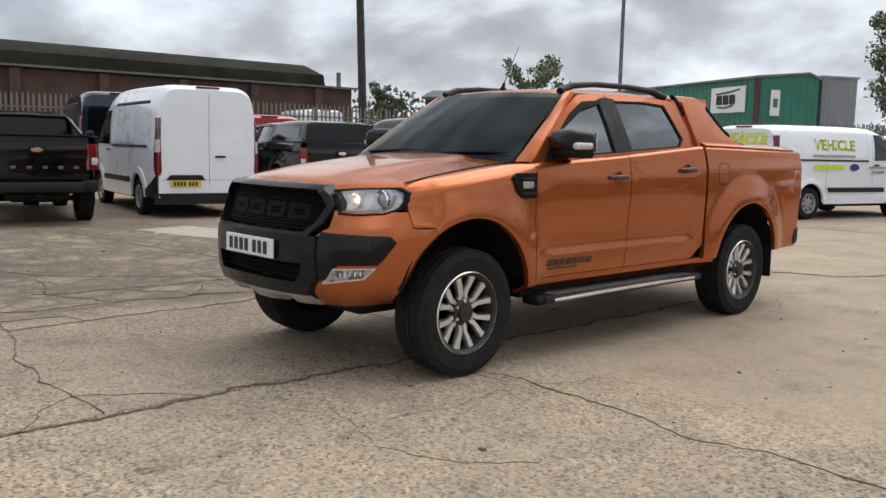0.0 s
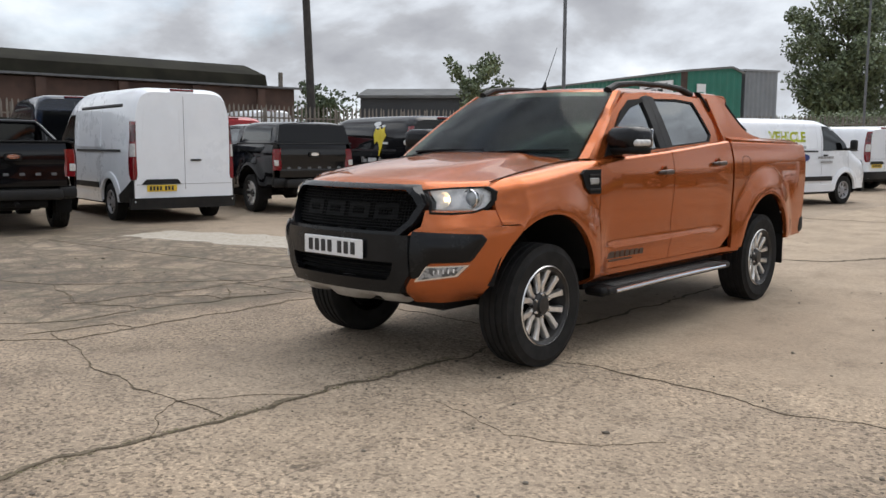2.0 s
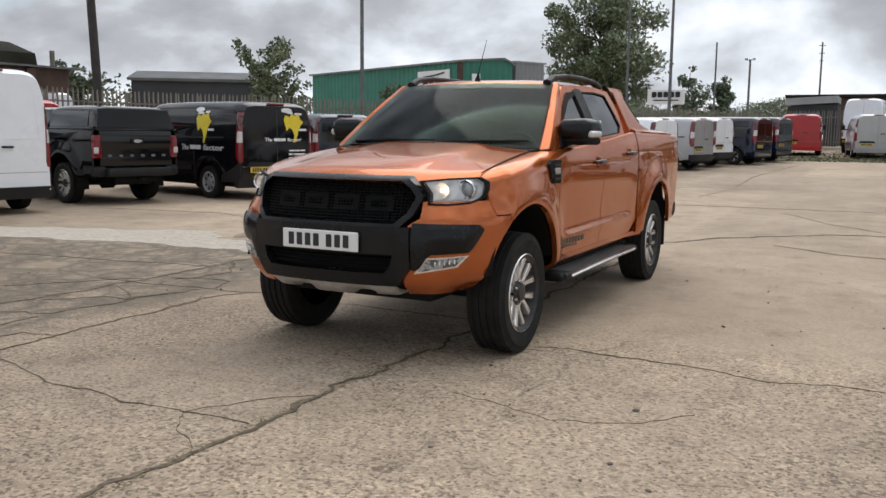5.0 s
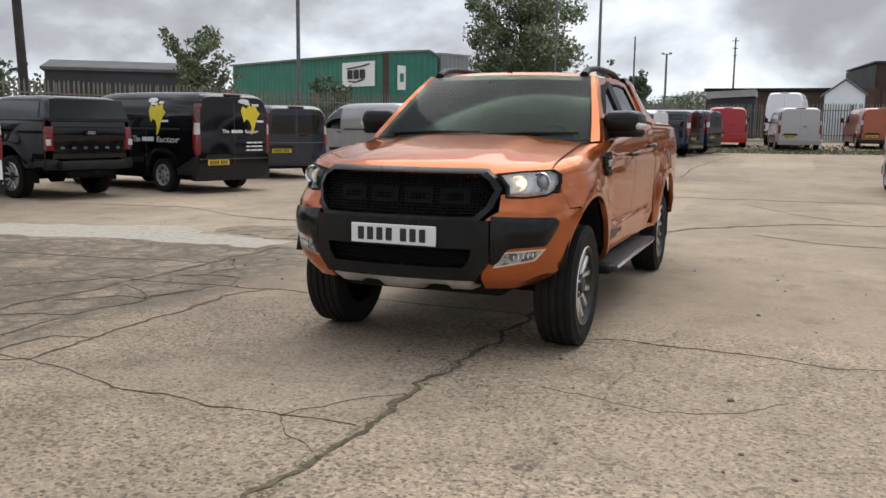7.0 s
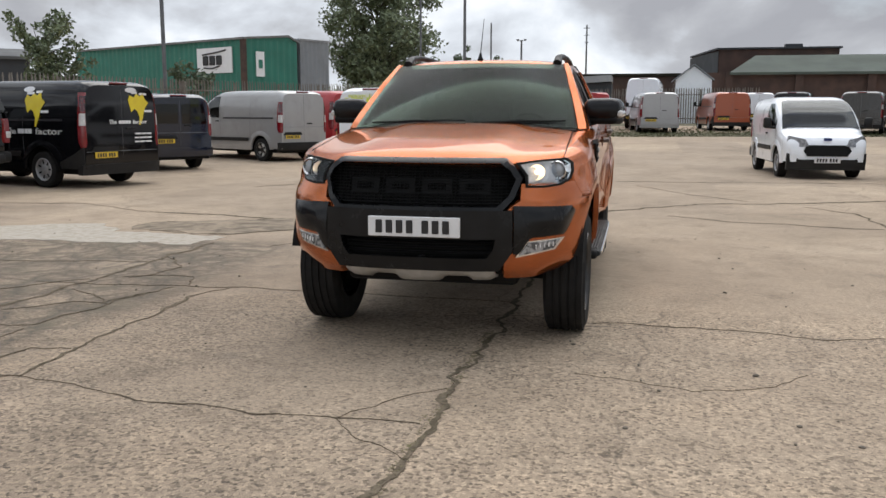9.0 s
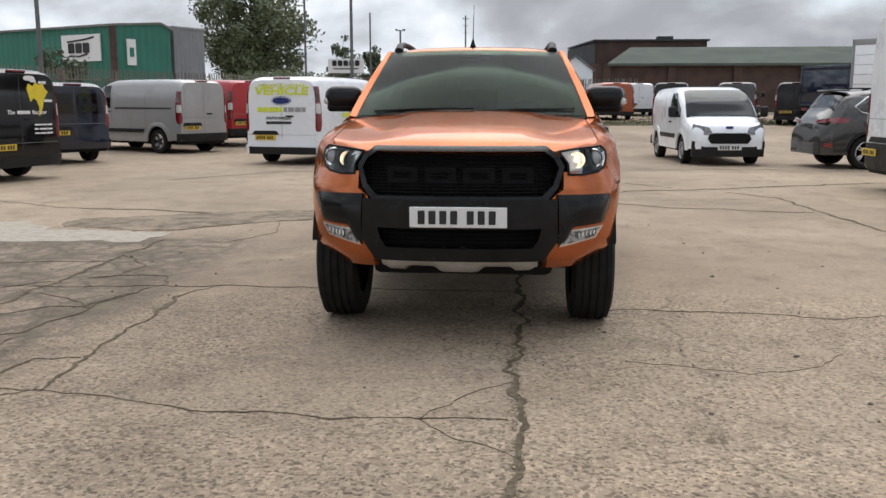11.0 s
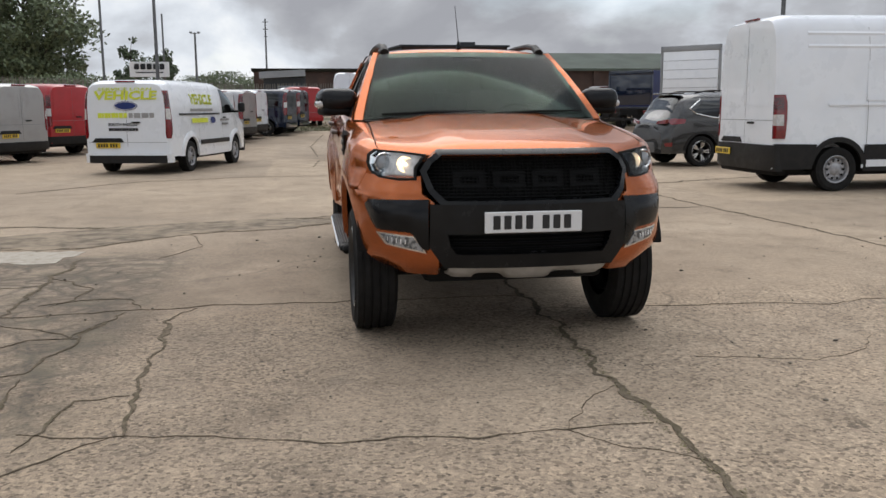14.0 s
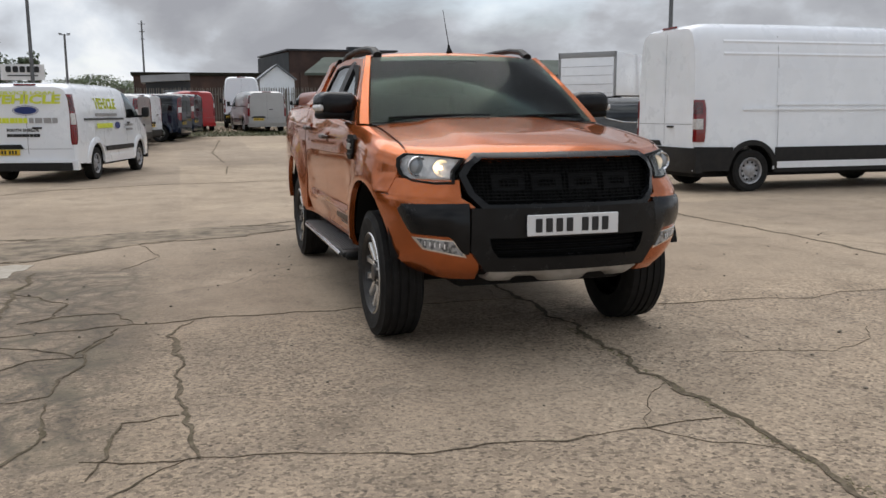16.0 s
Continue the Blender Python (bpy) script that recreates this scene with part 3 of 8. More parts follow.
CRACKS = [
    ([(0.30, -6.5), (0.32, -5.2), (0.30, -4.3), (0.33, -3.6), (0.31, -3.0), (0.34, -2.2), (0.36, -0.6), (0.33, 3.0)], 0.042),
    ([(-1.96, -3.30), (-1.45, -3.42), (-0.9, -3.53), (-0.4, -3.53), (0.28, -3.51)], 0.011),
    ([(0.93, -1.43), (1.5, -1.40), (1.95, -1.47), (2.35, -1.54), (2.75, -1.45), (3.2, -1.45), (4.6, -1.5)], 0.012),
    ([(0.34, -3.95), (0.05, -3.75), (-0.12, -3.53)], 0.007),
    ([(-0.12, -3.53), (0.1, -3.2), (0.3, -3.0)], 0.006),
    ([(-1.95, -3.31), (-1.97, -3.10), (-2.02, -2.75), (-2.01, -2.27), (-2.0, -1.80), (-2.06, -1.27), (-1.94, -0.91)], 0.030),
    ([(-3.6, -1.0), (-3.01, -0.98), (-2.3, -0.88), (-1.68, -0.87), (-1.05, -0.88), (0.3, -0.9)], 0.015),
    ([(-3.02, -0.67), (-2.78, -0.52), (-2.43, -0.51), (-2.30, -0.87)], 0.016),
    ([(-3.21, 0.36), (-2.99, 0.20), (-2.83, -0.13), (-2.81, -0.49), (-2.95, -0.69)], 0.018),
    ([(-2.80, -2.36), (-2.63, -2.30), (-2.57, -1.92), (-2.53, -1.68), (-2.48, -1.28), (-2.43, -0.95)], 0.024),
    ([(-3.15, -1.95), (-2.92, -1.76), (-2.81, -1.60), (-2.53, -1.62)], 0.018),
    ([(-3.1, -1.2), (-2.79, -1.38), (-2.59, -1.59), (-2.44, -1.18)], 0.018),
    ([(-2.36, -3.40), (-2.29, -3.00), (-2.26, -2.80), (-2.02, -2.78)], 0.022),
    ([(-2.40, -3.22), (-2.04, -3.29), (-1.95, -3.31)], 0.018),
    ([(-2.9, -3.5), (-2.55, -2.85), (-2.63, -2.40)], 0.018),
    ([(-3.3, -2.7), (-3.2, -1.65), (-3.19, -0.75), (-3.21, 0.36), (-3.18, 1.30)], 0.036),
    ([(-1.96, -3.3), (-2.6, -3.9), (-3.6, -4.3), (-5.2, -4.6)], 0.012),
    ([(-2.80, -2.36), (-3.3, -2.6), (-4.4, -2.3)], 0.016),
    ([(0.5, 4.7), (0.9, 5.5), (2.24, 6.75), (3.5, 7.1), (5.0, 7.8), (6.9, 8.6), (9.5, 9.4)], 0.085),
    ([(1.6, 5.0), (2.4, 4.5), (3.1, 4.3), (4.1, 4.07)], 0.045),
    ([(3.6, 6.6), (4.17, 5.85), (4.2, 4.1), (4.3, 2.8), (4.35, 1.2), (4.33, -0.6)], 0.04),
    ([(-5.5, 3.8), (-4.5, 3.7), (-3.36, 3.43), (-2.3, 3.3), (-0.9, 4.1), (0.5, 4.7)], 0.08),
    ([(-5.8, 8.0), (-4.4, 10.0), (-2.4, 10.8), (-0.6, 10.9), (2.0, 11.1), (6.0, 11.6)], 0.07),
    ([(-4.4, 2.05), (-3.4, 1.92), (-2.5, 2.72), (-1.4, 3.03), (-0.4, 3.65)], 0.035),
    ([(-4.8, 2.75), (-3.9, 3.2), (-3.3, 3.55), (-1.5, 3.98), (-0.3, 3.75)], 0.030),
    ([(-4.2, 2.5), (-3.3, 2.75), (-2.3, 3.3), (-1.3, 3.5)], 0.022),
    ([(1.2, 10.0), (2.1, 8.3), (2.9, 7.3)], 0.020),
    ([(-3.3, 2.0), (-3.0, 2.7), (-2.3, 3.3)], 0.012),
    ([(-2.4, 2.7), (-2.2, 1.9), (-2.5, 1.2)], 0.010),
    ([(-9.0, -3.2), (-6.5, -3.0), (-4.4, -2.3), (-3.24, -0.8)], 0.014),
    ([(-8.5, -0.6), (-6.0, -0.4), (-3.24, 0.07)], 0.012),
    ([(0.9, -2.6), (1.5, -2.75), (1.9, -2.6), (2.1, -2.35)], 0.004),
    ([(-1.0, 13.5), (-0.8, 17.0), (-1.0, 22.0), (-0.4, 30.0)], 0.03),
    ([(-9.5, 4.2), (-7.0, 4.6), (-5.5, 3.8)], 0.02),
]
for i, (pts, w) in enumerate(CRACKS):
    crack(pts, w * 0.78, i + 1, rough=0.022 + w * 0.45)


def flat_patch(name, outline, material, label, seed, lift=0.0045):
    bm = bmesh.new()
    pts = []
    for x, y in fine(outline, 16):
        j = noise.noise_vector((x * 2.6, y * 2.6, seed)) * 0.16 + noise.noise_vector((x * 9, y * 9, seed)) * 0.08
        pts.append((x + j.x, y + j.y))
    prism(bm, pts, lambda u, v, d: (u, v, gz(u, v) + d), lift, -0.02)
    return tagged(part(name, bm, material, smooth=False), label, "ground patch", kind="structure")


flat_patch("pavement_strip", [(-8.2, 0.35), (-5.4, 1.05), (-3.35, 1.15), (-3.3, 1.75), (-4.7, 1.95), (-5.3, 2.45), (-8.4, 1.3)], M_PALE, "pale cement strip laid across the concrete yard", 3)
flat_patch("repair_patch", [(-4.6, 2.1), (-3.4, 1.9), (-2.5, 2.75), (-1.4, 3.05), (-0.4, 3.7), (-1.5, 4.0), (-3.3, 3.55), (-4.8, 2.7)], M_TARRED, "dark broken repair patch in the concrete", 7, 0.0042)

# loose stones lying about, and moss in the widest joint
bm = bmesh.new()
rnd = random.Random(17)
for i in range(260):
    x, y = rnd.uniform(-6.5, 6.5), rnd.uniform(-6.2, 3.0)
    r = rnd.uniform(0.004, 0.011) * (1.6 if rnd.random() < 0.1 else 1.0)
    bmesh.ops.create_icosphere(bm, subdivisions=1, radius=r, matrix=Matrix.Translation((x, y, r * 0.35)) @ Matrix.Rotation(rnd.uniform(0, 6.3), 4, "Z") @ Matrix.Diagonal((rnd.uniform(0.8, 1.6), rnd.uniform(0.7, 1.1), rnd.uniform(0.5, 0.8), 1)))
tagged(part("gravel", bm, mat("dark_stones", (0.10, 0.085, 0.068), (0.17, 0.145, 0.115), scale=40, rough=0.9), smooth=False), "small dark stones scattered on the concrete", "stones", kind="stuff")
bm = bmesh.new()
for i in range(900):
    y = rnd.uniform(-6.4, -1.8)
    if noise.noise((3.3, y * 1.3, 5.0)) < -0.05:
        continue
    x = 0.31 + rnd.gauss(0, 0.018)
    h, a, w = rnd.uniform(0.002, 0.007), rnd.uniform(0, 6.28), rnd.uniform(0.004, 0.010)
    c, s = math.cos(a) * w, math.sin(a) * w
    bm.faces.new([bm.verts.new(p) for p in ((x - c, y - s, 0.001), (x + c, y + s, 0.001), (x + rnd.gauss(0, 0.008), y + rnd.gauss(0, 0.008), h))])
tagged(part("moss", bm, mat("dry_moss", (0.17, 0.155, 0.075), (0.23, 0.19, 0.12), scale=9, rough=0.95), smooth=False), "low green moss growing in the joint", "moss", kind="stuff")

# grass verge at the far end of the yard
bm = bmesh.new()
rnd = random.Random(4)
for i in range(9000):
    x = rnd.uniform(-6.5, 16)
    y = 33.0 + 0.12 * x + abs(rnd.gauss(0, 1)) * 4.5 + (0.0 if x > 3 else -0.4)
    z, a, h, w = gz(x, y), rnd.uniform(0, 6.28), rnd.uniform(0.03, 0.09), rnd.uniform(0.02, 0.045)
    c, s = math.cos(a) * w, math.sin(a) * w
    lx, ly = rnd.gauss(0, 0.05), rnd.gauss(0, 0.05)
    bm.faces.new([bm.verts.new(p) for p in ((x - c, y - s, z - 0.01), (x + c, y + s, z - 0.01), (x + lx, y + ly, z + h))])
M_SOIL = mat("mossy_soil", (0.085, 0.080, 0.040), (0.13, 0.115, 0.065), scale=1.5, rough=0.95, bump=0.5, bump_scale=30)
verge = tagged(part("grass", bm, M_GRASS, smooth=False), "rough green grass verge along the yard's edge", "grass", kind="stuff")
flat_patch("ground_verge", [(-6.5, 32.6), (3, 33.6), (17, 35.4), (40, 38), (40, 58), (-4, 55)], M_SOIL, "mossy earth verge beyond the concrete yard", 11, 0.012)

# ---- fences, buildings, poles ----
def palisade(name, a, b, label, height=2.4, pitch=0.165, zoff=0.0):
    """A steel palisade fence: pointed pales on two rails between posts."""
    t = thing(name, label, "fence", kind="structure")
    d = Vector((b[0] - a[0], b[1] - a[1], 0))
    L = d.length
    d.normalize()
    nrm = Vector((-d.y, d.x, 0))
    pale = bmesh.new()
    w = 0.034
    prof = [(-w, 0.0), (-w * 0.4, 0.022), (w * 0.4, 0.022), (w, 0.0)]
    lo = [pale.verts.new(d * u + nrm * v + Vector((0, 0, 0.05))) for u, v in prof]
    hi = [pale.verts.new(d * u + nrm * v + Vector((0, 0, height - (0.10 if abs(u) == w else 0.0)))) for u, v in prof]
    for i in range(3):
        pale.faces.new((lo[i], lo[i + 1], hi[i + 1], hi[i]))
    me = bpy.data.meshes.new("pale")
    pale.to_mesh(me)
    pale.free()
    me.materials.append(M_FENCE)
    n = int(L / pitch)
    near = min(n, 300)
    rnd = random.Random(n)
    for i in range(near):
        p = Vector((a[0], a[1], 0)) + d * (i * pitch)
        ob = new("pale", me)
        ob.parent = t
        ob.matrix_basis = pose(p.x, p.y, gz(p.x, p.y) + zoff + rnd.uniform(-0.02, 0.02), 0, rnd.gauss(0, 0.6), 0)
    if n > near:
        bm = bmesh.new()
        for i in range(near, n):
            p = Vector((a[0], a[1], 0)) + d * (i * pitch)
            p.z = gz(p.x, p.y) + zoff
            lo = [bm.verts.new(p + d * u + nrm * v + Vector((0, 0, 0.05))) for u, v in prof]
            hi = [bm.verts.new(p + d * u + nrm * v + Vector((0, 0, height - (0.10 if abs(u) == w else 0.0)))) for u, v in prof]
            for k in range(3):
                bm.faces.new((lo[k], lo[k + 1], hi[k + 1], hi[k]))
        tagged(part("far_pales", bm, M_FENCE, t, smooth=False), kind="stuff")
    k = int(L / 2.75)
    for i in range(k + 1):
        p = Vector((a[0], a[1], 0)) + d * (i * 2.75) - nrm * 0.09
        bm = bmesh.new()
        box(bm, (p.x, p.y, gz(p.x, p.y) + zoff + height * 0.47), (0.10, 0.055, height * 0.94 + 0.1))
        part("post", bm, M_FENCE, t, smooth=False)
    for h in (0.35, height - 0.45):
        bm = bmesh.new()
        m = 24
        for i in range(m):
            p, q = (Vector((a[0], a[1], 0)) + d * (L * f / m) - nrm * 0.03 for f in (i, i + 1))
            box(bm, (0, 0, 0), (L / m, 0.05, 0.05), m=Matrix.Translation(((p.x + q.x) / 2, (p.y + q.y) / 2, (gz(p.x, p.y) + gz(q.x, q.y)) / 2 + zoff + h)) @ Matrix.Rotation(math.atan2(d.y, d.x), 4, "Z"))
        part("rail", bm, M_FENCE, t, smooth=False)
    return t


def frame_to(a, b):
    """A pose whose x runs from a to b along the ground, y to its left, z up."""
    return Matrix.Translation((a[0], a[1], gz(*a))) @ Matrix.Rotation(math.atan2(b[1] - a[1], b[0] - a[0]), 4, "Z"), math.hypot(b[0] - a[0], b[1] - a[1])


palisade("fence_1", (-17.2, 26.1), (-28.0, -1.0), "rusty grey steel palisade fence behind the parked vans")
palisade("fence_2", (-17.2, 26.1), (-5.6, 57.0), "grey steel palisade fence along the yard's side")
palisade("fence_3", (-5.6, 57.0), (9.0, 54.0), "grey steel palisade fence across the far end")

# long brick warehouse with a dark barrel roof
M0, L0 = frame_to((-33.0, -11.0), (-31.0, 21.5))
warehouse = thing("warehouse", "long low brick warehouse with a dark mossy curved roof", "warehouse")
warehouse.matrix_world = M0
bm = bmesh.new()
box(bm, (L0 / 2, 7.5, 1.85), (L0, 15, 3.7))
part("wall", bm, M_BRICK, warehouse, smooth=False)
bm = bmesh.new()
RP = [(0.0, 3.74), (0.14, 4.28), (2.0, 4.86), (4.8, 5.10), (7.5, 5.18), (10.2, 5.10), (13.0, 4.86), (14.86, 4.28), (15.0, 3.74)]
box(bm, (L0 / 2, -0.12, 3.71), (L0 + 0.6, 0.3, 0.09))
part("eaves_board", bm, M_POLEM, warehouse, smooth=False)
bm = bmesh.new()
shell(bm, [[(x, y, z) for y, z in RP] for x in (-0.3, L0 * 0.5, L0 - 1.55)], (0, 0, -0.15))
prism(bm, [(y, z - 0.02) for y, z in RP], lambda u, v, d: (L0 - 1.60 + d, u, v), 0.0, 0.06)
part("roof", bm, M_ROOF, warehouse, angle=20)
for i in range(9):
    bm = bmesh.new()
    box(bm, (L0 - 2.0 - i * 3.4, -0.10, 1.80), (0.4, 0.22, 3.6))
    part("pier", bm, M_BRICK, warehouse, smooth=False)
bm = bmesh.new()
tube(bm, [(L0 - 0.45, 0.5, 3.6), (L0 - 0.45, 0.5, 4.5)], 0.11, 10)
part("flue", bm, M_FENCE, warehouse)

# green trade unit with a signboard, and a grey unit joined to it
M1, L1 = frame_to((-39.4, 79.4), (-69.5, 93.9))
M_ROOFU = mat("dull_sheet_roof", (0.20, 0.205, 0.20), (0.15, 0.155, 0.15), scale=0.5, rough=0.6, grime=((0.12, 0.11, 0.09), 0.5, 0.4))
unit = thing("trade_unit", "green metal-clad trade unit with a shallow grey roof", "industrial unit")
unit.matrix_world = M1
EH = 8.1


def ribbed(bm, x0, x1, y, z0, z1, pitch=0.9, deep=0.06, side=1, along="X"):
    """Cladding with upright ribs."""
    n = max(2, int(abs(x1 - x0) / pitch) * 4)
    rows = []
    for i in range(n + 1):
        x = x0 + (x1 - x0) * i / n
        d = deep if i % 4 in (1, 2) else 0.0
        rows.append([(x, y - d * side, z) if along == "X" else (y - d * side, x, z) for z in (z0, z1)])
    shell(bm, rows, (0, 0.05 * side, 0) if along == "X" else (0.05 * side, 0, 0))


bm = bmesh.new()
box(bm, (L1 / 2, -3.6, EH / 2 - 0.05), (L1 - 0.2, 6.9, EH - 0.3))
part("wall", bm, M_DARKCLAD, unit, smooth=False)
bm = bmesh.new()
ribbed(bm, 0, L1, 0.06, 0, EH, side=-1)
part("cladding", bm, M_GREENCLAD, unit, "green ribbed steel cladding", smooth=False)
bm = bmesh.new()
ribbed(bm, -7.2, 0, -0.06, 0, EH, side=1, along="Y")
prism(bm, [(0, EH - 0.1), (-5.8, EH + 0.45), (-7.2, EH - 0.1)], lambda u, v, d: (-0.06 - d, u, v), 0, 0.05)
part("cladding", bm, M_GREENCLAD, unit, "green ribbed steel cladding", smooth=False)
bm = bmesh.new()
shell(bm, [[(-0.3, y, z) for y, z in ((0.4, EH + 0.05), (-5.8, EH + 0.62), (-7.4, EH + 0.05))], [(L1 + 0.4, y, z) for y, z in ((0.4, EH + 0.05), (-5.8, EH + 0.62), (-7.4, EH + 0.05))]], (0, 0, -0.22))
part("roof", bm, M_ROOFU, unit, smooth=False)
bm = bmesh.new()
box(bm, (0.1, 0.15, EH / 2), (0.7, 0.3, EH))
part("corner_post", bm, M_BRICK, unit, "brick-red corner post", smooth=False)
board = part("signboard", (lambda b: (box(b, (4.9, 0.22, 5.9), (6.0, 0.12, 2.7)), b)[1])(bmesh.new()), M_WHITE, unit, "white signboard", smooth=False)
for i in range(3):
    bm = bmesh.new()
    box(bm, (6.3 - i * 1.15, 0.30, 5.9), (0.85, 0.04, 1.0), 0.12)
    part("sign_block", bm, M_INK, unit, smooth=False)
for pts in ([(6.9, 0.3, 6.55), (4.2, 0.3, 6.75), (2.8, 0.3, 6.95)], [(6.6, 0.3, 5.15), (5.2, 0.3, 5.05), (3.9, 0.3, 5.3)]):
    bm = bmesh.new()
    tube(bm, pts, 0.09, 6)
    part("sign_stroke", bm, M_INK, unit)
bm = bmesh.new()
box(bm, (-0.22, -1.8, 5.45), (0.1, 1.1, 2.6))
part("sign_panel", bm, M_WHITE, unit, "small white sign", smooth=False)
bm = bmesh.new()
box(bm, (-0.3, -1.8, 5.45), (0.06, 0.5, 0.9))
part("sign_block", bm, M_GREENCLAD, unit, smooth=False)
grey = thing("grey_unit", "plain grey metal-clad unit with a flat roof", "industrial unit")
grey.matrix_world = M1
bm = bmesh.new()
box(bm, (4.0, -9.9, 4.2), (8, 4.4, 8.2))
part("wall", bm, M_GREYCLAD, grey, smooth=False)
bm = bmesh.new()
ribbed(bm, -12.1, -7.7, -0.06, 0, 8.3, side=1, along="Y", pitch=0.6)
part("cladding", bm, M_GREYCLAD, grey, smooth=False)
bm = bmesh.new()
box(bm, (4.0, -9.9, 8.4), (8.4, 4.8, 0.2))
part("roof", bm, M_ROOFG, grey, smooth=False)

M_ROOFD = mat("weathered_sheet_roof", (0.115, 0.118, 0.118), (0.085, 0.088, 0.088), scale=0.5, rough=0.7, grime=((0.07, 0.07, 0.06), 0.5, 0.4))
# low dark unit between the warehouse and the green one
M2, L2 = frame_to((-49.0, 58.0), (-58.2, 50.7))
low = thing("slate_unit", "low dark slate-coloured unit with a pale sheet roof", "industrial unit")
low.matrix_world = M2
bm = bmesh.new()
box(bm, (L2 / 2, -6, 2.45), (L2, 12, 4.9))
part("wall", bm, M_DARKCLAD, low, smooth=False)
bm = bmesh.new()
shell(bm, [[(-0.3, y, z) for y, z in ((0.4, 4.9), (-6, 5.9), (-12.4, 4.9))], [(L2 + 0.3, y, z) for y, z in ((0.4, 4.9), (-6, 5.9), (-12.4, 4.9))]], (0, 0, -0.25))
part("roof", bm, M_ROOFD, low, "weathered grey sheet roof", smooth=False)

# brick works at the far end: a long wall, a sloping dull green roof and a taller block
works = thing("brick_works", "long dark brick works with dull green roof and taller block", "factory")
works.matrix_world = Matrix.Translation((0, 0, 0.6))
bm = bmesh.new()
box(bm, (48, 74, 1.9), (84, 16, 4.2))
part("wall", bm, M_BRICK, works, smooth=False)
for i in range(15):
    bm = bmesh.new()
    box(bm, (8 + i * 5.2, 65.9, 1.9), (0.6, 0.3, 4.2))
    part("pier", bm, M_BRICK, works, smooth=False)
M_ROOFGR = mat("dull_green_roof", (0.085, 0.105, 0.085), (0.065, 0.080, 0.066), scale=0.6, rough=0.8, grime=((0.12, 0.12, 0.10), 0.4, 0.4))
bm = bmesh.new()
shell(bm, [[(8.0, 65.6, 4.0), (10.5, 71, 5.6), (10.5, 82, 5.7)], [(90.4, 65.6, 4.0), (90, 71, 5.6), (90, 82, 5.7)]], (0, 0, -0.2))
part("roof", bm, M_ROOFGR, works, smooth=False)
bm = bmesh.new()
prism(bm, [(7.7, 73), (17.4, 73), (17.4, 84), (6.1, 84)], lambda u, v, d: (u, v, d), -0.4, 6.25)
part("tall_block", bm, M_BRICK, works, smooth=False)
bm = bmesh.new()
prism(bm, [(7.66, 72.95), (7.62, 73.2), (6.0, 84), (5.9, 83.9)], lambda u, v, d: (u, v, d), -0.4, 6.15)
prism(bm, [(7.5, 72.8), (17.6, 72.8), (17.6, 84.2), (5.9, 84.2)], lambda u, v, d: (u, v, d), 6.25, 6.40)
box(bm, (14.2, 76, 6.55), (1.4, 1.0, 0.6))
part("block_cladding", bm, M_DARKCLAD, works, smooth=False)
bm = bmesh.new()
box(bm, (1.0, 78, 1.6), (13, 10, 4.8))
part("low_wing", bm, M_BRICK, works, smooth=False)
bm = bmesh.new()
box(bm, (1.0, 78, 4.15), (13.4, 10.5, 0.25))
part("low_wing_roof", bm, M_ROOF, works, smooth=False)

# small white gabled cabin behind the far fence
cabin = thing("cabin", "small white gabled store cabin behind the far fence", "cabin")
cabin.matrix_world = frame_to((3.55, 55.9), (5.95, 55.9))[0]
bm = bmesh.new()
prism(bm, [(0, 0), (2.4, 0), (2.4, 3.0), (1.2, 3.9), (0, 3.0)], lambda u, v, d: (u, d, v), 0, 4)
part("wall", bm, M_WHITEP, cabin, smooth=False)
bm = bmesh.new()
for u0, u1 in ((-0.15, 1.2), (2.55, 1.2)):
    shell(bm, [[(u0, y, 2.93), (u1, y, 3.96)] for y in (-0.2, 4.1)], (0, 0, 0.08))
part("roof", bm, M_GREYCLAD, cabin, smooth=False)

# low shed with a pale fascia
shed = thing("shed", "low dark shed with a pale fascia board", "shed")
shed.matrix_world = Matrix.Translation((-4.2, 62.5, gz(-4, 62)))
bm = bmesh.new()
box(bm, (1.6, 2, 1.5), (3.2, 4, 3.0))
part("wall", bm, M_DARKCLAD, shed, smooth=False)
bm = bmesh.new()
box(bm, (1.6, 1.8, 3.2), (3.5, 4.4, 0.5), m=Matrix.Rotation(radians(-3), 4, "Y"))
part("fascia", bm, M_ROOFG, shed, smooth=False)

# name board on posts behind the fence
board = thing("name_board", "white board with dark block lettering behind the fence", "sign")
board.matrix_world = Matrix.Translation((-10.9, 52.2, gz(-10.9, 52.2) + 0.05))
bm = bmesh.new()
box(bm, (0, 0, 3.15), (2.45, 0.08, 0.95))
part("panel", bm, M_WHITE, board, smooth=False)
for i in range(5):
    bm = bmesh.new()
    box(bm, (-0.78 + i * 0.39, -0.055, 3.32), (0.30, 0.02, 0.36), 0.05, seg=1)
    part("letter_block", bm, M_INK, board, smooth=False)
bm = bmesh.new()
box(bm, (0, -0.055, 2.95), (1.7, 0.02, 0.07))
part("line_block", bm, M_INK, board, smooth=False)
for x in (-0.9, 0.9):
    bm = bmesh.new()
    tube(bm, [(x, 0.1, 0), (x, 0.1, 3.3)], 0.05, 8)
    part("post", bm, M_FENCE, board)


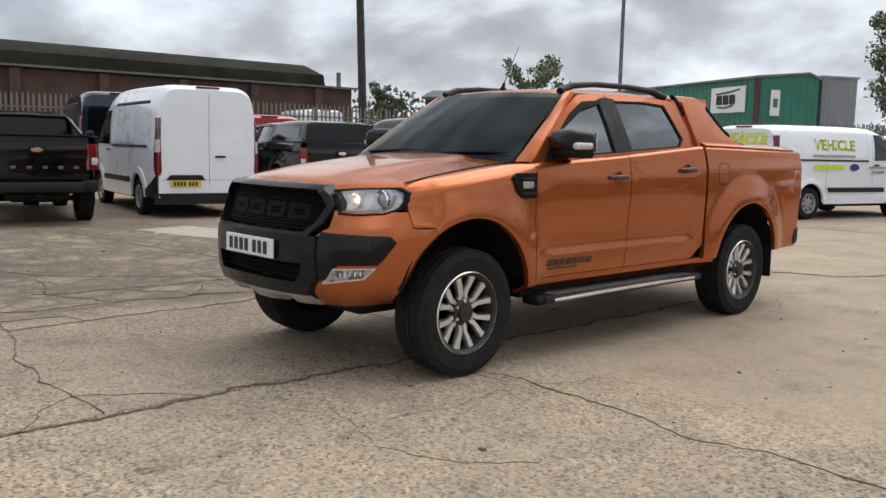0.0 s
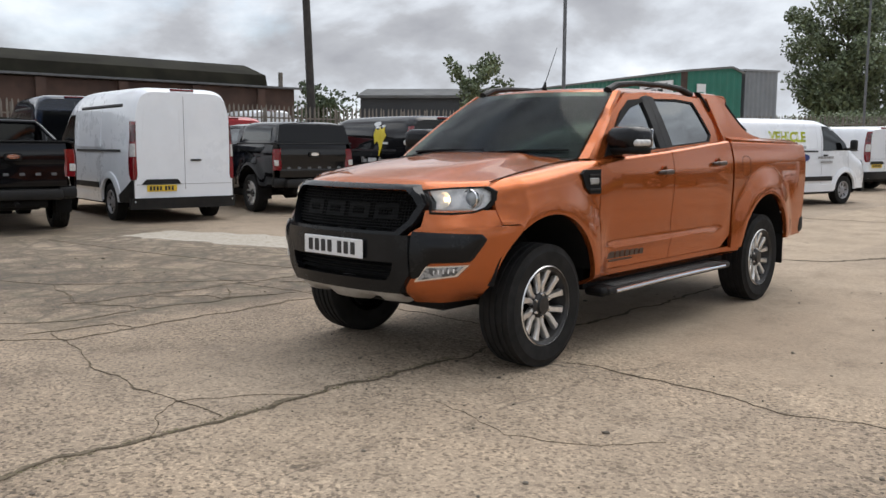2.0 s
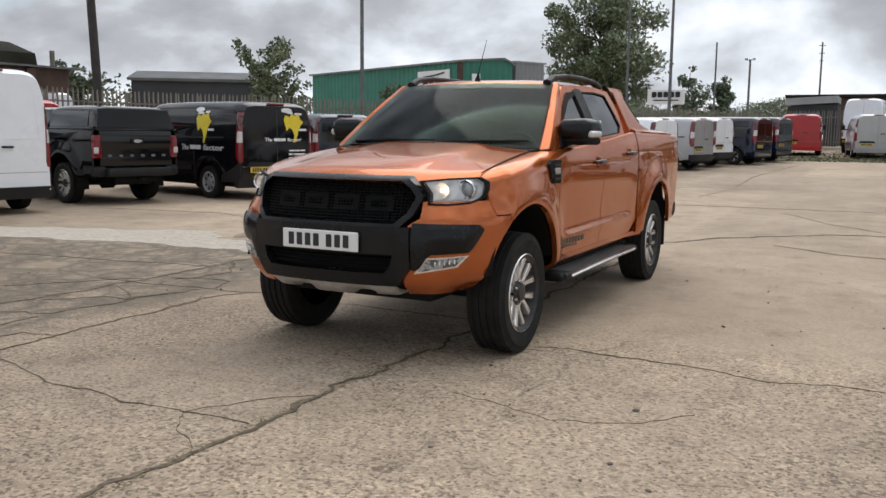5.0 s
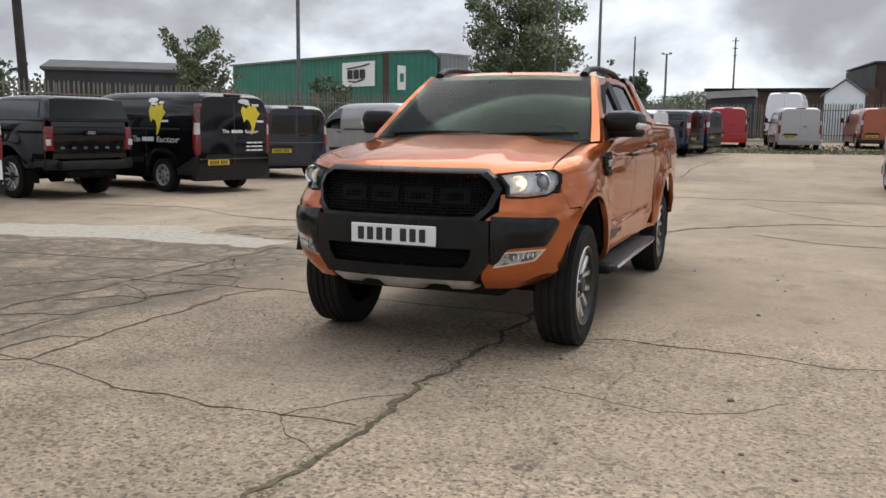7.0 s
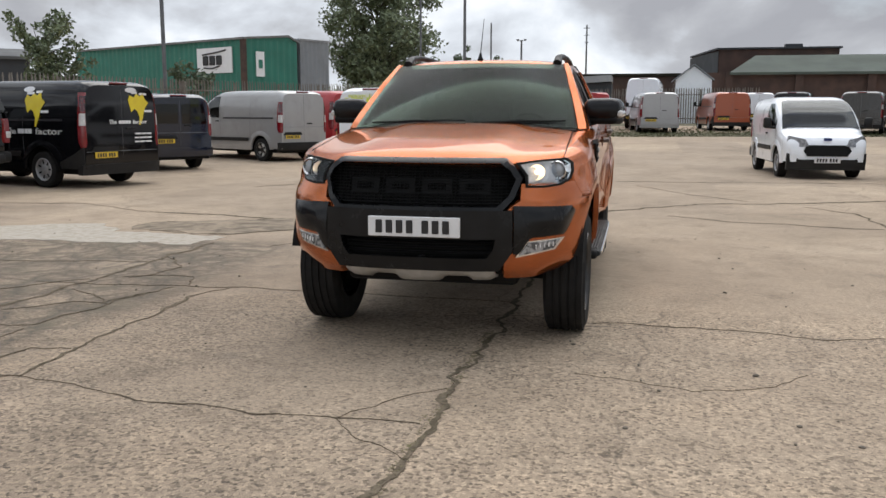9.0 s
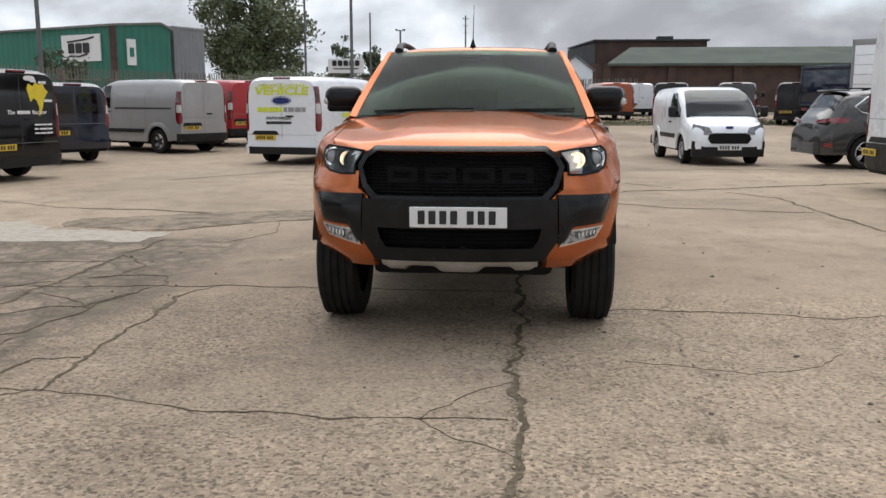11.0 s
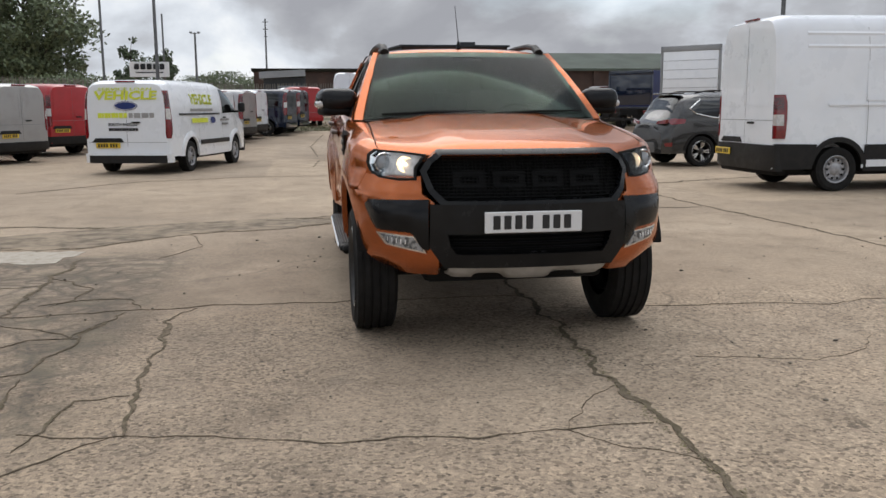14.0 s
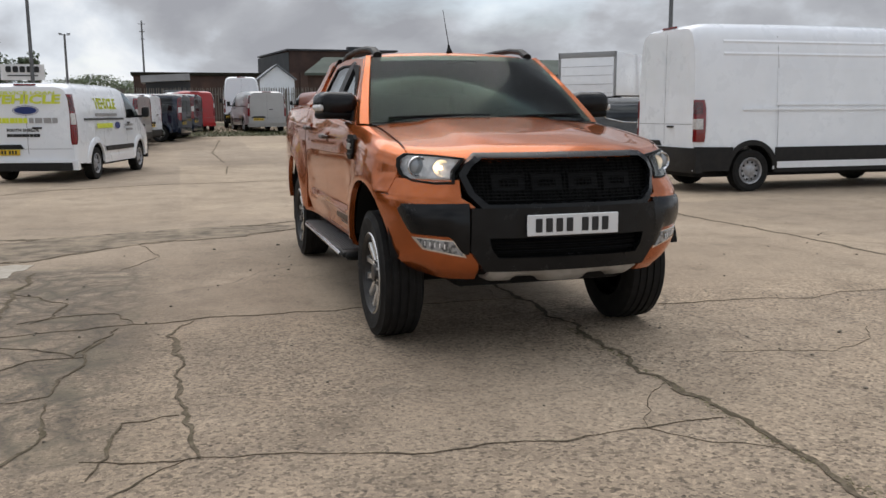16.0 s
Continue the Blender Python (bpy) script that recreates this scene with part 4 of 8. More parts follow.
def pole(name, label, x, y, h, r0, r1, material, extras="", k=1.0, lean=(0, 0)):
    t = thing(name, label, "pole", Matrix.Translation((x, y, gz(x, y))))
    bm = bmesh.new()
    tube(bm, [(0, 0, -0.1), (lean[0] * 0.5, lean[1] * 0.5, h * 0.5), (lean[0], lean[1], h)], [r0, (r0 + r1) / 2, r1], 12)
    part("shaft", bm, material, t)
    if "lamp" in extras:
        bm = bmesh.new()
        tube(bm, [(-0.7 * k, 0, h - 0.1), (0.7 * k, 0, h - 0.1)], 0.05 * k, 8)
        part("crossarm", bm, material, t)
        for s in (-0.55 * k, 0.55 * k):
            bm = bmesh.new()
            box(bm, (s, -0.1 * k, h + 0.05 * k), (0.42 * k, 0.3 * k, 0.16 * k), 0.03 * k, m=None)
            part("floodlight", bm, M_POLEM, t)
    if "mast" in extras:
        for j in range(3):
            bm = bmesh.new()
            tube(bm, [(-0.4 + 0.08 * j, 0, h - 0.4 - j * 0.9), (0.4 - 0.08 * j, 0, h - 0.4 - j * 0.9)], 0.05, 6)
            part("crossarm", bm, material, t)
    return t


pole("telegraph_pole", "dark tarred timber telegraph pole by the fence", -22.3, 15.6, 9.5, 0.17, 0.13, M_POLE, lean=(-0.20, -0.27))
pole("lighting_column", "slim dark steel column by the fence", -17.6, 25.4, 12.0, 0.085, 0.07, M_POLEM)
pole("lamp_column", "tall grey lamp column with two floodlights", -9.9, 48.9, 9.9, 0.12, 0.08, M_POLEM, "lamp")
pole("thin_column", "thin grey steel column far off", -14.2, 54.5, 11.2, 0.09, 0.07, M_POLEM)
pole("thin_column", "thin grey steel column far off", -20.0, 119.5, 13.2, 0.15, 0.11, M_POLEM)
pole("lamp_column", "grey lamp column with small floodlights far off", -16.7, 127.8, 11.6, 0.20, 0.14, M_POLEM, "lamp", 1.0)
pole("radio_mast", "grey lattice-like mast with short arms far off", -5.8, 109.3, 12.0, 0.15, 0.09, M_POLEM, "mast")
pole("lamp_column", "tall lamp column rising behind the white van", 16.5, 24.0, 7.4, 0.10, 0.07, M_POLEM, "lamp")


# ---- trees ----
def tree(name, label, x, y, h, spread, seed, leaf, n_leaf=5000, leaf_size=0.22, trunk=0.2, base=0.35, slim=False, limbs=26):
    """A tapered trunk, forking limbs, and a crown of leaf clumps set round the limbs' ends."""
    rnd = random.Random(seed)
    t = thing(name, label, "tree", Matrix.Translation((x, y, gz(x, y))))
    bm = bmesh.new()
    tube(bm, [(0, 0, -0.1), (rnd.gauss(0, 0.1), rnd.gauss(0, 0.1), h * 0.35), (rnd.gauss(0, 0.25), rnd.gauss(0, 0.25), h * 0.72), (rnd.gauss(0, 0.3), rnd.gauss(0, 0.3), h * 0.93)], [trunk, trunk * 0.75, trunk * 0.35, trunk * 0.08], 9)
    tips = []
    for i in range(limbs):
        z0 = h * rnd.uniform(base * 0.8, 0.8)
        a = rnd.uniform(0, 6.283)
        reach = spread * rnd.uniform(0.45, 1.0) * (math.sin(math.pi * min(0.98, max(0.12, (z0 / h - base * 0.6) / (1.05 - base * 0.6)))) ** 0.6 if not slim else (1.05 - z0 / h))
        rise = rnd.uniform(0.10, 0.28) * h * (0.3 if slim else 1)
        p0 = Vector((0, 0, z0))
        p2 = Vector((math.cos(a) * reach, math.sin(a) * reach, min(h, z0 + rise)))
        p1 = (p0 + p2) / 2 + Vector((rnd.gauss(0, 0.2), rnd.gauss(0, 0.2), -0.05 * h * rnd.random()))
        tube(bm, [p0, p1, p2], [trunk * 0.32, trunk * 0.2, trunk * 0.05], 5)
        tips += [(p2, 1.0), (p1 * 0.35 + p2 * 0.65, 0.9), (p1, 0.6)]
    tips.append((Vector((0, 0, h * 0.95)), 0.8))
    part("trunk", bm, M_BARK, t)
    verts, faces = [], []
    per = max(1, n_leaf // len(tips))
    cl = spread * 0.22
    for p, wgt in tips:
        c = p + Vector((rnd.gauss(0, 0.3), rnd.gauss(0, 0.3), rnd.gauss(0, 0.3))) * cl
        size = cl * rnd.uniform(0.6, 1.35)
        for _ in range(int(per * wgt * rnd.uniform(0.5, 1.4))):
            d = Vector((rnd.gauss(0, 1), rnd.gauss(0, 1), rnd.gauss(0, 0.75)))
            q = c + d.normalized() * size * rnd.random() ** 0.45
            u = Vector((rnd.gauss(0, 1), rnd.gauss(0, 1), rnd.gauss(0, 1))).normalized()
            v = u.orthogonal().normalized()
            s = leaf_size * rnd.uniform(0.6, 1.3)
            k = len(verts)
            verts += [q - u * s, q + v * s * 0.5, q + u * s, q - v * s * 0.5]
            faces.append((k, k + 1, k + 2, k + 3))
    me = bpy.data.meshes.new("crown")
    me.from_pydata([tuple(v) for v in verts], [], faces)
    me.materials.append(leaf)
    new("crown", me).parent = t
    return t


tree("tree", "tall full broadleaf tree in dark green leaf", -50.0, 161.5, 27.5, 12.6, 11, M_LEAFHAZE, 27000, 0.42, 0.6, 0.05, limbs=60)
tree("sapling", "young thin-crowned tree behind the palisade fence", -27.7, 31.6, 5.2, 1.75, 5, M_LEAFHAZE, 4200, 0.115, 0.09, 0.3)
tree("sapling", "young thin-crowned tree behind the palisade fence", -26.9, 32.0, 3.2, 1.3, 6, M_LEAFHAZE, 2400, 0.115, 0.08, 0.3)
tree("bush", "round dark tree far beyond the fence", -108.0, 87.0, 9.9, 3.6, 21, M_LEAF2, 6000, 0.30, 0.2, 0.05)
tree("conifer", "slim dark conifer beyond the far fence", -30.0, 151.0, 12.6, 4.4, 31, M_LEAF2, 6000, 0.34, 0.2, 0.10, True)
tree("conifer", "slim dark conifer beyond the far fence", -26.2, 160.0, 11.0, 4.2, 32, M_LEAF2, 6000, 0.34, 0.2, 0.10, True)
tree("bush", "bare-stemmed bush by the green unit", -27.5, 45.5, 3.6, 1.6, 41, M_LEAF2, 1500, 0.16, 0.08, 0.1)


def woodland(name, label, pts, h, seed, dens, leaf, size=1.0):
    """A far belt of trees: many leaf clumps along a line, uneven in height."""
    rnd = random.Random(seed)
    verts, faces = [], []
    for (a, b), (c, d) in zip(pts, pts[1:]):
        k = int(math.hypot(c - a, d - b) / 0.9)
        for i in range(k):
            f = i / k
            x, y = a + (c - a) * f, b + (d - b) * f
            hh = h * (0.66 + 0.5 * noise.noise((x * 0.06, y * 0.06, seed)) + 0.25 * noise.noise((x * 0.3, y * 0.3, seed)))
            for _ in range(dens):
                z = hh * rnd.random() ** 0.6
                q = Vector((x + rnd.gauss(0, 1.6), y + rnd.gauss(0, 2), gz(x, y) + z))
                u = Vector((rnd.gauss(0, 1), rnd.gauss(0, 1), rnd.gauss(0, 1))).normalized()
                v = u.orthogonal().normalized()
                s = rnd.uniform(0.22, 0.6) * size
                m = len(verts)
                verts += [q - u * s, q + v * s * 0.7, q + u * s, q - v * s * 0.7]
                faces.append((m, m + 1, m + 2, m + 3))
    me = bpy.data.meshes.new(name)
    me.from_pydata([tuple(v) for v in verts], [], faces)
    me.materials.append(leaf)
    return tagged(new(name, me), label, "trees", kind="stuff")


woodland("far_trees", "distant belt of dark green trees", [(-80, 190), (-30, 192), (20, 194), (75, 185), (140, 165)], 8.6, 3, 620, M_LEAFHAZE, 0.42)
woodland("hedge", "dark hedge of bushes beyond the far fence", [(-25, 76), (-17, 74), (-11, 75), (-5.5, 73.5)], 3.3, 8, 700, M_LEAFHAZE, 0.26)
woodland("far_trees", "distant wooded hill beyond the warehouse", [(-150, 70), (-120, 110), (-90, 150)], 11, 13, 30, M_LEAF2)


# ---- wheels ----
def wheel(parent, c, side, R, width, rim_r, style, name="wheel"):
    """A road wheel at c, its face to the side given: tyre, rim, hub."""
    w = new(name)
    w.empty_display_size = 0.1
    w.parent = parent
    w.matrix_basis = Matrix.Translation(c) @ (Matrix.Identity(4) if side > 0 else Matrix.Rotation(math.pi, 4, "Z"))
    h = width / 2
    bm = bmesh.new()
    prof = [(rim_r - 0.012, -h * 0.86), (rim_r + 0.015, -h * 0.93), ((rim_r + R) / 2, -h), (R - 0.045, -h * 0.97), (R - 0.016, -h * 0.86)]
    for k in range(5):
        a = -h * 0.80 + k * h * 0.36
        prof += [(R - 0.003 * abs(k - 2), a), (R - 0.003 * abs(k - 2), a + h * 0.22), (R - 0.011, a + h * 0.24), (R - 0.011, a + h * 0.34)]
    prof = prof[:-2]
    prof += [(R - 0.016, h * 0.86), (R - 0.045, h * 0.97), ((rim_r + R) / 2 + 0.02, h * 1.0), ((rim_r + R) / 2, h * 0.985), (rim_r + 0.015, h * 0.93), (rim_r - 0.012, h * 0.86)]
    lathe(bm, prof, n=56, caps=False)
    part("tyre", bm, M_RUBBER, w, angle=28)
    face = h * 0.80
    bm = bmesh.new()
    lathe(bm, [(rim_r - 0.045, -h * 0.8), (rim_r - 0.04, face - 0.075), (rim_r - 0.012, face - 0.02), (rim_r + 0.004, face + 0.012), (rim_r - 0.004, face + 0.02), (rim_r - 0.022, face + 0.006), (rim_r - 0.035, face - 0.05), (rim_r - 0.05, face - 0.09)], n=48, caps=False)
    part("rim", bm, M_DALLOY if style in ("twin", "five") else M_STEEL, w)
    if style in ("twin", "five"):
        bm = bmesh.new()
        lathe(bm, [(rim_r - 0.002, face + 0.006), (rim_r + 0.004, face + 0.013), (rim_r - 0.002, face + 0.019), (rim_r - 0.007, face + 0.015), (rim_r - 0.008, face + 0.006)], n=48, caps=False)
        part("rim_lip", bm, M_ALLOY, w)
    bm = bmesh.new()
    lathe(bm, [(rim_r - 0.03, face - 0.115), (0.02, face - 0.115)], n=24)
    part("brake_disc", bm, M_BLACK if style in ("twin", "five") else M_STEEL, w)
    if style in ("twin", "five"):
        n = 6 if style == "twin" else 5
        for i in range(n):
            for s in (-1, 1):
                bm = bmesh.new()
                a0 = 2 * math.pi * i / n
                pts = []
                for t in np.linspace(0, 1, 7):
                    r = 0.065 + (rim_r - 0.02 - 0.065) * t
                    da = s * (0.014 + 0.022 * float(sstep(0.0, 0.35, t)) + 0.020 * t) / r if style == "twin" else s * (0.02 + 0.10 * float(sstep(0.1, 0.55, t))) * (0.26 / max(r, 0.12)) ** 0.4
                    hw = (0.0150 + 0.0080 * t if t < 0.9 else 0.027) if style == "twin" else (0.0115 + 0.006 * t if t < 0.9 else 0.021)
                    d = face - 0.030 + 0.024 * t
                    pts.append((r, a0 + da, hw, d))
                P = []
                for r, a, hw, d in pts:
                    cy, cz = math.cos(a), math.sin(a)
                    P.append([(d - 0.012, cy * r - cz * -hw, cz * r + cy * -hw), (d, cy * r - cz * -hw * 0.7, cz * r + cy * -hw * 0.7), (d, cy * r - cz * hw * 0.7, cz * r + cy * hw * 0.7), (d - 0.012, cy * r - cz * hw, cz * r + cy * hw)])
                shell(bm, P, (-0.022, 0, 0))
                part("spoke", bm, M_ALLOY, w, "machined alloy spoke")
        bm = bmesh.new()
        lathe(bm, [(0.085, face - 0.06), (0.080, face - 0.025), (0.055, face - 0.012), (0.05, face + 0.002), (0.0, face + 0.004)], n=24)
        part("hub", bm, M_DALLOY, w, "dark wheel hub")
        for i in range(6):
            bm = bmesh.new()
            a = 2 * math.pi * (i + 0.5) / 6
            lathe(bm, [(0.011, face - 0.03), (0.011, face - 0.008), (0.0, face - 0.006)], c=(0, math.cos(a) * 0.068, math.sin(a) * 0.068), n=6)
            part("lug_nut", bm, M_CHROME, w)
    else:
        bm = bmesh.new()
        n = 40
        rings = []
        for r, d in ((rim_r - 0.03, face - 0.05), (rim_r * 0.72, face - 0.015), (rim_r * 0.45, face - 0.02), (rim_r * 0.3, face + 0.0), (0.02, face + 0.005)):
            rings.append([bm.verts.new((d - (0.03 if style == "steel" and k % 5 == 0 and 0.5 * rim_r < r < 0.8 * rim_r else 0), math.cos(2 * math.pi * k / n) * r, math.sin(2 * math.pi * k / n) * r)) for k in range(n)])
        for a, b in zip(rings, rings[1:]):
            for k in range(n):
                bm.faces.new((a[k], a[(k + 1) % n], b[(k + 1) % n], b[k]))
        bm.faces.new(rings[-1])
        part("wheel_cover", bm, M_STEEL, w)
        for i in range(10 if style == "steel" else 7):
            bm = bmesh.new()
            k = 10 if style == "steel" else 7
            a = 2 * math.pi * i / k
            box(bm, (0, rim_r * 0.66, 0), (0.014, rim_r * (0.16 if style == "steel" else 0.34), rim_r * 0.14), 0.004, m=Matrix.Translation((face - 0.014, 0, 0)) @ Matrix.Rotation(a, 4, "X"), seg=1)
            part("slot", bm, M_BLACK, w)
    return w


# ---- parked vans and cars ----
class Hull:
    """A vehicle body's shape: heights along its middle, half widths in plan, rounded across."""

    def __init__(self, top, plan, z0, p, tumble):
        self.top, self.plan, self.z0, self.p, self.tumble = curve_fn(*zip(*top)), curve_fn(*zip(*plan)), z0, p, tumble
        self.y0, self.y1 = top[0][0], top[-1][0]

    def hw(self, y, z):
        return float(self.plan(y)) * (1 - self.tumble * max(0.0, z - 0.95) ** 1.35 - 0.05 * max(0.0, 0.62 - z))

    def X(self, y, z):
        u = min(0.9999, max(0.0, (z - self.z0) / (float(self.top(y)) - self.z0)))
        return self.hw(y, z) * (1 - u ** self.p) ** (1 / self.p)

    def Z(self, x, y):
        lo, hi = self.z0, float(self.top(y))
        for _ in range(26):
            m = (lo + hi) / 2
            if self.X(y, m) > abs(x):
                lo = m
            else:
                hi = m
        return lo

    def solid(self, bm, ys, n=26):
        prev = None
        for y in ys:
            row, h = [], float(self.top(y)) - self.z0
            for k in range(n + 1):
                a = math.pi * k / n
                s = max(0.0, math.sin(a)) ** (2 / self.p)
                c = math.copysign(abs(math.cos(a)) ** (2 / self.p), math.cos(a))
                z = self.z0 + h * s
                row.append(bm.verts.new((c * self.hw(y, z), y, z)))
            row = [bm.verts.new((0, y, self.z0))] + row
            if prev:
                for k in range(len(row)):
                    bm.faces.new((prev[k], prev[(k + 1) % len(row)], row[(k + 1) % len(row)], row[k]))
            else:
                bm.faces.new(row)
            prev = row
        bm.faces.new(prev[::-1])

    def side(self, bm, s, outline, d0=0.006, d1=-0.008, k=5):
        """A panel on the flank, from an outline in (along, up)."""
        sheet(bm, outline, lambda u, v, d: (s * (self.X(u, v) + d), u, v), d0, d1, k)

    def across(self, bm, y0, y1, f0, f1, off=0.006, n=10, m=12):
        """A panel over the top, between two places along it."""
        P = []
        for i in range(n + 1):
            t = i / n
            y = y0 + (y1 - y0) * t
            P.append([((f0 + (f1 - f0) * t) * (2 * j / m - 1), y - off * 0.6, self.Z((f0 + (f1 - f0) * t) * (2 * j / m - 1), y) + off) for j in range(m + 1)])
        shell(bm, P, (0, 0.004, -0.012))


def cut_arches(bm, centres, R, half, depth):
    """Take round wheel openings out of a body."""
    me = bpy.data.meshes.new("tmp")
    bmesh.ops.recalc_face_normals(bm, faces=bm.faces)
    bm.to_mesh(me)
    bm.free()
    ob = new("tmp", me)
    cb = bmesh.new()
    for y, z in centres:
        for s in (-1, 1):
            lathe(cb, [(R, s * (half - depth)), (R, s * (half + 0.3))], c=(0, y, z), n=40)
    bmesh.ops.recalc_face_normals(cb, faces=cb.faces)
    cm = bpy.data.meshes.new("tmp_cut")
    cb.to_mesh(cm)
    cb.free()
    cutter = new("tmp_cut", cm)
    md = ob.modifiers.new("arches", "BOOLEAN")
    md.operation, md.object, md.solver = "DIFFERENCE", cutter, "EXACT"
    out = bpy.data.meshes.new_from_object(ob.evaluated_get(bpy.context.evaluated_depsgraph_get()))
    bpy.data.objects.remove(ob)
    bpy.data.objects.remove(cutter)
    res = bmesh.new()
    res.from_mesh(out)
    return res


def number_plate(parent, material, c, facing, digits=7):
    """A plate with bars where its characters stand; facing: -1 front, 1 rear."""
    bm = bmesh.new()
    box(bm, c, (0.52, 0.012, 0.111), 0.004, seg=1)
    pl = part("number_plate", bm, material, parent, "number plate with dark characters")
    for i in range(digits):
        bm = bmesh.new()
        x = (-0.197 + i * 0.058 + (0.03 if i > 3 else 0.0)) * -facing
        box(bm, (c[0] + x, c[1] + facing * 0.008, c[2]), (0.037, 0.004, 0.072), 0.003, seg=1)
        part("character_bar", bm, M_INK, pl)
    return pl


DIMS = {  # length ahead of the front axle, wheelbase, tail, half width, height, tyre, bonnet height, cowl height, bonnet length, rake
    "custom": (1.01, 2.933, 1.03, 0.993, 1.97, 0.335, 1.02, 1.25, 0.62, 0.95),
    "custom_high": (1.01, 2.933, 1.03, 0.993, 2.33, 0.335, 1.02, 1.25, 0.62, 1.05),
    "connect": (0.90, 3.06, 0.86, 0.915, 1.84, 0.325, 0.98, 1.16, 0.72, 0.90),
    "connect_tall": (0.90, 3.06, 0.86, 0.925, 2.02, 0.330, 1.02, 1.24, 0.72, 0.95),
    "courier": (0.83, 2.489, 0.84, 0.882, 1.765, 0.308, 0.90, 1.04, 0.60, 0.88),
    "transit": (1.02, 3.30, 1.08, 1.01, 2.75, 0.352, 1.10, 1.38, 0.55, 0.95),
    "transit_long": (1.02, 3.75, 1.06, 1.015, 2.78, 0.352, 1.10, 1.38, 0.55, 0.95),
}


M_HEADL = mat("grey_headlamp_lens", (0.34, 0.34, 0.34), (0.12, 0.12, 0.13), scale=30, rough=0.10, coat=1.0, metal=0.4)


def van(name, label, kind, paint, at, heading, wheels="cover", lower=M_PLASTIC, glazed=False, group="", bars=False, tidy=False):
    """A panel van standing with the middle of its rear axle at a place, facing along heading."""
    fo, wb, ro, W, H, R, hb, hc, hl, rake = DIMS[kind]
    big = kind.startswith("transit")
    mid = kind in ("custom", "custom_high")
    h = Vector((*heading, 0)).normalized()
    c = Vector((*at, 0)) + h * wb / 2
    t = thing(name, label, "van", Matrix.Translation((c.x, c.y, gz(*at))) @ Matrix.Rotation(math.atan2(h.x, -h.y), 4, "Z"), group)
    yf, yr, yA, yB = -wb / 2 - fo, wb / 2 + ro, -wb / 2, wb / 2
    ycowl = yf + hl
    yroof = ycowl + rake
    top = [(yf, hb - 0.28), (yf + 0.05, hb - 0.12), (yf + 0.16, hb), (ycowl, hc), (ycowl + rake * 0.5, (hc + H) / 2 + 0.03), (yroof, H - 0.10), (yroof + 0.45, H - 0.01), (0.3, H), (yr - 0.3, H - 0.015), (yr - 0.05, H - 0.06), (yr, H - 0.10)]
    plan = [(yf, W * 0.80), (yf + 0.10, W * 0.90), (yf + 0.4, W * 0.97), (yA + 0.4, W), (yr - 0.9, W * 0.985), (yr - 0.25, W * 0.95), (yr - 0.05, W * 0.925), (yr, W * 0.90)]
    hull = Hull(top, plan, 0.37, 9.0, 0.085 if kind in ("connect", "connect_tall", "courier") else 0.075 if not big else 0.045)
    ys = sorted({round(float(v), 4) for v in np.concatenate([np.linspace(yf, yf + 0.3, 8), np.linspace(yf + 0.3, yroof + 0.5, 16), np.linspace(yroof + 0.5, yr - 0.3, 12), np.linspace(yr - 0.3, yr, 6)])})
    bm = bmesh.new()
    hull.solid(bm, ys)
    part("body", cut_arches(bm, ((yA, R + 0.01), (yB, R + 0.01)), R + 0.075, W, 0.42), paint, t)
    for y in (yA, yB):
        for s in (-1, 1):
            bm = bmesh.new()
            P = [[(s * x, y + math.cos(a) * (R + 0.072), R + 0.01 + math.sin(a) * (R + 0.072)) for x in (W - 0.40, W - 0.035)] for a in np.linspace(-0.1, math.pi + 0.1, 16)]
            grid(bm, P)
            part("arch_liner", bm, M_BLACK, t)
            if not big:
                bm = bmesh.new()
                P = [[(s * (hull.X(y + math.cos(a) * r, R + math.sin(a) * r) + o), y + math.cos(a) * r, R + 0.01 + math.sin(a) * r) for r, o in ((R + 0.07, 0.004), (R + 0.078, 0.020), (R + 0.11, 0.022), (R + 0.19, 0.001))] for a in np.linspace(0.02, math.pi - 0.02, 20)]
                shell(bm, P, (-s * 0.03, 0, 0))
                part("arch_lip", bm, paint, t)
            wheel(t, (s * (W - 0.135), y, R), s, R, 0.21, R * 0.62, "five" if wheels == "alloy" else wheels)
    zb = 0.74 if big else 0.44 if mid else 0.55
    # lower cladding: bumpers and sills
    bm = bmesh.new()
    P = []
    for x in np.linspace(-W * 0.94, W * 0.94, 15):
        P.append([(x, yr + 0.055 - 0.10 * abs(x / W) ** 6 - 0.02 * (zz < 0.4), zz) for zz in ((0.33, 0.40) if not mid else (0.25, 0.31)) + (zb - 0.02, zb)])
    shell(bm, P, (0, -0.12, 0))
    part("rear_bumper", bm, lower if not tidy else paint, t)
    bm = bmesh.new()
    box(bm, (0, yr - 0.16, 0.33), (W * 1.7, 0.24, 0.14), 0.03)
    part("tail_underside", bm, M_BLACK, t)
    if tidy:
        bm = bmesh.new()
        shell(bm, [[(x, yr + 0.064 - 0.10 * abs(x / W) ** 6, zz) for zz in (0.24, 0.30, 0.40)] for x in np.linspace(-W * 0.84, W * 0.84, 15)], (0, -0.12, 0))
        part("bumper_strip", bm, M_PLASTIC, t, "black strip along the bumper")
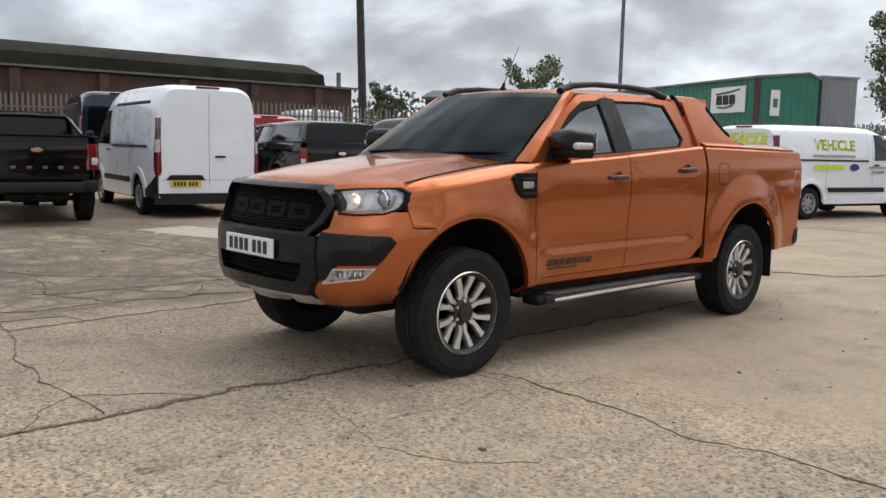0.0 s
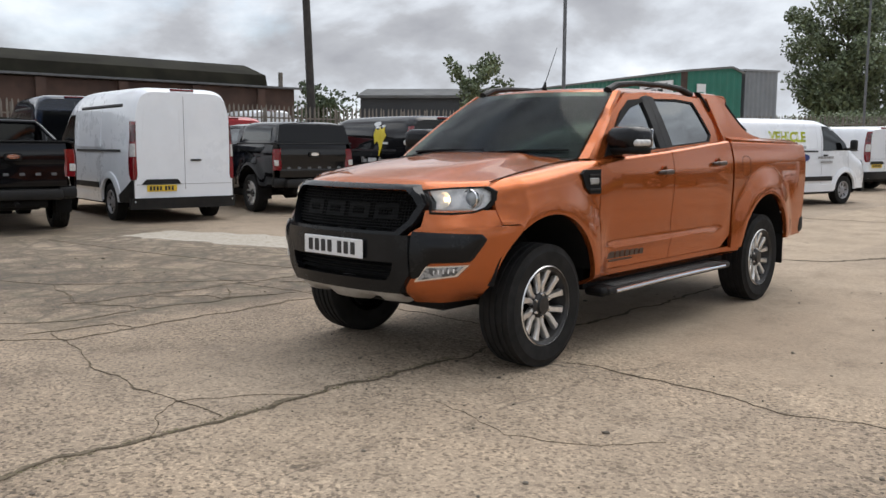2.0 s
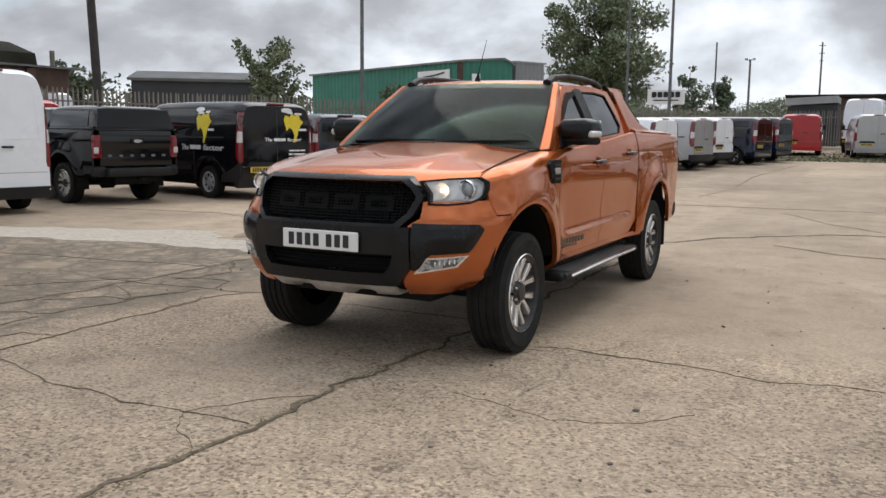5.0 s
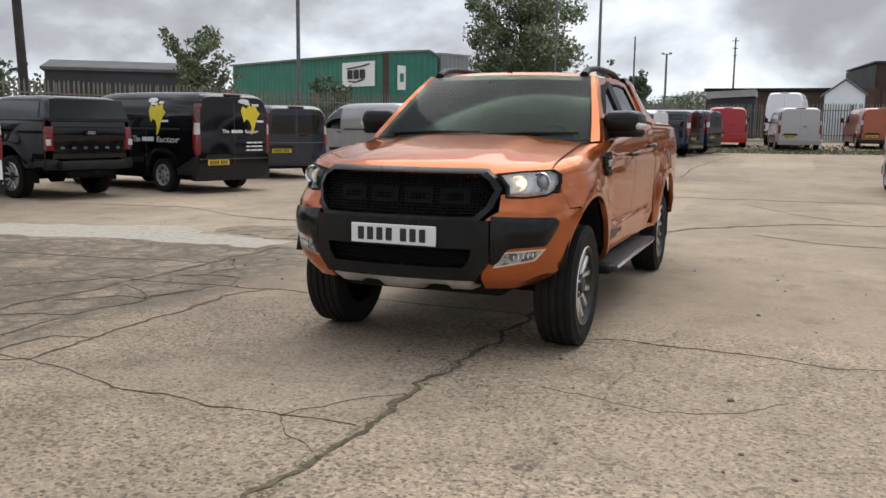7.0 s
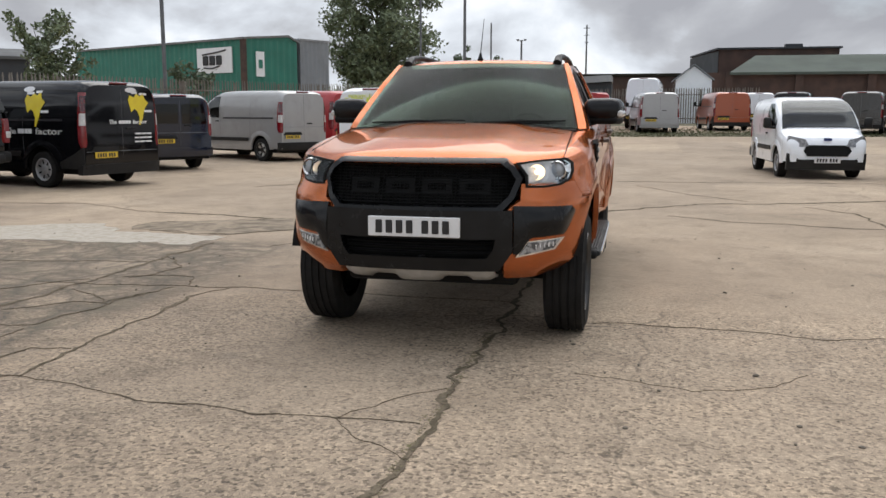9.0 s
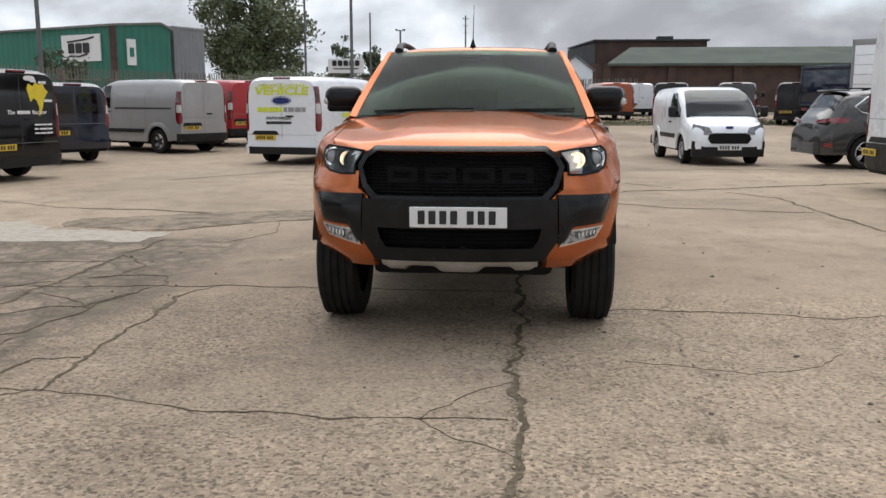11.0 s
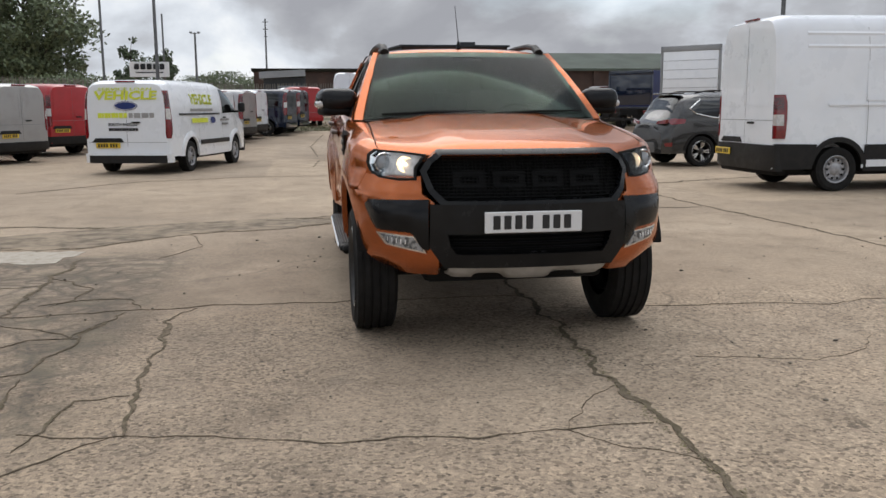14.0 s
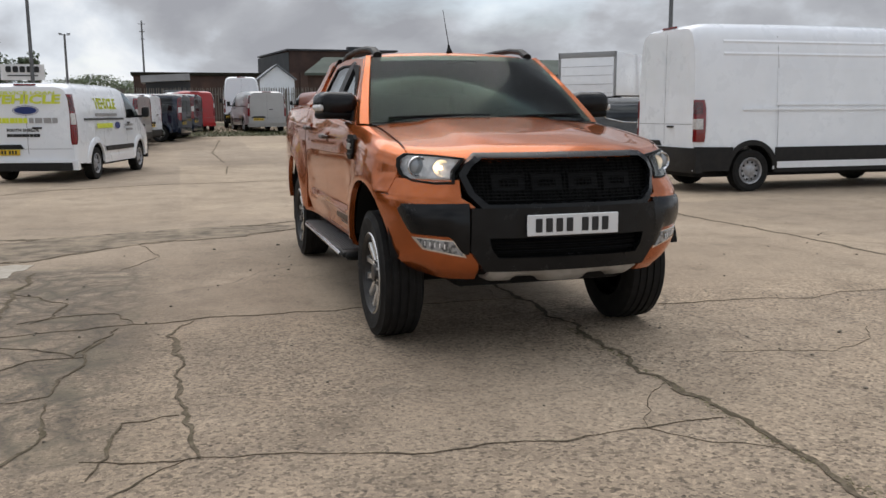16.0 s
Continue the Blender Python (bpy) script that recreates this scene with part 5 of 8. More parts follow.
    if (big or kind in ("custom", "custom_high")) and lower is M_PLASTIC and not tidy:
        for s in (-1, 1):
            bm = bmesh.new()
            z1 = 0.64
            hull.side(bm, s, [(yB + R + 0.10, 0.36), (yr - 0.01, 0.36), (yr - 0.01, z1 + 0.12), (yr - 0.20, z1), (yB + R + 0.09, z1 - 0.18)] if not big else [(yB + R + 0.08, 0.36), (yr - 0.005, 0.36), (yr - 0.005, 0.76), (yB + R + 0.02, 0.75)], 0.012, -0.01)
            part("bumper_corner", bm, lower, t)
    for s in (-1, 1):
        bm = bmesh.new()
        z1 = 0.74 if big else 0.47
        hull.side(bm, s, [(yA + R + 0.10, 0.32), (yB - R - 0.10, 0.32), (yB - R - 0.10, z1), (yA + R + 0.10, z1)], 0.008, -0.01)
        part("sill", bm, lower if big else paint, t)
        if big:
            bm = bmesh.new()
            hull.side(bm, s, [(yA + R + 0.14, 0.39), (yB - R - 0.14, 0.39), (yB - R - 0.14, 0.50), (yA + R + 0.14, 0.50)], 0.016, 0.0)
            part("sill_trim", bm, paint, t)
            for y in (yA, yB):
                bm = bmesh.new()
                P = [[(s * (hull.X(y + math.cos(a) * r, R + math.sin(a) * r) + 0.014), y + math.cos(a) * r, R + 0.01 + math.sin(a) * r) for r in (R + 0.07, R + 0.15)] for a in np.linspace(0.15, math.pi - 0.15, 14)]
                shell(bm, P, (-s * 0.03, 0, 0))
                part("arch_trim", bm, lower, t)
        else:
            bm = bmesh.new()
            zr_ = 0.62
            hull.side(bm, s, [(yA + R + 0.22, zr_ - 0.05), (yB - R - 0.22, zr_ - 0.05), (yB - R - 0.18, zr_ + 0.05), (yA + R + 0.22, zr_ + 0.05)], 0.018, 0.0)
            part("rubbing_strip", bm, M_PLASTIC, t)
        # cab side window, door seams, handle
        zl = hc + 0.02
        zt = min(H - 0.16, hc + 0.66)
        bm = bmesh.new()
        hull.side(bm, s, [(ycowl + 0.33, zl), (ycowl + 1.30, zl - 0.02), (ycowl + 1.30, zt), (ycowl + 0.98, zt), (ycowl + 0.36, zl + 0.16)], 0.007)
        part("side_window", bm, M_GLASSD, t, "dark door glass")
        seams = [ycowl + 0.30, ycowl + 1.36]
        if kind != "courier":
            seams.append(yB - R - 0.12)
        for yy in seams:
            bm = bmesh.new()
            z_hi = H - 0.22 if yy > ycowl + 1 else hc
            P = [[(s * (hull.X(yy + e, z) + 0.002), yy + e, z) for e in (-0.0035, 0.0035)] for z in np.linspace(0.50, z_hi, 12)]
            grid(bm, P)
            part("door_seam", bm, M_SEAM, t)
        bm = bmesh.new()
        box(bm, (s * (hull.X(ycowl + 1.22, hc - 0.1) + 0.012), ycowl + 1.22, hc - 0.10), (0.03, 0.15, 0.035), 0.01)
        part("door_handle", bm, M_PLASTIC, t)
        if (big or kind in ("custom", "custom_high", "connect", "connect_tall")):
            bm = bmesh.new()
            P = [[(s * (hull.X(y, z) + 0.004), y, z) for z in (hc - 0.03, hc + 0.01)] for y in np.linspace(ycowl + 1.5, yB + (0.55 if not big else 0.2), 14)]
            shell(bm, P, (-s * 0.012, 0, 0))
            part("door_rail", bm, M_INK if not big else paint, t)
        if glazed:
            bm = bmesh.new()
            hull.side(bm, s, [(ycowl + 1.45, zl), (yr - 0.30, zl + 0.02), (yr - 0.33, zt), (ycowl + 1.45, zt)], 0.007)
            part("side_window", bm, M_GLASSD, t, "dark rear side glass")
        elif kind != "courier":
            bm = bmesh.new()
            ring(bm, [(ycowl + 1.5, zl + 0.03), (yB - 0.45, zl + 0.03), (yB - 0.45, zt), (ycowl + 1.5, zt)], [(ycowl + 1.53, zl + 0.06), (yB - 0.48, zl + 0.06), (yB - 0.48, zt - 0.03), (ycowl + 1.53, zt - 0.03)], lambda u, v, d: (s * (hull.X(u, v) + d), u, v), 0.0035, -0.01, 8)
            part("pressed_panel", bm, paint, t)
        if (big or kind == "custom_high"):
            for zz in (H - 0.32, H - 0.52)[: 2 if big else 1]:
                bm = bmesh.new()
                P = [[(s * (hull.X(y, zz + e) + o), y, zz + e) for e, o in ((-0.03, 0.0), (0, 0.010), (0.03, 0.0))] for y in np.linspace(yroof + 0.6, yr - 0.5, 14)]
                shell(bm, P, (-s * 0.015, 0, 0))
                part("roof_swage", bm, paint if big else M_PLASTIC, t)
        # mirror
        bm = bmesh.new()
        mx = hull.X(ycowl + 0.42, hc + 0.1)
        box(bm, (s * (mx + 0.19), ycowl + 0.36, hc + 0.14), (0.17, 0.11, 0.24), 0.045)
        box(bm, (s * (mx + 0.05), ycowl + 0.40, hc + 0.04), (0.16, 0.07, 0.06), 0.015)
        part("door_mirror", bm, M_PLASTIC, t)
        # rear lamp
        lz0, lz1 = (0.84, 1.52) if big else (0.75, 1.73) if mid else (0.80, 1.19) if kind == "courier" else (0.82, 1.68)
        dk, wk = ((0.16, 0.17, 0.18, 0.18, 0.15), (0.03, 0.035, 0.035, 0.03, 0.02)) if big else ((0.05, 0.10, 0.11, 0.10, 0.13), (0.035, 0.055, 0.04, 0.012, -0.03)) if mid else ((0.10, 0.15, 0.16, 0.13, 0.08), (0.06, 0.10, 0.12, 0.10, 0.06)) if kind == "courier" else ((0.07, 0.12, 0.14, 0.13, 0.12), (0.04, 0.07, 0.06, 0.02, -0.02))

        def lens(z0, z1, off, trim=1.0):
            P = []
            for z in np.linspace(z0, z1, 12):
                q = (z - lz0) / (lz1 - lz0)
                d, w = (float(np.interp(q, (0, 0.1, 0.4, 0.8, 1), k)) * trim for k in (dk, wk))
                row = [(s * (hull.X(y, z) + off), y, z) for y in np.linspace(yr - d, yr - (0.006 if w > 0 else 0.035), 6)]
                xr = hull.X(yr, z)
                row += [(s * (xr - max(0.002, w) * k), yr + off, z) for k in ((0.3, 0.65, 1.0) if w > 0 else (0.0, 0.0, 0.0))]
                P.append(row)
            b = bmesh.new()
            shell(b, P, (-s * 0.03, -0.02, 0))
            return b
        lamp = part("tail_lamp", lens(lz0, lz1, 0.010), M_LAMPRED, t, "red tail lamp")
        za_, zb_ = (0.40, 0.62) if mid else (0.34, 0.58) if not big else (0.30, 0.55)
        part("reversing_lens", lens(lz0 + (lz1 - lz0) * za_, lz0 + (lz1 - lz0) * zb_, 0.014, 0.72), M_LAMPCLR, lamp)
        part("dark_lens", lens(lz0 + (lz1 - lz0) * 0.66, lz0 + (lz1 - lz0) * 0.94, 0.014, 0.70), M_LAMPDK, lamp, "dark red lens")
        # rear door glass or pressing
        xa, xb = 0.05, W * 0.76 - (0.06 if big else 0)
        za, zc = (1.20, H - 0.30) if kind in ("custom", "custom_high") else (1.12, H - 0.26) if not big else (1.35, 2.25)
        if kind == "custom_high":
            zc = 1.95
        rear = [(s * xa, za), (s * xb, za), (s * (xb - 0.07), zc), (s * xa, zc)]
        inner = [(s * (xa + 0.03), za + 0.03), (s * (xb - 0.035), za + 0.03), (s * (xb - 0.10), zc - 0.03), (s * (xa + 0.03), zc - 0.03)]
        bm = bmesh.new()
        if glazed:
            sheet(bm, rear, lambda u, v, d: (u, yr + d, v), 0.008, -0.01)
            part("rear_window", bm, M_GLASSD, t, "dark rear door glass")
        else:
            ring(bm, rear, inner, lambda u, v, d: (u, yr + d, v), 0.0035, -0.01)
            part("pressed_panel", bm, paint, t)
        # front lamp and grille
        bm = bmesh.new()
        sheet(bm, [(W * 0.42, hb - 0.20), (W * 0.50, hb - 0.06), (W * 0.86, hb + 0.02), (W * 0.90, hb - 0.10), (W * 0.70, hb - 0.22)], lambda u, v, d: (s * u, yf + 0.03 + 0.34 * max(0.0, u / W - 0.45) ** 1.3 + (v - hb + 0.2) * 0.30 - d, v), 0.045, -0.04)
        part("headlamp", bm, M_HEADL, t, "clear headlamp")
        bm = bmesh.new()
        if kind == "courier":
            prism(bm, [(W * 0.60, 0.40), (W * 0.91, 0.40), (W * 0.90, 0.55), (W * 0.80, 0.52)], lambda u, q, d: (s * u, yf - 0.025 + 0.14 * abs(u / W) ** 4 - d, q), 0.012, -0.06)
        else:
            box(bm, (s * W * 0.66, yf + 0.07, 0.47), (0.30, 0.05, 0.10), 0.02)
        part("fog_recess", bm, M_PLASTIC, t)
    bm = bmesh.new()
    P = [[(x, yr + 0.004, z) for z in (0.58, H - 0.16)] for x in (-0.0035, 0.0035)]
    grid(bm, P)
    part("door_seam", bm, M_SEAM, t)
    # no fold here: the crease's shading is painted as a flat grey strip
    bm = bmesh.new()
    grid(bm, [[(x, yr + 0.004, z) for z in ((0.665, 0.672) if mid else (hc - 0.26, hc - 0.252))] for x in np.linspace(-W * 0.86, W * 0.86, 8)])
    part("door_crease", bm, M_GREYCLAD, t)
    bm = bmesh.new()
    box(bm, (-0.20, yr + 0.015, 1.08), (0.19, 0.03, 0.035), 0.01)
    part("rear_handle", bm, M_PLASTIC, t)
    bm = bmesh.new()
    prism(bm, [(0.08, -0.042), (0.76, -0.042), (0.68, 0.042), (0.14, 0.042)], lambda u, q, d: (u, yr + d, q + (0.715 if mid else 0.80)), 0.028, -0.01)
    part("plate_lamp_bar", bm, M_PLASTIC, t)
    number_plate(t, M_PLATEY, (0.42, yr + 0.018, 0.605 if mid else 0.71) if not big else (0.60, yr + 0.07, 0.60), 1)
    bm = bmesh.new()
    box(bm, (0, yr - 0.04, H - 0.055), (0.42, 0.04, 0.035), 0.01)
    part("brake_light", bm, M_LAMPRED, t)
    bm = bmesh.new()
    hull.across(bm, ycowl + 0.07, yroof - 0.02, W * (0.90 if kind == "courier" else 0.84), W * (0.78 if kind == "courier" else 0.72), 0.022)
    part("windscreen", bm, M_GLASSD, t, "dark windscreen")
    bm = bmesh.new()
    shell(bm, [[(x, yf - 0.035 + 0.14 * abs(x / W) ** 4 + 0.02 * (z < 0.36), z) for z in ((0.28, 0.36, 0.48, 0.53) if kind != "courier" else (0.20, 0.27, 0.38, 0.42))] for x in np.linspace(-W * 0.90, W * 0.90, 15)], (0, 0.10, 0))
    part("front_bumper", bm, M_PLASTIC, t)
    gl = 0.49 if kind == "courier" else hb - 0.33
    bm = bmesh.new()
    sheet(bm, [(-0.40, gl), (0.40, gl), (0.48, gl + 0.11), (0.42, gl + 0.23), (-0.42, gl + 0.23), (-0.48, gl + 0.11)], lambda u, v, d: (u, yf + 0.005 + (v - hb + 0.3) * 0.15 - d, v), 0.016, -0.03)
    gr = part("grille", bm, M_BLACK, t, "black front grille")
    bm = bmesh.new()
    box(bm, (0, yf + 0.03, hb - 0.06), (0.16, 0.02, 0.06), 0.02)
    part("badge", bm, M_BLUEV, gr)
    number_plate(t, M_PLATEW, (0, yf - 0.045, 0.60 if kind != "courier" else 0.405), -1)
    bm = bmesh.new()
    box(bm, (0, 0, 0.30), (W * 1.5, yr - yf - 0.5, 0.10))
    part("underbody", bm, M_BLACK, t)
    if bars:
        for i in range(9):
            bm = bmesh.new()
            tube(bm, [(-W * 0.7, -0.6 + i * 0.3, H + 0.10), (W * 0.7, -0.6 + i * 0.3, H + 0.10)], 0.02, 6)
            part("roof_bar", bm, M_POLEM, t)
        for s in (-1, 1):
            bm = bmesh.new()
            tube(bm, [(s * W * 0.7, -0.9, H - 0.02), (s * W * 0.7, -0.7, H + 0.10), (s * W * 0.7, 1.9, H + 0.10), (s * W * 0.7, 2.0, H - 0.03)], 0.022, 6)
            part("rack_rail", bm, M_POLEM, t)
    t["wb"] = wb
    return t, hull, yr, W, H


# ---- pickup ----
M_HANDLE = mat("bronze_handle", (0.055, 0.028, 0.018), (0.042, 0.022, 0.015), scale=30, rough=0.35)
AY, AZ, AR = 1.61, 0.445, 0.498       # axle distance from the middle, arch centre height, arch radius
WIDE = curve_fn([-2.35, -2.1, -1.9, -1.6, -1.0, 0, 1, 1.6, 2.3, 2.62], [0.80, 0.846, 0.886, 0.906, 0.910, 0.915, 0.915, 0.915, 0.905, 0.885])
CURVE = curve_fn([0.40, 0.50, 0.60, 0.655, 0.675, 0.715, 0.80, 0.93, 1.06, 1.16, 1.20, 1.30, 1.42], [-0.060, -0.040, -0.030, -0.016, -0.006, -0.022, -0.022, -0.010, -0.001, 0.0, -0.006, -0.026, -0.062])
PLAIN = curve_fn([0.40, 0.60, 0.90, 1.06, 1.20, 1.30, 1.42], [-0.050, -0.022, -0.006, 0.0, -0.004, -0.020, -0.058])
TOPZ = curve_fn([-2.25, -2.1, -1.7, -1.25, -1.05, -0.88, 0.0, 0.72, 0.95, 1.2, 2.62], [1.09, 1.125, 1.195, 1.250, 1.262, 1.270, 1.325, 1.380, 1.395, 1.392, 1.372])
TURN = curve_fn([-2.25, -2.1, -1.3, -1.05, -0.9, 2.62], [0.10, 0.115, 0.135, 0.07, 0.040, 0.035])     # how far the shoulder turns in


SHIFT = curve_fn([0.40, 0.50, 0.60, 0.72, 0.84, 0.95, 1.05, 1.14], [0.085, 0.030, 0.005, 0.0, 0.004, 0.040, 0.066, 0.105])


def front(x, z):
    """How far forward the nose lies."""
    u = min(abs(x) / 0.935, 0.99999)
    y = -1.72 - 0.765 * (1 - u ** 2.5) ** 0.4 + float(SHIFT(z))
    return y + 0.09 * max(0.0, (abs(x) - 0.50) / 0.35) ** 1.5 * float(sstep(0.88, 1.02, z))


def nose_x(y, z):
    """Half width where the nose reaches back to y."""
    lo, hi = 0.3, 0.934
    for _ in range(22):
        m = (lo + hi) / 2
        if front(m, z) < y:
            lo = m
        else:
            hi = m
    return lo


def flank(y, z):
    """Half width of the lower body: bowed doors, flared arches."""
    k = float(sstep(-1.02, -0.85, y) * (1 - sstep(0.62, 0.9, y)))
    x = float(WIDE(y)) + float(CURVE(z)) * k + float(PLAIN(z)) * (1 - k)
    for c in (-AY, AY):
        d = math.hypot(y - c, (z - AZ) * 1.02)
        x += 0.046 * float(1 - sstep(AR + 0.015, AR + 0.27, d)) * float(sstep(0.36, 0.55, z) * 0.5 + 0.5)
    if y < -1.86:
        x = min(x, nose_x(y, z) + 0.03 * float(sstep(0.93, 0.86, z)))
    return x


def low_edge(y, sill):
    for c in (-AY, AY):
        d = abs(y - c)
        if d < AR:
            return max(sill, AZ + math.sqrt(AR * AR - d * d))
    return sill


def spread(y0, y1, n):
    """Places along the body, closer together by the arches' feet."""
    ys = list(np.linspace(y0, y1, n))
    for c in (-AY, AY):
        for s in (-1, 1):
            e = c + s * AR
            ys += [e - s * q for q in (0.0, 0.002, 0.008, 0.02, 0.04, 0.07)]
    return sorted({round(min(max(y, y0), y1), 4) for y in ys})


def side_panel(bm, s, y0, y1, sill, n=30, lo=None, hi=None):
    """A body panel from the sill or arch to the shoulder, its edges turned in."""
    P = []
    for y in spread(y0, y1, n):
        zl = lo(y) if lo else low_edge(y, sill)
        zt = hi(y) if hi else float(TOPZ(y))
        tn = float(TURN(y)) if not hi else 0.0
        zs = zt - tn * 0.85
        row = []
        for v in np.linspace(0, 1, 37):
            z = zl + (zs - zl) * v
            row.append((s * flank(y, z), y, z))
        x0 = flank(y, zs)
        if tn:
            for a in np.linspace(0, math.pi / 2, 7)[1:]:
                row.append((s * (x0 - tn * (1 - math.cos(a))), y, zs + (zt - zs) * math.sin(a)))
        P.append(row)
    P = np.array(P)
    shell(bm, P, (-s * 0.035, 0, -0.004))


def glass_x(z, y=0.0):
    """Half width of the cab at window height."""
    return 0.848 - 0.35 * (z - 1.30) - 0.22 * max(0.0, z - 1.30) ** 2 - 0.02 * max(0.0, y - 0.4)


ROOFZ = curve_fn([-0.55, -0.45, -0.2, 0.2, 0.6, 0.95], [1.700, 1.735, 1.768, 1.785, 1.780, 1.755])
DOOR_F = [(-1.04, 1.262), (-0.06, 1.322), (-0.075, 1.745), (-0.38, 1.722), (-0.62, 1.600), (-0.86, 1.420)]
WIN_F = [(-0.90, 1.285), (-0.130, 1.333), (-0.150, 1.697), (-0.37, 1.672), (-0.55, 1.575), (-0.76, 1.425)]
DOOR_R = [(-0.05, 1.322), (0.93, 1.393), (0.88, 1.560), (0.79, 1.735), (0.40, 1.755), (-0.065, 1.745)]
WIN_R = [(0.045, 1.345), (0.70, 1.385), (0.775, 1.440), (0.665, 1.700), (0.38, 1.712), (0.015, 1.700)]
RIM_F = [(-0.875, 1.295), (-0.150, 1.341), (-0.168, 1.685), (-0.372, 1.660), (-0.54, 1.565), (-0.742, 1.425)]
RIM_R = [(0.062, 1.355), (0.690, 1.393), (0.755, 1.443), (0.652, 1.688), (0.38, 1.700), (0.032, 1.690)]


def on_side(s):
    return lambda u, v, d: (s * (glass_x(v, u) + d), u, v)


def on_front(s=1):
    return lambda u, v, d: (s * u, front(u, v) - d, v)


def pickup(label, paint, m, back, group="", shown=True):
    """A double-cab pickup facing -y; back: 'sail' (sports bar and lid), 'open' or 'canopy'."""
    t = thing("pickup_truck", label, "pickup truck", m, group)
    # cab and load bed flanks
    for s in (-1, 1):
        bm = bmesh.new()
        side_panel(bm, s, -2.03, -1.052, 0.52, 34, lo=lambda y: max(low_edge(y, 0.52), 0.902 if y < -1.885 else 0.0))
        part("front_wing", bm, paint, t)
        door = new("front_door")
        door.parent = t
        door.empty_display_size = 0.1
        bm = bmesh.new()
        side_panel(bm, s, -1.044, -0.064, 0.535, 26)
        part("door_skin", bm, paint, door)
        bm = bmesh.new()
        ring(bm, DOOR_F, WIN_F, on_side(s), 0.0, -0.05, 8)
        part("window_frame", bm, paint, door)
        bm = bmesh.new()
        ring(bm, WIN_F, RIM_F, on_side(s), -0.004, -0.04, 8)
        part("window_seal", bm, M_BLACK, door)
        bm = bmesh.new()
        sheet(bm, RIM_F, on_side(s), -0.014, -0.019, 8)
        part("window_glass", bm, M_GLASS, door, "clear door glass")
        bm = bmesh.new()
        sheet(bm, [(-0.150, 1.332), (-0.058, 1.338), (-0.070, 1.722), (-0.170, 1.705)], on_side(s), 0.004, -0.02)
        part("pillar_trim", bm, M_PLASTIC, door, "dark pillar trim")
        bm = bmesh.new()
        sheet(bm, [(-0.53, 1.575), (-0.36, 1.655), (-0.16, 1.676), (-0.16, 1.695), (-0.37, 1.676), (-0.55, 1.584), (-0.72, 1.455)], on_side(s), 0.012, 0.002)
        part("wind_deflector", bm, M_BLACK, door, "smoked wind deflector")
        bm = bmesh.new()
        sheet(bm, [(-0.93, 1.282), (-0.755, 1.294), (-0.755, 1.405), (-0.785, 1.418)], on_side(s), 0.008, -0.012)
        part("sail_panel", bm, M_BLACK, door, "black mirror sail panel")
        handle(s, -0.215, 1.165, door, paint)
        rear = new("rear_door")
        rear.parent = t
        rear.empty_display_size = 0.1
        bm = bmesh.new()
        side_panel(bm, s, -0.056, 0.932, 0.535, 26, lo=lambda y: max(0.535, low_edge(y, 0.535), 0.535 + 0.75 * max(0.0, y - 0.80)))
        part("door_skin", bm, paint, rear)
        bm = bmesh.new()
        ring(bm, DOOR_R, WIN_R, on_side(s), 0.0, -0.05, 8)
        part("window_frame", bm, paint, rear)
        bm = bmesh.new()
        ring(bm, WIN_R, RIM_R, on_side(s), -0.004, -0.04, 8)
        part("window_seal", bm, M_BLACK, rear)
        bm = bmesh.new()
        sheet(bm, RIM_R, on_side(s), -0.014, -0.019, 8)
        part("window_glass", bm, M_PRIVACY, rear, "dark privacy glass")
        bm = bmesh.new()
        sheet(bm, [(-0.056, 1.338), (0.050, 1.346), (0.018, 1.712), (-0.068, 1.722)], on_side(s), 0.004, -0.02)
        part("pillar_trim", bm, M_PLASTIC, rear, "dark pillar trim")
        handle(s, 0.665, 1.215, rear, paint)
        bm = bmesh.new()
        side_panel(bm, s, 0.965, 2.62, 0.52, 44)
        part("bed_side", bm, paint, t)
        # sill below the doors, cab corner behind them
        bm = bmesh.new()
        shell(bm, [[(s * (flank(y, 0.53) - 0.012), y, 0.528), (s * (flank(y, 0.50) - 0.014), y, 0.49), (s * 0.80, y, 0.44)] for y in np.linspace(-1.10, 1.10, 12)], (-s * 0.03, 0, 0.01))
        part("sill", bm, paint, t)
        bm = bmesh.new()
        P = []
        for v in np.linspace(0, 1, 8):
            z = 1.393 + (1.745 - 1.393) * v
            y0 = 0.935 + (0.796 - 0.935) * v
            P.append([(s * glass_x(z, y0), y0, z), (s * (glass_x(z, 1) - 0.004), (y0 + 0.965) / 2, z), (s * (glass_x(z, 1) - 0.03), 0.965, z)])
        shell(bm, P, (-s * 0.04, 0, 0))
        part("cab_corner", bm, paint, t)
        # screen pillar
        bm = bmesh.new()
        P = []
        for v in np.linspace(0, 1, 14):
            z = 1.262 + (1.735 - 1.262) * v
            yo = float(np.interp(v, [0, 0.33, 0.70, 0.95, 1], [-1.05, -0.865, -0.628, -0.44, -0.40]))
            yi = -1.13 + 0.66 * v
            xi = 0.788 - 0.160 * v ** 1.1
            xo = glass_x(max(z, 1.28), 0)
            P.append([(s * (xo + 0.0), yo, z), (s * (xo * 0.6 + xi * 0.4 + 0.012), yo * 0.55 + yi * 0.45 - 0.012, z + 0.008), (s * xi, yi, z + 0.004)])
        shell(bm, P, (-s * 0.04, 0.02, -0.01))
        part("screen_pillar", bm, paint, t)
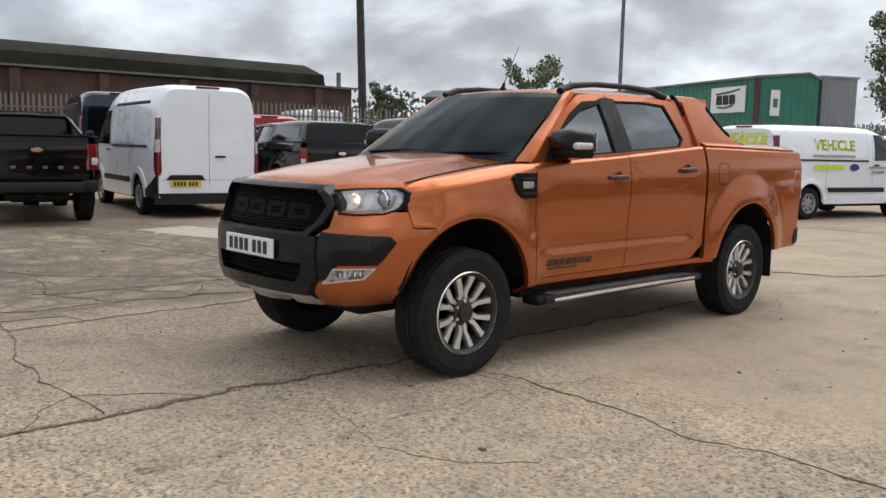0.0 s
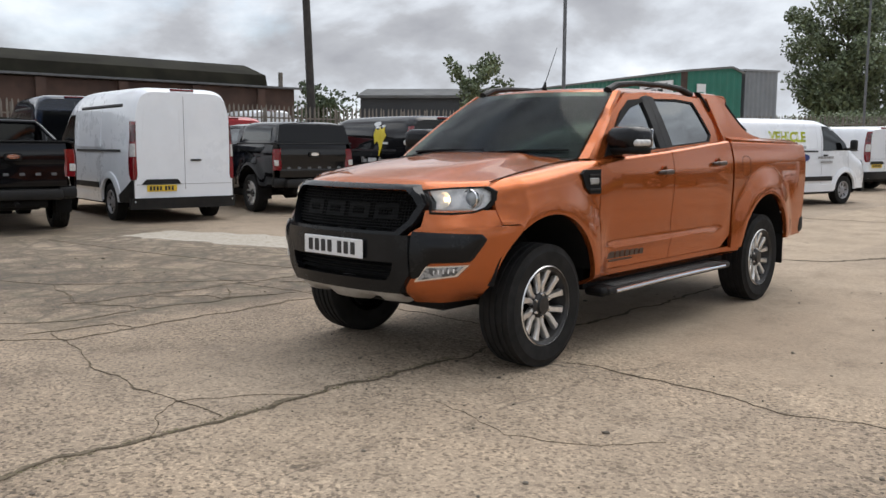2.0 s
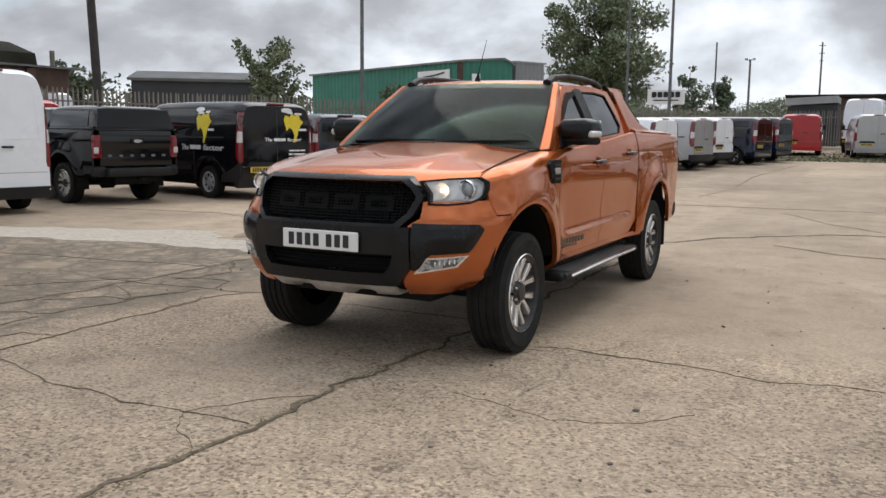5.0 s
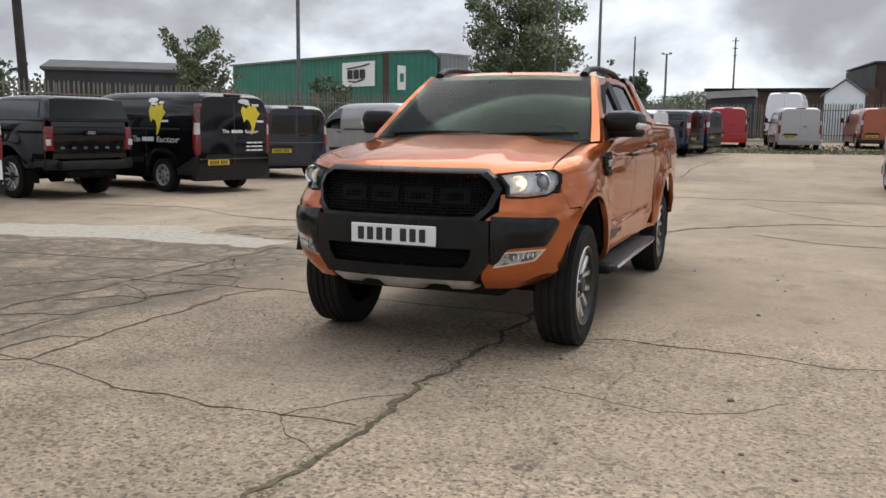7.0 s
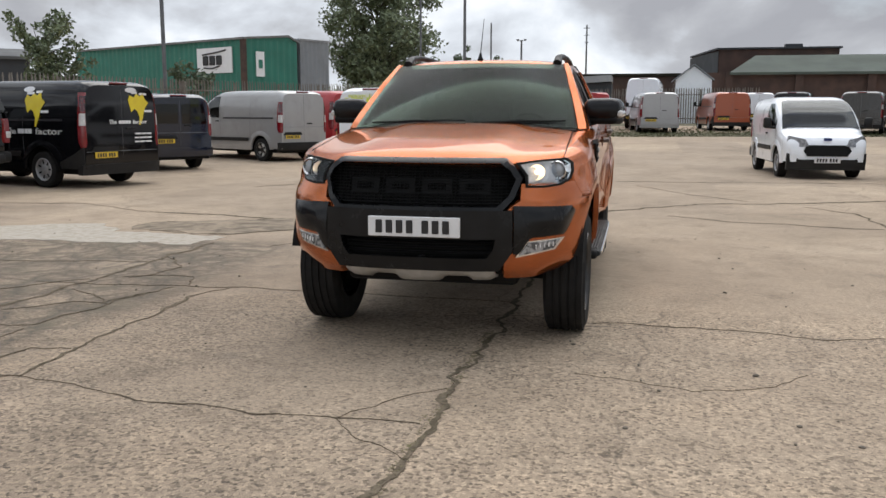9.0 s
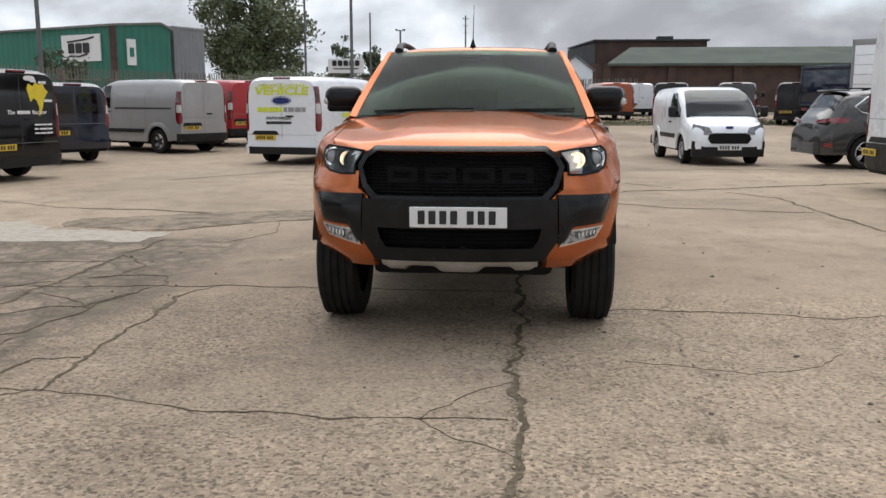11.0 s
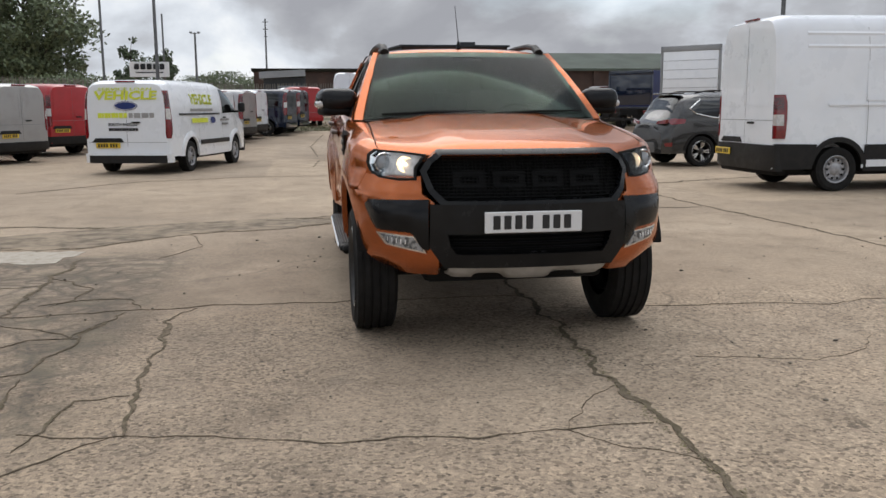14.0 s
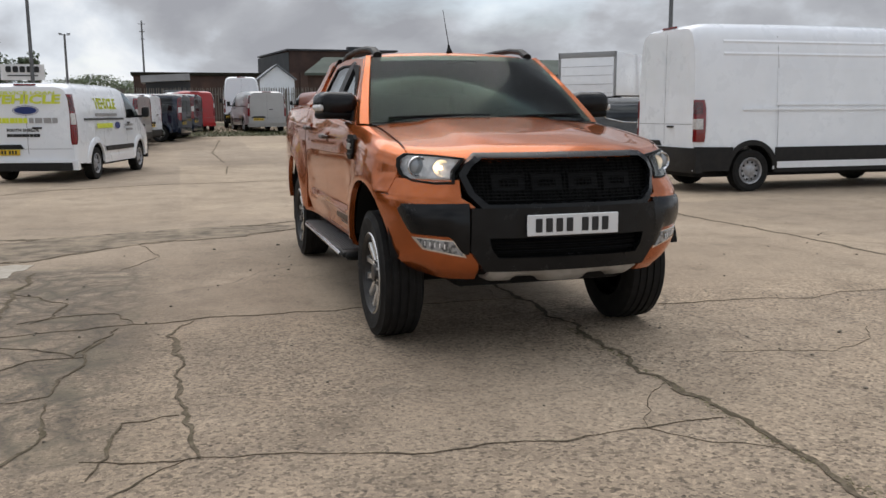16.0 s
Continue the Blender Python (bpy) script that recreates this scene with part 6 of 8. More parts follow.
        # arch liners, wheels, flaps
        for c in (-AY, AY):
            bm = bmesh.new()
            P = [[(s * x, c + math.cos(a) * (AR + 0.012), AZ + math.sin(a) * (AR + 0.012)) for x in (0.42, 0.70, 0.888)] for a in np.linspace(0.22, math.pi - 0.22, 26)]
            shell(bm, P, (0, 0, 0.01))
            bm.faces.new([bm.verts.new((s * 0.42, c + math.cos(a) * (AR + 0.02), AZ + math.sin(a) * (AR + 0.02))) for a in np.linspace(0.22, math.pi - 0.22, 20)])
            part("arch_liner", bm, M_BLACK, t, "black wheel-arch liner")
            wheel(t, (s * 0.778, c, 0.382), s, 0.382, 0.255, 0.243, "twin")
            if c > 0:
                bm = bmesh.new()
                box(bm, (s * 0.78, c + AR + 0.01, 0.42), (0.22, 0.02, 0.28), 0.006, m=None)
                part("mud_flap", bm, M_BLACK, t, "black rubber mud flap")
        if shown:
            mirror(s, t)
            vent(s, t)
            side_step(s, t)
            bm = bmesh.new()
            for k in range(8):
                box(bm, (0, 0, 0), (0.004, 0.050 if k else 0.075, 0.046), 0.001, m=Matrix.Translation((s * (flank(-0.68, 0.625) + 0.003), -0.92 + k * 0.064, 0.625)) @ Matrix.Rotation(radians(s * 4), 4, "Y"), seg=1)
            box(bm, (0, 0, 0), (0.004, 0.30, 0.012), 0.001, m=Matrix.Translation((s * (flank(-0.68, 0.58) + 0.004), -0.74, 0.585)) @ Matrix.Rotation(radians(s * 6), 4, "Y"), seg=1)
            part("door_decal", bm, M_HANDLE, t, "dark faded door decal")
            if s > 0:
                bm = bmesh.new()
                disc = [(abs(math.cos(a)) ** 0.6 * math.copysign(1, math.cos(a)), abs(math.sin(a)) ** 0.6 * math.copysign(1, math.sin(a))) for a in np.linspace(0, 2 * math.pi, 29)[:-1]]
                ring(bm, [(1.20 + 0.082 * u, 1.185 + 0.088 * v) for u, v in disc], [(1.20 + 0.077 * u, 1.185 + 0.083 * v) for u, v in disc], lambda u, v, d: (s * (flank(u, v) + d), u, v), 0.001, -0.01, 1)
                part("fuel_flap_gap", bm, M_BLACK, t, "fine shut line round the fuel flap")
            bm = bmesh.new()
            pts = [(s * 0.575, -0.46, 1.742), (s * 0.575, -0.34, 1.788), (s * 0.58, -0.10, 1.812), (s * 0.58, 0.30, 1.818), (s * 0.575, 0.62, 1.806), (s * 0.57, 0.80, 1.770)]
            tube(bm, pts, [0.034, 0.030, 0.026, 0.026, 0.030, 0.036], 10, 0.8)
            part("roof_rail", bm, M_PLASTIC, t, "dark grey roof rail")
        # rear lamps
        bm = bmesh.new()
        P = [[(s * (flank(2.60, z) + 0.004), 2.50, z), (s * (flank(2.60, z) - 0.004), 2.61, z), (s * (flank(2.60, z) - 0.035), 2.665, z), (s * (flank(2.60, z) - 0.15), 2.675, z)] for z in np.linspace(0.86, 1.27, 8)]
        shell(bm, P, (-s * 0.05, -0.03, 0))
        lamp = part("tail_lamp", bm, M_LAMPRED, t, "red tail lamp")
        bm = bmesh.new()
        box(bm, (s * 0.815, 2.677, 1.00), (0.09, 0.012, 0.11), 0.01)
        part("lens", bm, M_LAMPCLR, lamp, "clear lamp lens")
        bm = bmesh.new()
        box(bm, (s * 0.745, 2.60, 0.62), (0.26, 0.16, 0.19), 0.05)
        part("bumper_end", bm, M_PLASTIC, t)
    # bonnet
    bm = bmesh.new()
    P = []
    for i in range(29):
        f = 2 * i / 28 - 1
        col = []
        for v in np.linspace(0, 1, 22):
            yb = -1.15 - 0.08 * (1 - f * f)
            xe_f, xe_b = 0.772, 0.752
            xf = f * xe_f
            yf_ = front(xf, 1.10) + 0.03 + 0.02 * abs(f) ** 4
            y = yf_ + (yb - yf_) * v
            xe = xe_f + (xe_b - xe_f) * v
            x = f * xe
            mid_z = 1.132 + 0.155 * v ** 0.75
            edge_z = float(TOPZ(max(y, -2.2))) + 0.004
            z = mid_z - (mid_z - edge_z) * abs(f) ** 3.2 + 0.017 * float(sstep(0.68, 0.48, abs(f))) * float(sstep(0.0, 0.4, v))
            z -= 0.030 * (1 - min(1.0, v / 0.085)) ** 2.2
            col.append((x, y, z))
        P.append(col)
    shell(bm, P, (0, 0.006, -0.03))
    part("bonnet", bm, paint, t)
    for s in (-1, 1):
        bm = bmesh.new()
        pts = []
        for v in np.linspace(0.02, 1, 12):
            yf_ = front(0.772, 1.10) + 0.05
            y = yf_ + (-1.15 - yf_) * v
            pts.append((s * (0.777 + (0.757 - 0.777) * v), y, float(TOPZ(max(y, -2.2))) + 0.003))
        tube(bm, pts, 0.0028, 6)
        part("bonnet_gap", bm, M_BLACK, t, "dark shut line beside the bonnet")
    # bumper skin: corners and the strip under the headlamps
    for s in (-1, 1):
        bm = bmesh.new()
        P = []
        for z in list(np.linspace(0.452, 0.893, 16)) + [0.8965] + list(np.linspace(0.91, 0.985, 4)):
            ya = -AY - math.sqrt(max(1e-4, AR * AR - (z - AZ) ** 2)) if z < AZ + AR - 0.03 else -1.80
            ya = min(ya, -1.889) if z > 0.80 else ya
            if z > 0.895:
                ya = -2.036
            row = []
            lo_x = 0.49 - 0.01 * float(sstep(0.62, 0.5, z)) + 0.075 * float(sstep(0.855, 0.875, z))
            arch_pt = Vector((flank(ya, z), ya, z))
            for q in np.linspace(0, 1, 20):
                x = lo_x + (0.915 - lo_x) * (1 - (1 - q) ** 1.0)
                row.append(Vector((x, front(x, z), z)))
            keep = [p for p in row if p.y < ya - 0.03 and p.x < arch_pt.x + 0.02] + [arch_pt]
            pts = []
            L = [0.0]
            for a, b in zip(keep, keep[1:]):
                L.append(L[-1] + (b - a).length)
            for q in np.linspace(0, L[-1], 20):
                pts.append([float(np.interp(q, L, [p[k] for p in keep])) for k in range(3)])
            k = max(0.0, (0.64 - z) / 0.188)
            P.append([(s * (p[0] - 0.125 * k ** 2.4 * float(sstep(0.56, 0.92, p[0]))), p[1] + 0.04 * float(sstep(0.52, 0.452, z)) + 0.03 * k ** 2 * float(sstep(0.6, 0.85, p[0])) * float(sstep(-2.08, -2.2, p[1])), p[2] + 0.012 * k * float(sstep(0.6, 0.9, p[0]))) for p in pts])
        shell(bm, P, (-s * 0.02, 0.04, 0.0))
        part("front_bumper", bm, paint, t)
        # dark corner wing
        bm = bmesh.new()
        P = []
        for q in np.linspace(0, 1, 18):
            x0, x1 = 0.530, 0.850
            x = x0 + (x1 - x0) * q
            zt = 0.868 - 0.012 * q - 0.030 * float(sstep(0.93, 1.0, q))
            zb = 0.600 + 0.085 * float(sstep(0.08, 0.35, q)) + 0.015 * q + 0.02 * float(sstep(0.95, 1.0, q))
            col = []
            for v in np.linspace(0, 1, 9):
                z = zb + (zt - zb) * v
                xs = x0 + (x1 - 0.040 * (1 - v) ** 1.2 - x0) * q
                d = 0.030 * math.sin(math.pi * min(1.0, max(0.0, 0.06 + 0.88 * v))) ** 0.55 * float(sstep(1.0, 0.86, q)) + 0.004
                col.append((s * (xs + d * 0.3), front(xs, z) - d, z))
            P.append(col)
        shell(bm, P, (0, 0.05, 0))
        part("bumper_wing", bm, M_SATIN, t, "dark graphite bumper corner")
        # fog lamp
        fog = [(0.545, 0.580), (0.752, 0.618), (0.800, 0.684), (0.605, 0.672)]
        bm = bmesh.new()
        sheet(bm, fog, on_front(s), 0.014, -0.03)
        fb = part("fog_lamp", bm, M_CHROME, t, "clear fog lamp in a silver surround")
        bm = bmesh.new()
        sheet(bm, [(0.566, 0.593), (0.743, 0.626), (0.780, 0.675), (0.616, 0.664)], on_front(s), 0.020, 0.008)
        part("lens", bm, M_FOG, fb)
        for k in range(5):
            bm = bmesh.new()
            x = 0.655 + k * 0.022
            box(bm, (s * x, front(x, 0.64) - 0.023, 0.640 + k * 0.003), (0.006, 0.006, 0.024), 0.0)
            part("divider", bm, M_LAMPGLEAM, fb)
        headlamp(s, t)
    # grille surround, mesh and block lettering
    fr = on_front()
    G0 = [(-0.47, 0.835), (0.47, 0.835), (0.535, 0.91), (0.570, 1.015), (0.535, 1.075), (0.470, 1.126), (-0.470, 1.126), (-0.535, 1.075), (-0.570, 1.015), (-0.535, 0.91)]
    G1 = [(-0.445, 0.864), (0.445, 0.864), (0.506, 0.922), (0.538, 1.01), (0.510, 1.060), (0.455, 1.100), (-0.455, 1.100), (-0.510, 1.060), (-0.538, 1.01), (-0.506, 0.922)]
    bm = bmesh.new()
    ring(bm, G0, G1, lambda u, v, d: (u, front(u, v) - d - 0.02 * float(sstep(0.572, 0.50, abs(u)) * sstep(1.128, 1.09, v)), v), 0.018, -0.06, 10)
    grille = part("grille", bm, M_SATIN, t, "black mesh grille in a graphite surround", angle=45)
    bm = bmesh.new()
    sheet(bm, [(u * 1.03, 0.97 + (v - 0.97) * 1.05) for u, v in G1], fr, -0.045, -0.06, 10)
    part("backing", bm, M_BLACK, grille)
    for k in range(13):
        bm = bmesh.new()
        z = 0.878 + k * 0.0172
        half = float(np.interp(z, [0.864, 0.922, 1.01, 1.10], [0.445, 0.506, 0.538, 0.455]))
        P = [[(x, front(x, z) + 0.022, z - 0.003), (x, front(x, z) + 0.016, z), (x, front(x, z) + 0.022, z + 0.003)] for x in np.linspace(-half, half, 24)]
        shell(bm, P, (0, 0.015, 0))
        part("mesh_bar", bm, M_BLACK, grille)
    for k in range(47):
        bm = bmesh.new()
        x = -0.483 + k * 0.021
        zz = np.linspace(0.880, 1.084, 5)
        P = [[(x + e + 0.35 * (z - 0.97) * (0.1 if k % 2 else -0.1), front(x, z) + 0.024, z) for e in (-0.0028, 0.0028)] for z in zz]
        shell(bm, P, (0, 0.015, 0))
        part("mesh_bar", bm, M_BLACK, grille)
    for k in range(4):
        bm = bmesh.new()
        x = -0.315 + k * 0.21
        ring(bm, [(x - 0.085, 0.925), (x + 0.085, 0.925), (x + 0.085, 1.012), (x - 0.085, 1.012)], [(x - 0.05, 0.95), (x + 0.05, 0.95), (x + 0.05, 0.988), (x - 0.05, 0.988)], fr, -0.019, -0.034, 4)
        part("grille_block", bm, M_GRILLE, grille, "raised black block shape")
    # middle of the bumper: panel round the lower opening
    C0 = [(-0.460, 0.508), (0.460, 0.508), (0.535, 0.620), (0.530, 0.845), (-0.530, 0.845), (-0.535, 0.620)]
    C1 = [(-0.395, 0.582), (0.395, 0.582), (0.43, 0.63), (0.445, 0.690), (-0.445, 0.690), (-0.43, 0.63)]
    bm = bmesh.new()
    ring(bm, C0, C1, lambda u, v, d: (u, front(u, v) - d, v), 0.042, -0.05, 10)
    part("bumper_panel", bm, M_SATIN, t, "graphite centre panel of the front bumper", angle=45)
    bm = bmesh.new()
    sheet(bm, [(u * 1.05, 0.636 + (v - 0.636) * 1.1) for u, v in C1], fr, -0.045, -0.06, 8)
    part("intake_back", bm, M_BLACK, t)
    for k in range(3):
        bm = bmesh.new()
        z = 0.605 + k * 0.028
        shell(bm, [[(x, front(x, z) + 0.012, z - 0.006), (x, front(x, z) + 0.004, z), (x, front(x, z) + 0.012, z + 0.006)] for x in np.linspace(-0.42, 0.42, 16)], (0, 0.02, 0))
        part("intake_slat", bm, M_BLACK, t)
    number_plate(t, M_PLATEW, (0, front(0, 0.755) - 0.050, 0.755), -1)
    # silver guard under the bumper
    bm = bmesh.new()
    P = []
    for x in np.linspace(-0.43, 0.43, 44):
        notch = 0.022 * float(sstep(0.10, 0.07, abs(abs(x) - 0.21))) - 0.010 * float(sstep(0.12, 0.08, abs(x)))
        zt, zb = 0.516, 0.448 + notch + 0.02 * float(sstep(0.38, 0.43, abs(x)))
        P.append([(x, front(x, 0.52) - 0.018, zt), (x, front(x, 0.50) - 0.010, (zt + zb) / 2), (x, front(x, 0.48) + 0.025, zb), (x, front(x, 0.48) + 0.13, zb - 0.02)])
    shell(bm, P, (0, 0.02, 0.01))
    part("skid_plate", bm, M_SILVERPL, t, "scuffed silver skid plate")
    # roof, windscreen, rear window
    bm = bmesh.new()
    P = []
    for y in np.linspace(-0.47, 0.965, 20):
        zr = float(ROOFZ(y))
        xe = glass_x(zr - 0.03, y)
        row = []
        for f in np.linspace(-1, 1, 25):
            bow = 0.10 * (1 - f * f) * float(sstep(0.1, -0.47, y))
            row.append((f * xe, y - bow, zr - 0.045 * abs(f) ** 7 + 0.016 * (1 - f * f) - 0.030 * float(sstep(-0.40, -0.47, y))))
        P.append(row)
    shell(bm, P, (0, 0, -0.03))
    part("roof", bm, paint, t)
    bm = bmesh.new()
    P = []
    for v in np.linspace(0, 1, 12):
        row = []
        for f in np.linspace(-1, 1, 19):
            x = f * (0.780 - 0.153 * v)
            y = -1.135 - 0.085 * (1 - f * f) * (1 - v) + 0.665 * v - 0.10 * (1 - f * f) * v
            z = 1.275 + 0.455 * v + 0.014 * math.sin(math.pi * v) + 0.012 * (1 - f * f)
            row.append((x, y, z))
        P.append(row)
    shell(bm, P, (0, 0.003, -0.005))
    part("windscreen", bm, M_SCREEN, t, "tinted windscreen")
    bm = bmesh.new()
    shell(bm, [[(f * 0.775, -1.20 - 0.075 * (1 - f * f) + 0.10 * v, 1.262 + 0.012 * v) for f in np.linspace(-1, 1, 13)] for v in np.linspace(0, 1, 4)], (0, 0, -0.03))
    part("cowl", bm, M_BLACK, t, "black scuttle panel")
    for x0, x1 in ((-0.66, 0.02), (0.08, 0.70)):
        bm = bmesh.new()
        tube(bm, [(x0, -1.125 - 0.06 * (1 - (x0 / 0.76) ** 2), 1.305), ((x0 + x1) / 2, -1.165, 1.318), (x1, -1.10 - 0.07 * (1 - (x1 / 0.76) ** 2), 1.322)], [0.007, 0.009, 0.006], 6)
        part("wiper", bm, M_BLACK, t, "black wiper")
    bm = bmesh.new()
    shell(bm, [[(f * (0.66 - 0.08 * v), 0.958, 1.38 + 0.30 * v) for f in np.linspace(-1, 1, 8)] for v in (0, 0.5, 1)], (0, 0.006, 0))
    part("rear_window", bm, M_GLASSD, t, "dark rear window")
    bm = bmesh.new()
    ring(bm, [(-0.83, 0.9), (0.83, 0.9), (0.83, 1.40), (0.66, 1.74), (-0.66, 1.74), (-0.83, 1.40)], [(-0.66, 1.36), (0.66, 1.36), (0.66, 1.385), (0.57, 1.685), (-0.57, 1.685), (-0.66, 1.385)], lambda u, v, d: (u, 0.955 + d, v), 0.004, -0.03)
    part("cab_back", bm, paint, t)
    bm = bmesh.new()
    tube(bm, [(-0.02, -0.40, 1.775), (-0.02, -0.392, 1.80), (-0.02, -0.385, 1.83)], [0.024, 0.014, 0.007], 8)
    tube(bm, [(-0.02, -0.385, 1.83), (-0.02, -0.32, 1.95), (-0.02, -0.24, 2.10)], [0.0035, 0.003, 0.002], 5)
    part("aerial", bm, M_BLACK, t, "thin black roof aerial")
    # cabin
    bm = bmesh.new()
    box(bm, (0, -0.85, 1.10), (1.5, 0.45, 0.28), 0.06)
    part("dashboard", bm, M_SEAT, t)
    for x in (-0.38, 0.38):
        seat = new("front_seat")
        seat.parent = t
        seat.empty_display_size = 0.1
        for nm, c, sz, rx in (("cushion", (x, -0.25, 0.92), (0.50, 0.52, 0.16), 0), ("backrest", (x, 0.06, 1.20), (0.48, 0.14, 0.58), -14), ("headrest", (x, 0.16, 1.56), (0.26, 0.10, 0.19), -10)):
            bm = bmesh.new()
            box(bm, (0, 0, 0), sz, 0.05, m=pose(*c, rx))
            part(nm, bm, M_SEAT, seat)
    bm = bmesh.new()
    box(bm, (0, 0.55, 0.95), (1.35, 0.48, 0.16), 0.05)
    box(bm, (0, 0.82, 1.20), (1.35, 0.14, 0.56), 0.05)
    part("rear_bench", bm, M_SEAT, t)
    bm = bmesh.new()
    P = [(0.38 + 0.185 * math.cos(a), -0.60 + 0.06 * math.sin(a), 1.20 + 0.175 * math.sin(a)) for a in np.linspace(0, 2 * math.pi, 25)]
    tube(bm, P, 0.016, 6)
    part("steering_wheel", bm, M_BLACK, t)
    bm = bmesh.new()
    box(bm, (0, -0.62, 1.665), (0.24, 0.05, 0.07), 0.02)
    part("rear_view_mirror", bm, M_BLACK, t)
    bm = bmesh.new()
    box(bm, (0, -0.10, 0.70), (1.66, 2.0, 0.30))
    box(bm, (0, -1.6, 0.90), (0.82, 1.0, 0.40))
    box(bm, (0, 0.45, 0.50), (1.0, 3.2, 0.12))
    box(bm, (0, 1.80, 0.86), (0.84, 1.55, 0.36))
    box(bm, (0, 0.0, 0.475), (1.58, 2.1, 0.15))
    part("chassis", bm, M_BLACK, t, "black underbody and floor")
    # unseen blocks added under the floor to deepen the shade on the ground
    for nm, c, sz in (("gearbox", (0, -0.55, 0.38), (0.5, 1.5, 0.22)), ("crossmember", (0, -1.95, 0.43), (1.05, 0.36, 0.13)), ("fuel_tank", (0.36, 0.35, 0.37), (0.5, 1.1, 0.20)), ("exhaust_box", (-0.42, 0.5, 0.38), (0.35, 0.8, 0.16)), ("spare_wheel_carrier", (0, 2.15, 0.46), (0.75, 0.75, 0.20))):
        bm = bmesh.new()
        box(bm, c, sz, 0.04)
        part(nm, bm, M_BLACK, t)
    for y in (-AY, AY):
        bm = bmesh.new()
        tube(bm, [(-0.66, y, 0.37), (0.66, y, 0.37)], 0.05, 8)
        if y > 0:
            tube(bm, [(-0.1, y, 0.37), (0.12, y, 0.37)], 0.12, 10)
        part("axle", bm, M_BLACK, t)
    # tailgate, bumper, plate
    bm = bmesh.new()
    P = []
    for x in np.linspace(-0.735, 0.735, 14):
        P.append([(x, 2.655 + o, z) for z, o in ((0.72, 0.0), (0.86, 0.006), (0.98, -0.004), (1.10, 0.008), (1.26, 0.008), (1.355, -0.012), (1.372, -0.04))])
    shell(bm, P, (0, -0.05, 0))
    gate = part("tailgate", bm, paint, t)
    if not shown:
        for k in range(6):
            bm = bmesh.new()
            box(bm, (-0.55 + k * 0.22, 2.668, 0.90), (0.075, 0.012, 0.042), 0.004, seg=1)
            part("letter_block", bm, M_POLEM, gate)
    bm = bmesh.new()
    box(bm, (0, 2.68, 1.16), (0.24, 0.03, 0.10), 0.03)
    part("gate_handle", bm, M_PLASTIC, gate)
    bm = bmesh.new()
    prism(bm, [(0.085 * math.cos(a), 1.165 + 0.034 * math.sin(a)) for a in np.linspace(0, 2 * math.pi, 20)[:-1]], lambda u, v, d: (u, 2.697 + d, v), 0.006, -0.002)
    part("badge", bm, M_CHROME, gate, "bright oval badge")
    bm = bmesh.new()
    box(bm, (0, 2.69, 0.60), (1.30, 0.22, 0.16), 0.04)
    part("rear_bumper", bm, M_PLASTIC, t)
    if shown:
        number_plate(t, M_PLATEY, (0, 2.828, 0.61), 1)
    bm = bmesh.new()
    tube(bm, [(0, 2.70, 0.48), (0, 2.88, 0.45)], 0.035, 8)
    box(bm, (0, 2.6, 0.46), (0.9, 0.08, 0.10), 0.02)
    part("tow_bar", bm, M_BLACK, t)
    # load bed
    if back == "sail":
        for s in (-1, 1):
            to = (lambda s: lambda u, v, d: (s * (glass_x(v, u) + d + 0.004 - 0.06 * max(0.0, u - 1.2) * float(sstep(1.42, 1.6, v))), u, v))(s)
            bm = bmesh.new()
            P = []
            for v in np.linspace(0, 1, 18):
                z = 1.400 + 0.378 * v
                y0 = 0.985 - 0.085 * v
                y1 = float(np.interp(v, (0, 0.06, 0.12, 0.20, 0.30, 0.78, 0.86, 1.0), (1.98, 1.78, 1.62, 1.51, 1.455, 1.285, 1.33, 1.375)))
                P.append([to(y0 + (y1 - y0) * q, z, 0.0) for q in np.linspace(0, 1, 12)])
            shell(bm, P, (-s * 0.06, 0, 0))
            part("sports_bar_side", bm, paint, t, "body-coloured sports bar side")
            bm = bmesh.new()
            tube(bm, [to(1.345, 1.718, -0.02), to(1.42, 1.62, -0.02), to(1.50, 1.535, -0.02), to(1.56, 1.485, -0.02)], 0.014, 6)
            bar = part("louvre_frame", bm, M_BLACK, t, "black louvre frame of the sports bar")
            for k in range(5):
                bm = bmesh.new()
                q = 0.12 + 0.19 * k
                yb, zb = 1.345 + 0.205 * q, 1.718 - 0.225 * q
                tube(bm, [to(yb, zb, -0.02), to(yb - 0.095, zb - 0.035, -0.02)], 0.007, 6)
                part("louvre", bm, M_BLACK, bar)
            bm = bmesh.new()
            P = [[(s * (glass_x(z, 0.96) + e), y + 0.004, z) for e in (-0.035, 0.006)] for y, z in ((0.972, 1.395), (0.955, 1.50), (0.925, 1.62), (0.885, 1.74), (0.86, 1.79))]
            shell(bm, P, (0, 0.022, 0))
            part("bar_gap_seal", bm, M_BLACK, t)
        bm = bmesh.new()
        P = []
        for y, z, o in ((0.90, 1.775, 0), (1.05, 1.800, 0), (1.27, 1.802, 0), (1.37, 1.790, 0), (1.395, 1.765, 0)):
            xe = glass_x(1.77, y) + 0.004
            P.append([(f * xe, y, z + 0.012 * (1 - f * f) - 0.03 * abs(f) ** 8) for f in np.linspace(-1, 1, 17)])
        shell(bm, P, (0, 0, -0.05))
        part("sports_bar_top", bm, paint, t)
        bm = bmesh.new()
        P = []
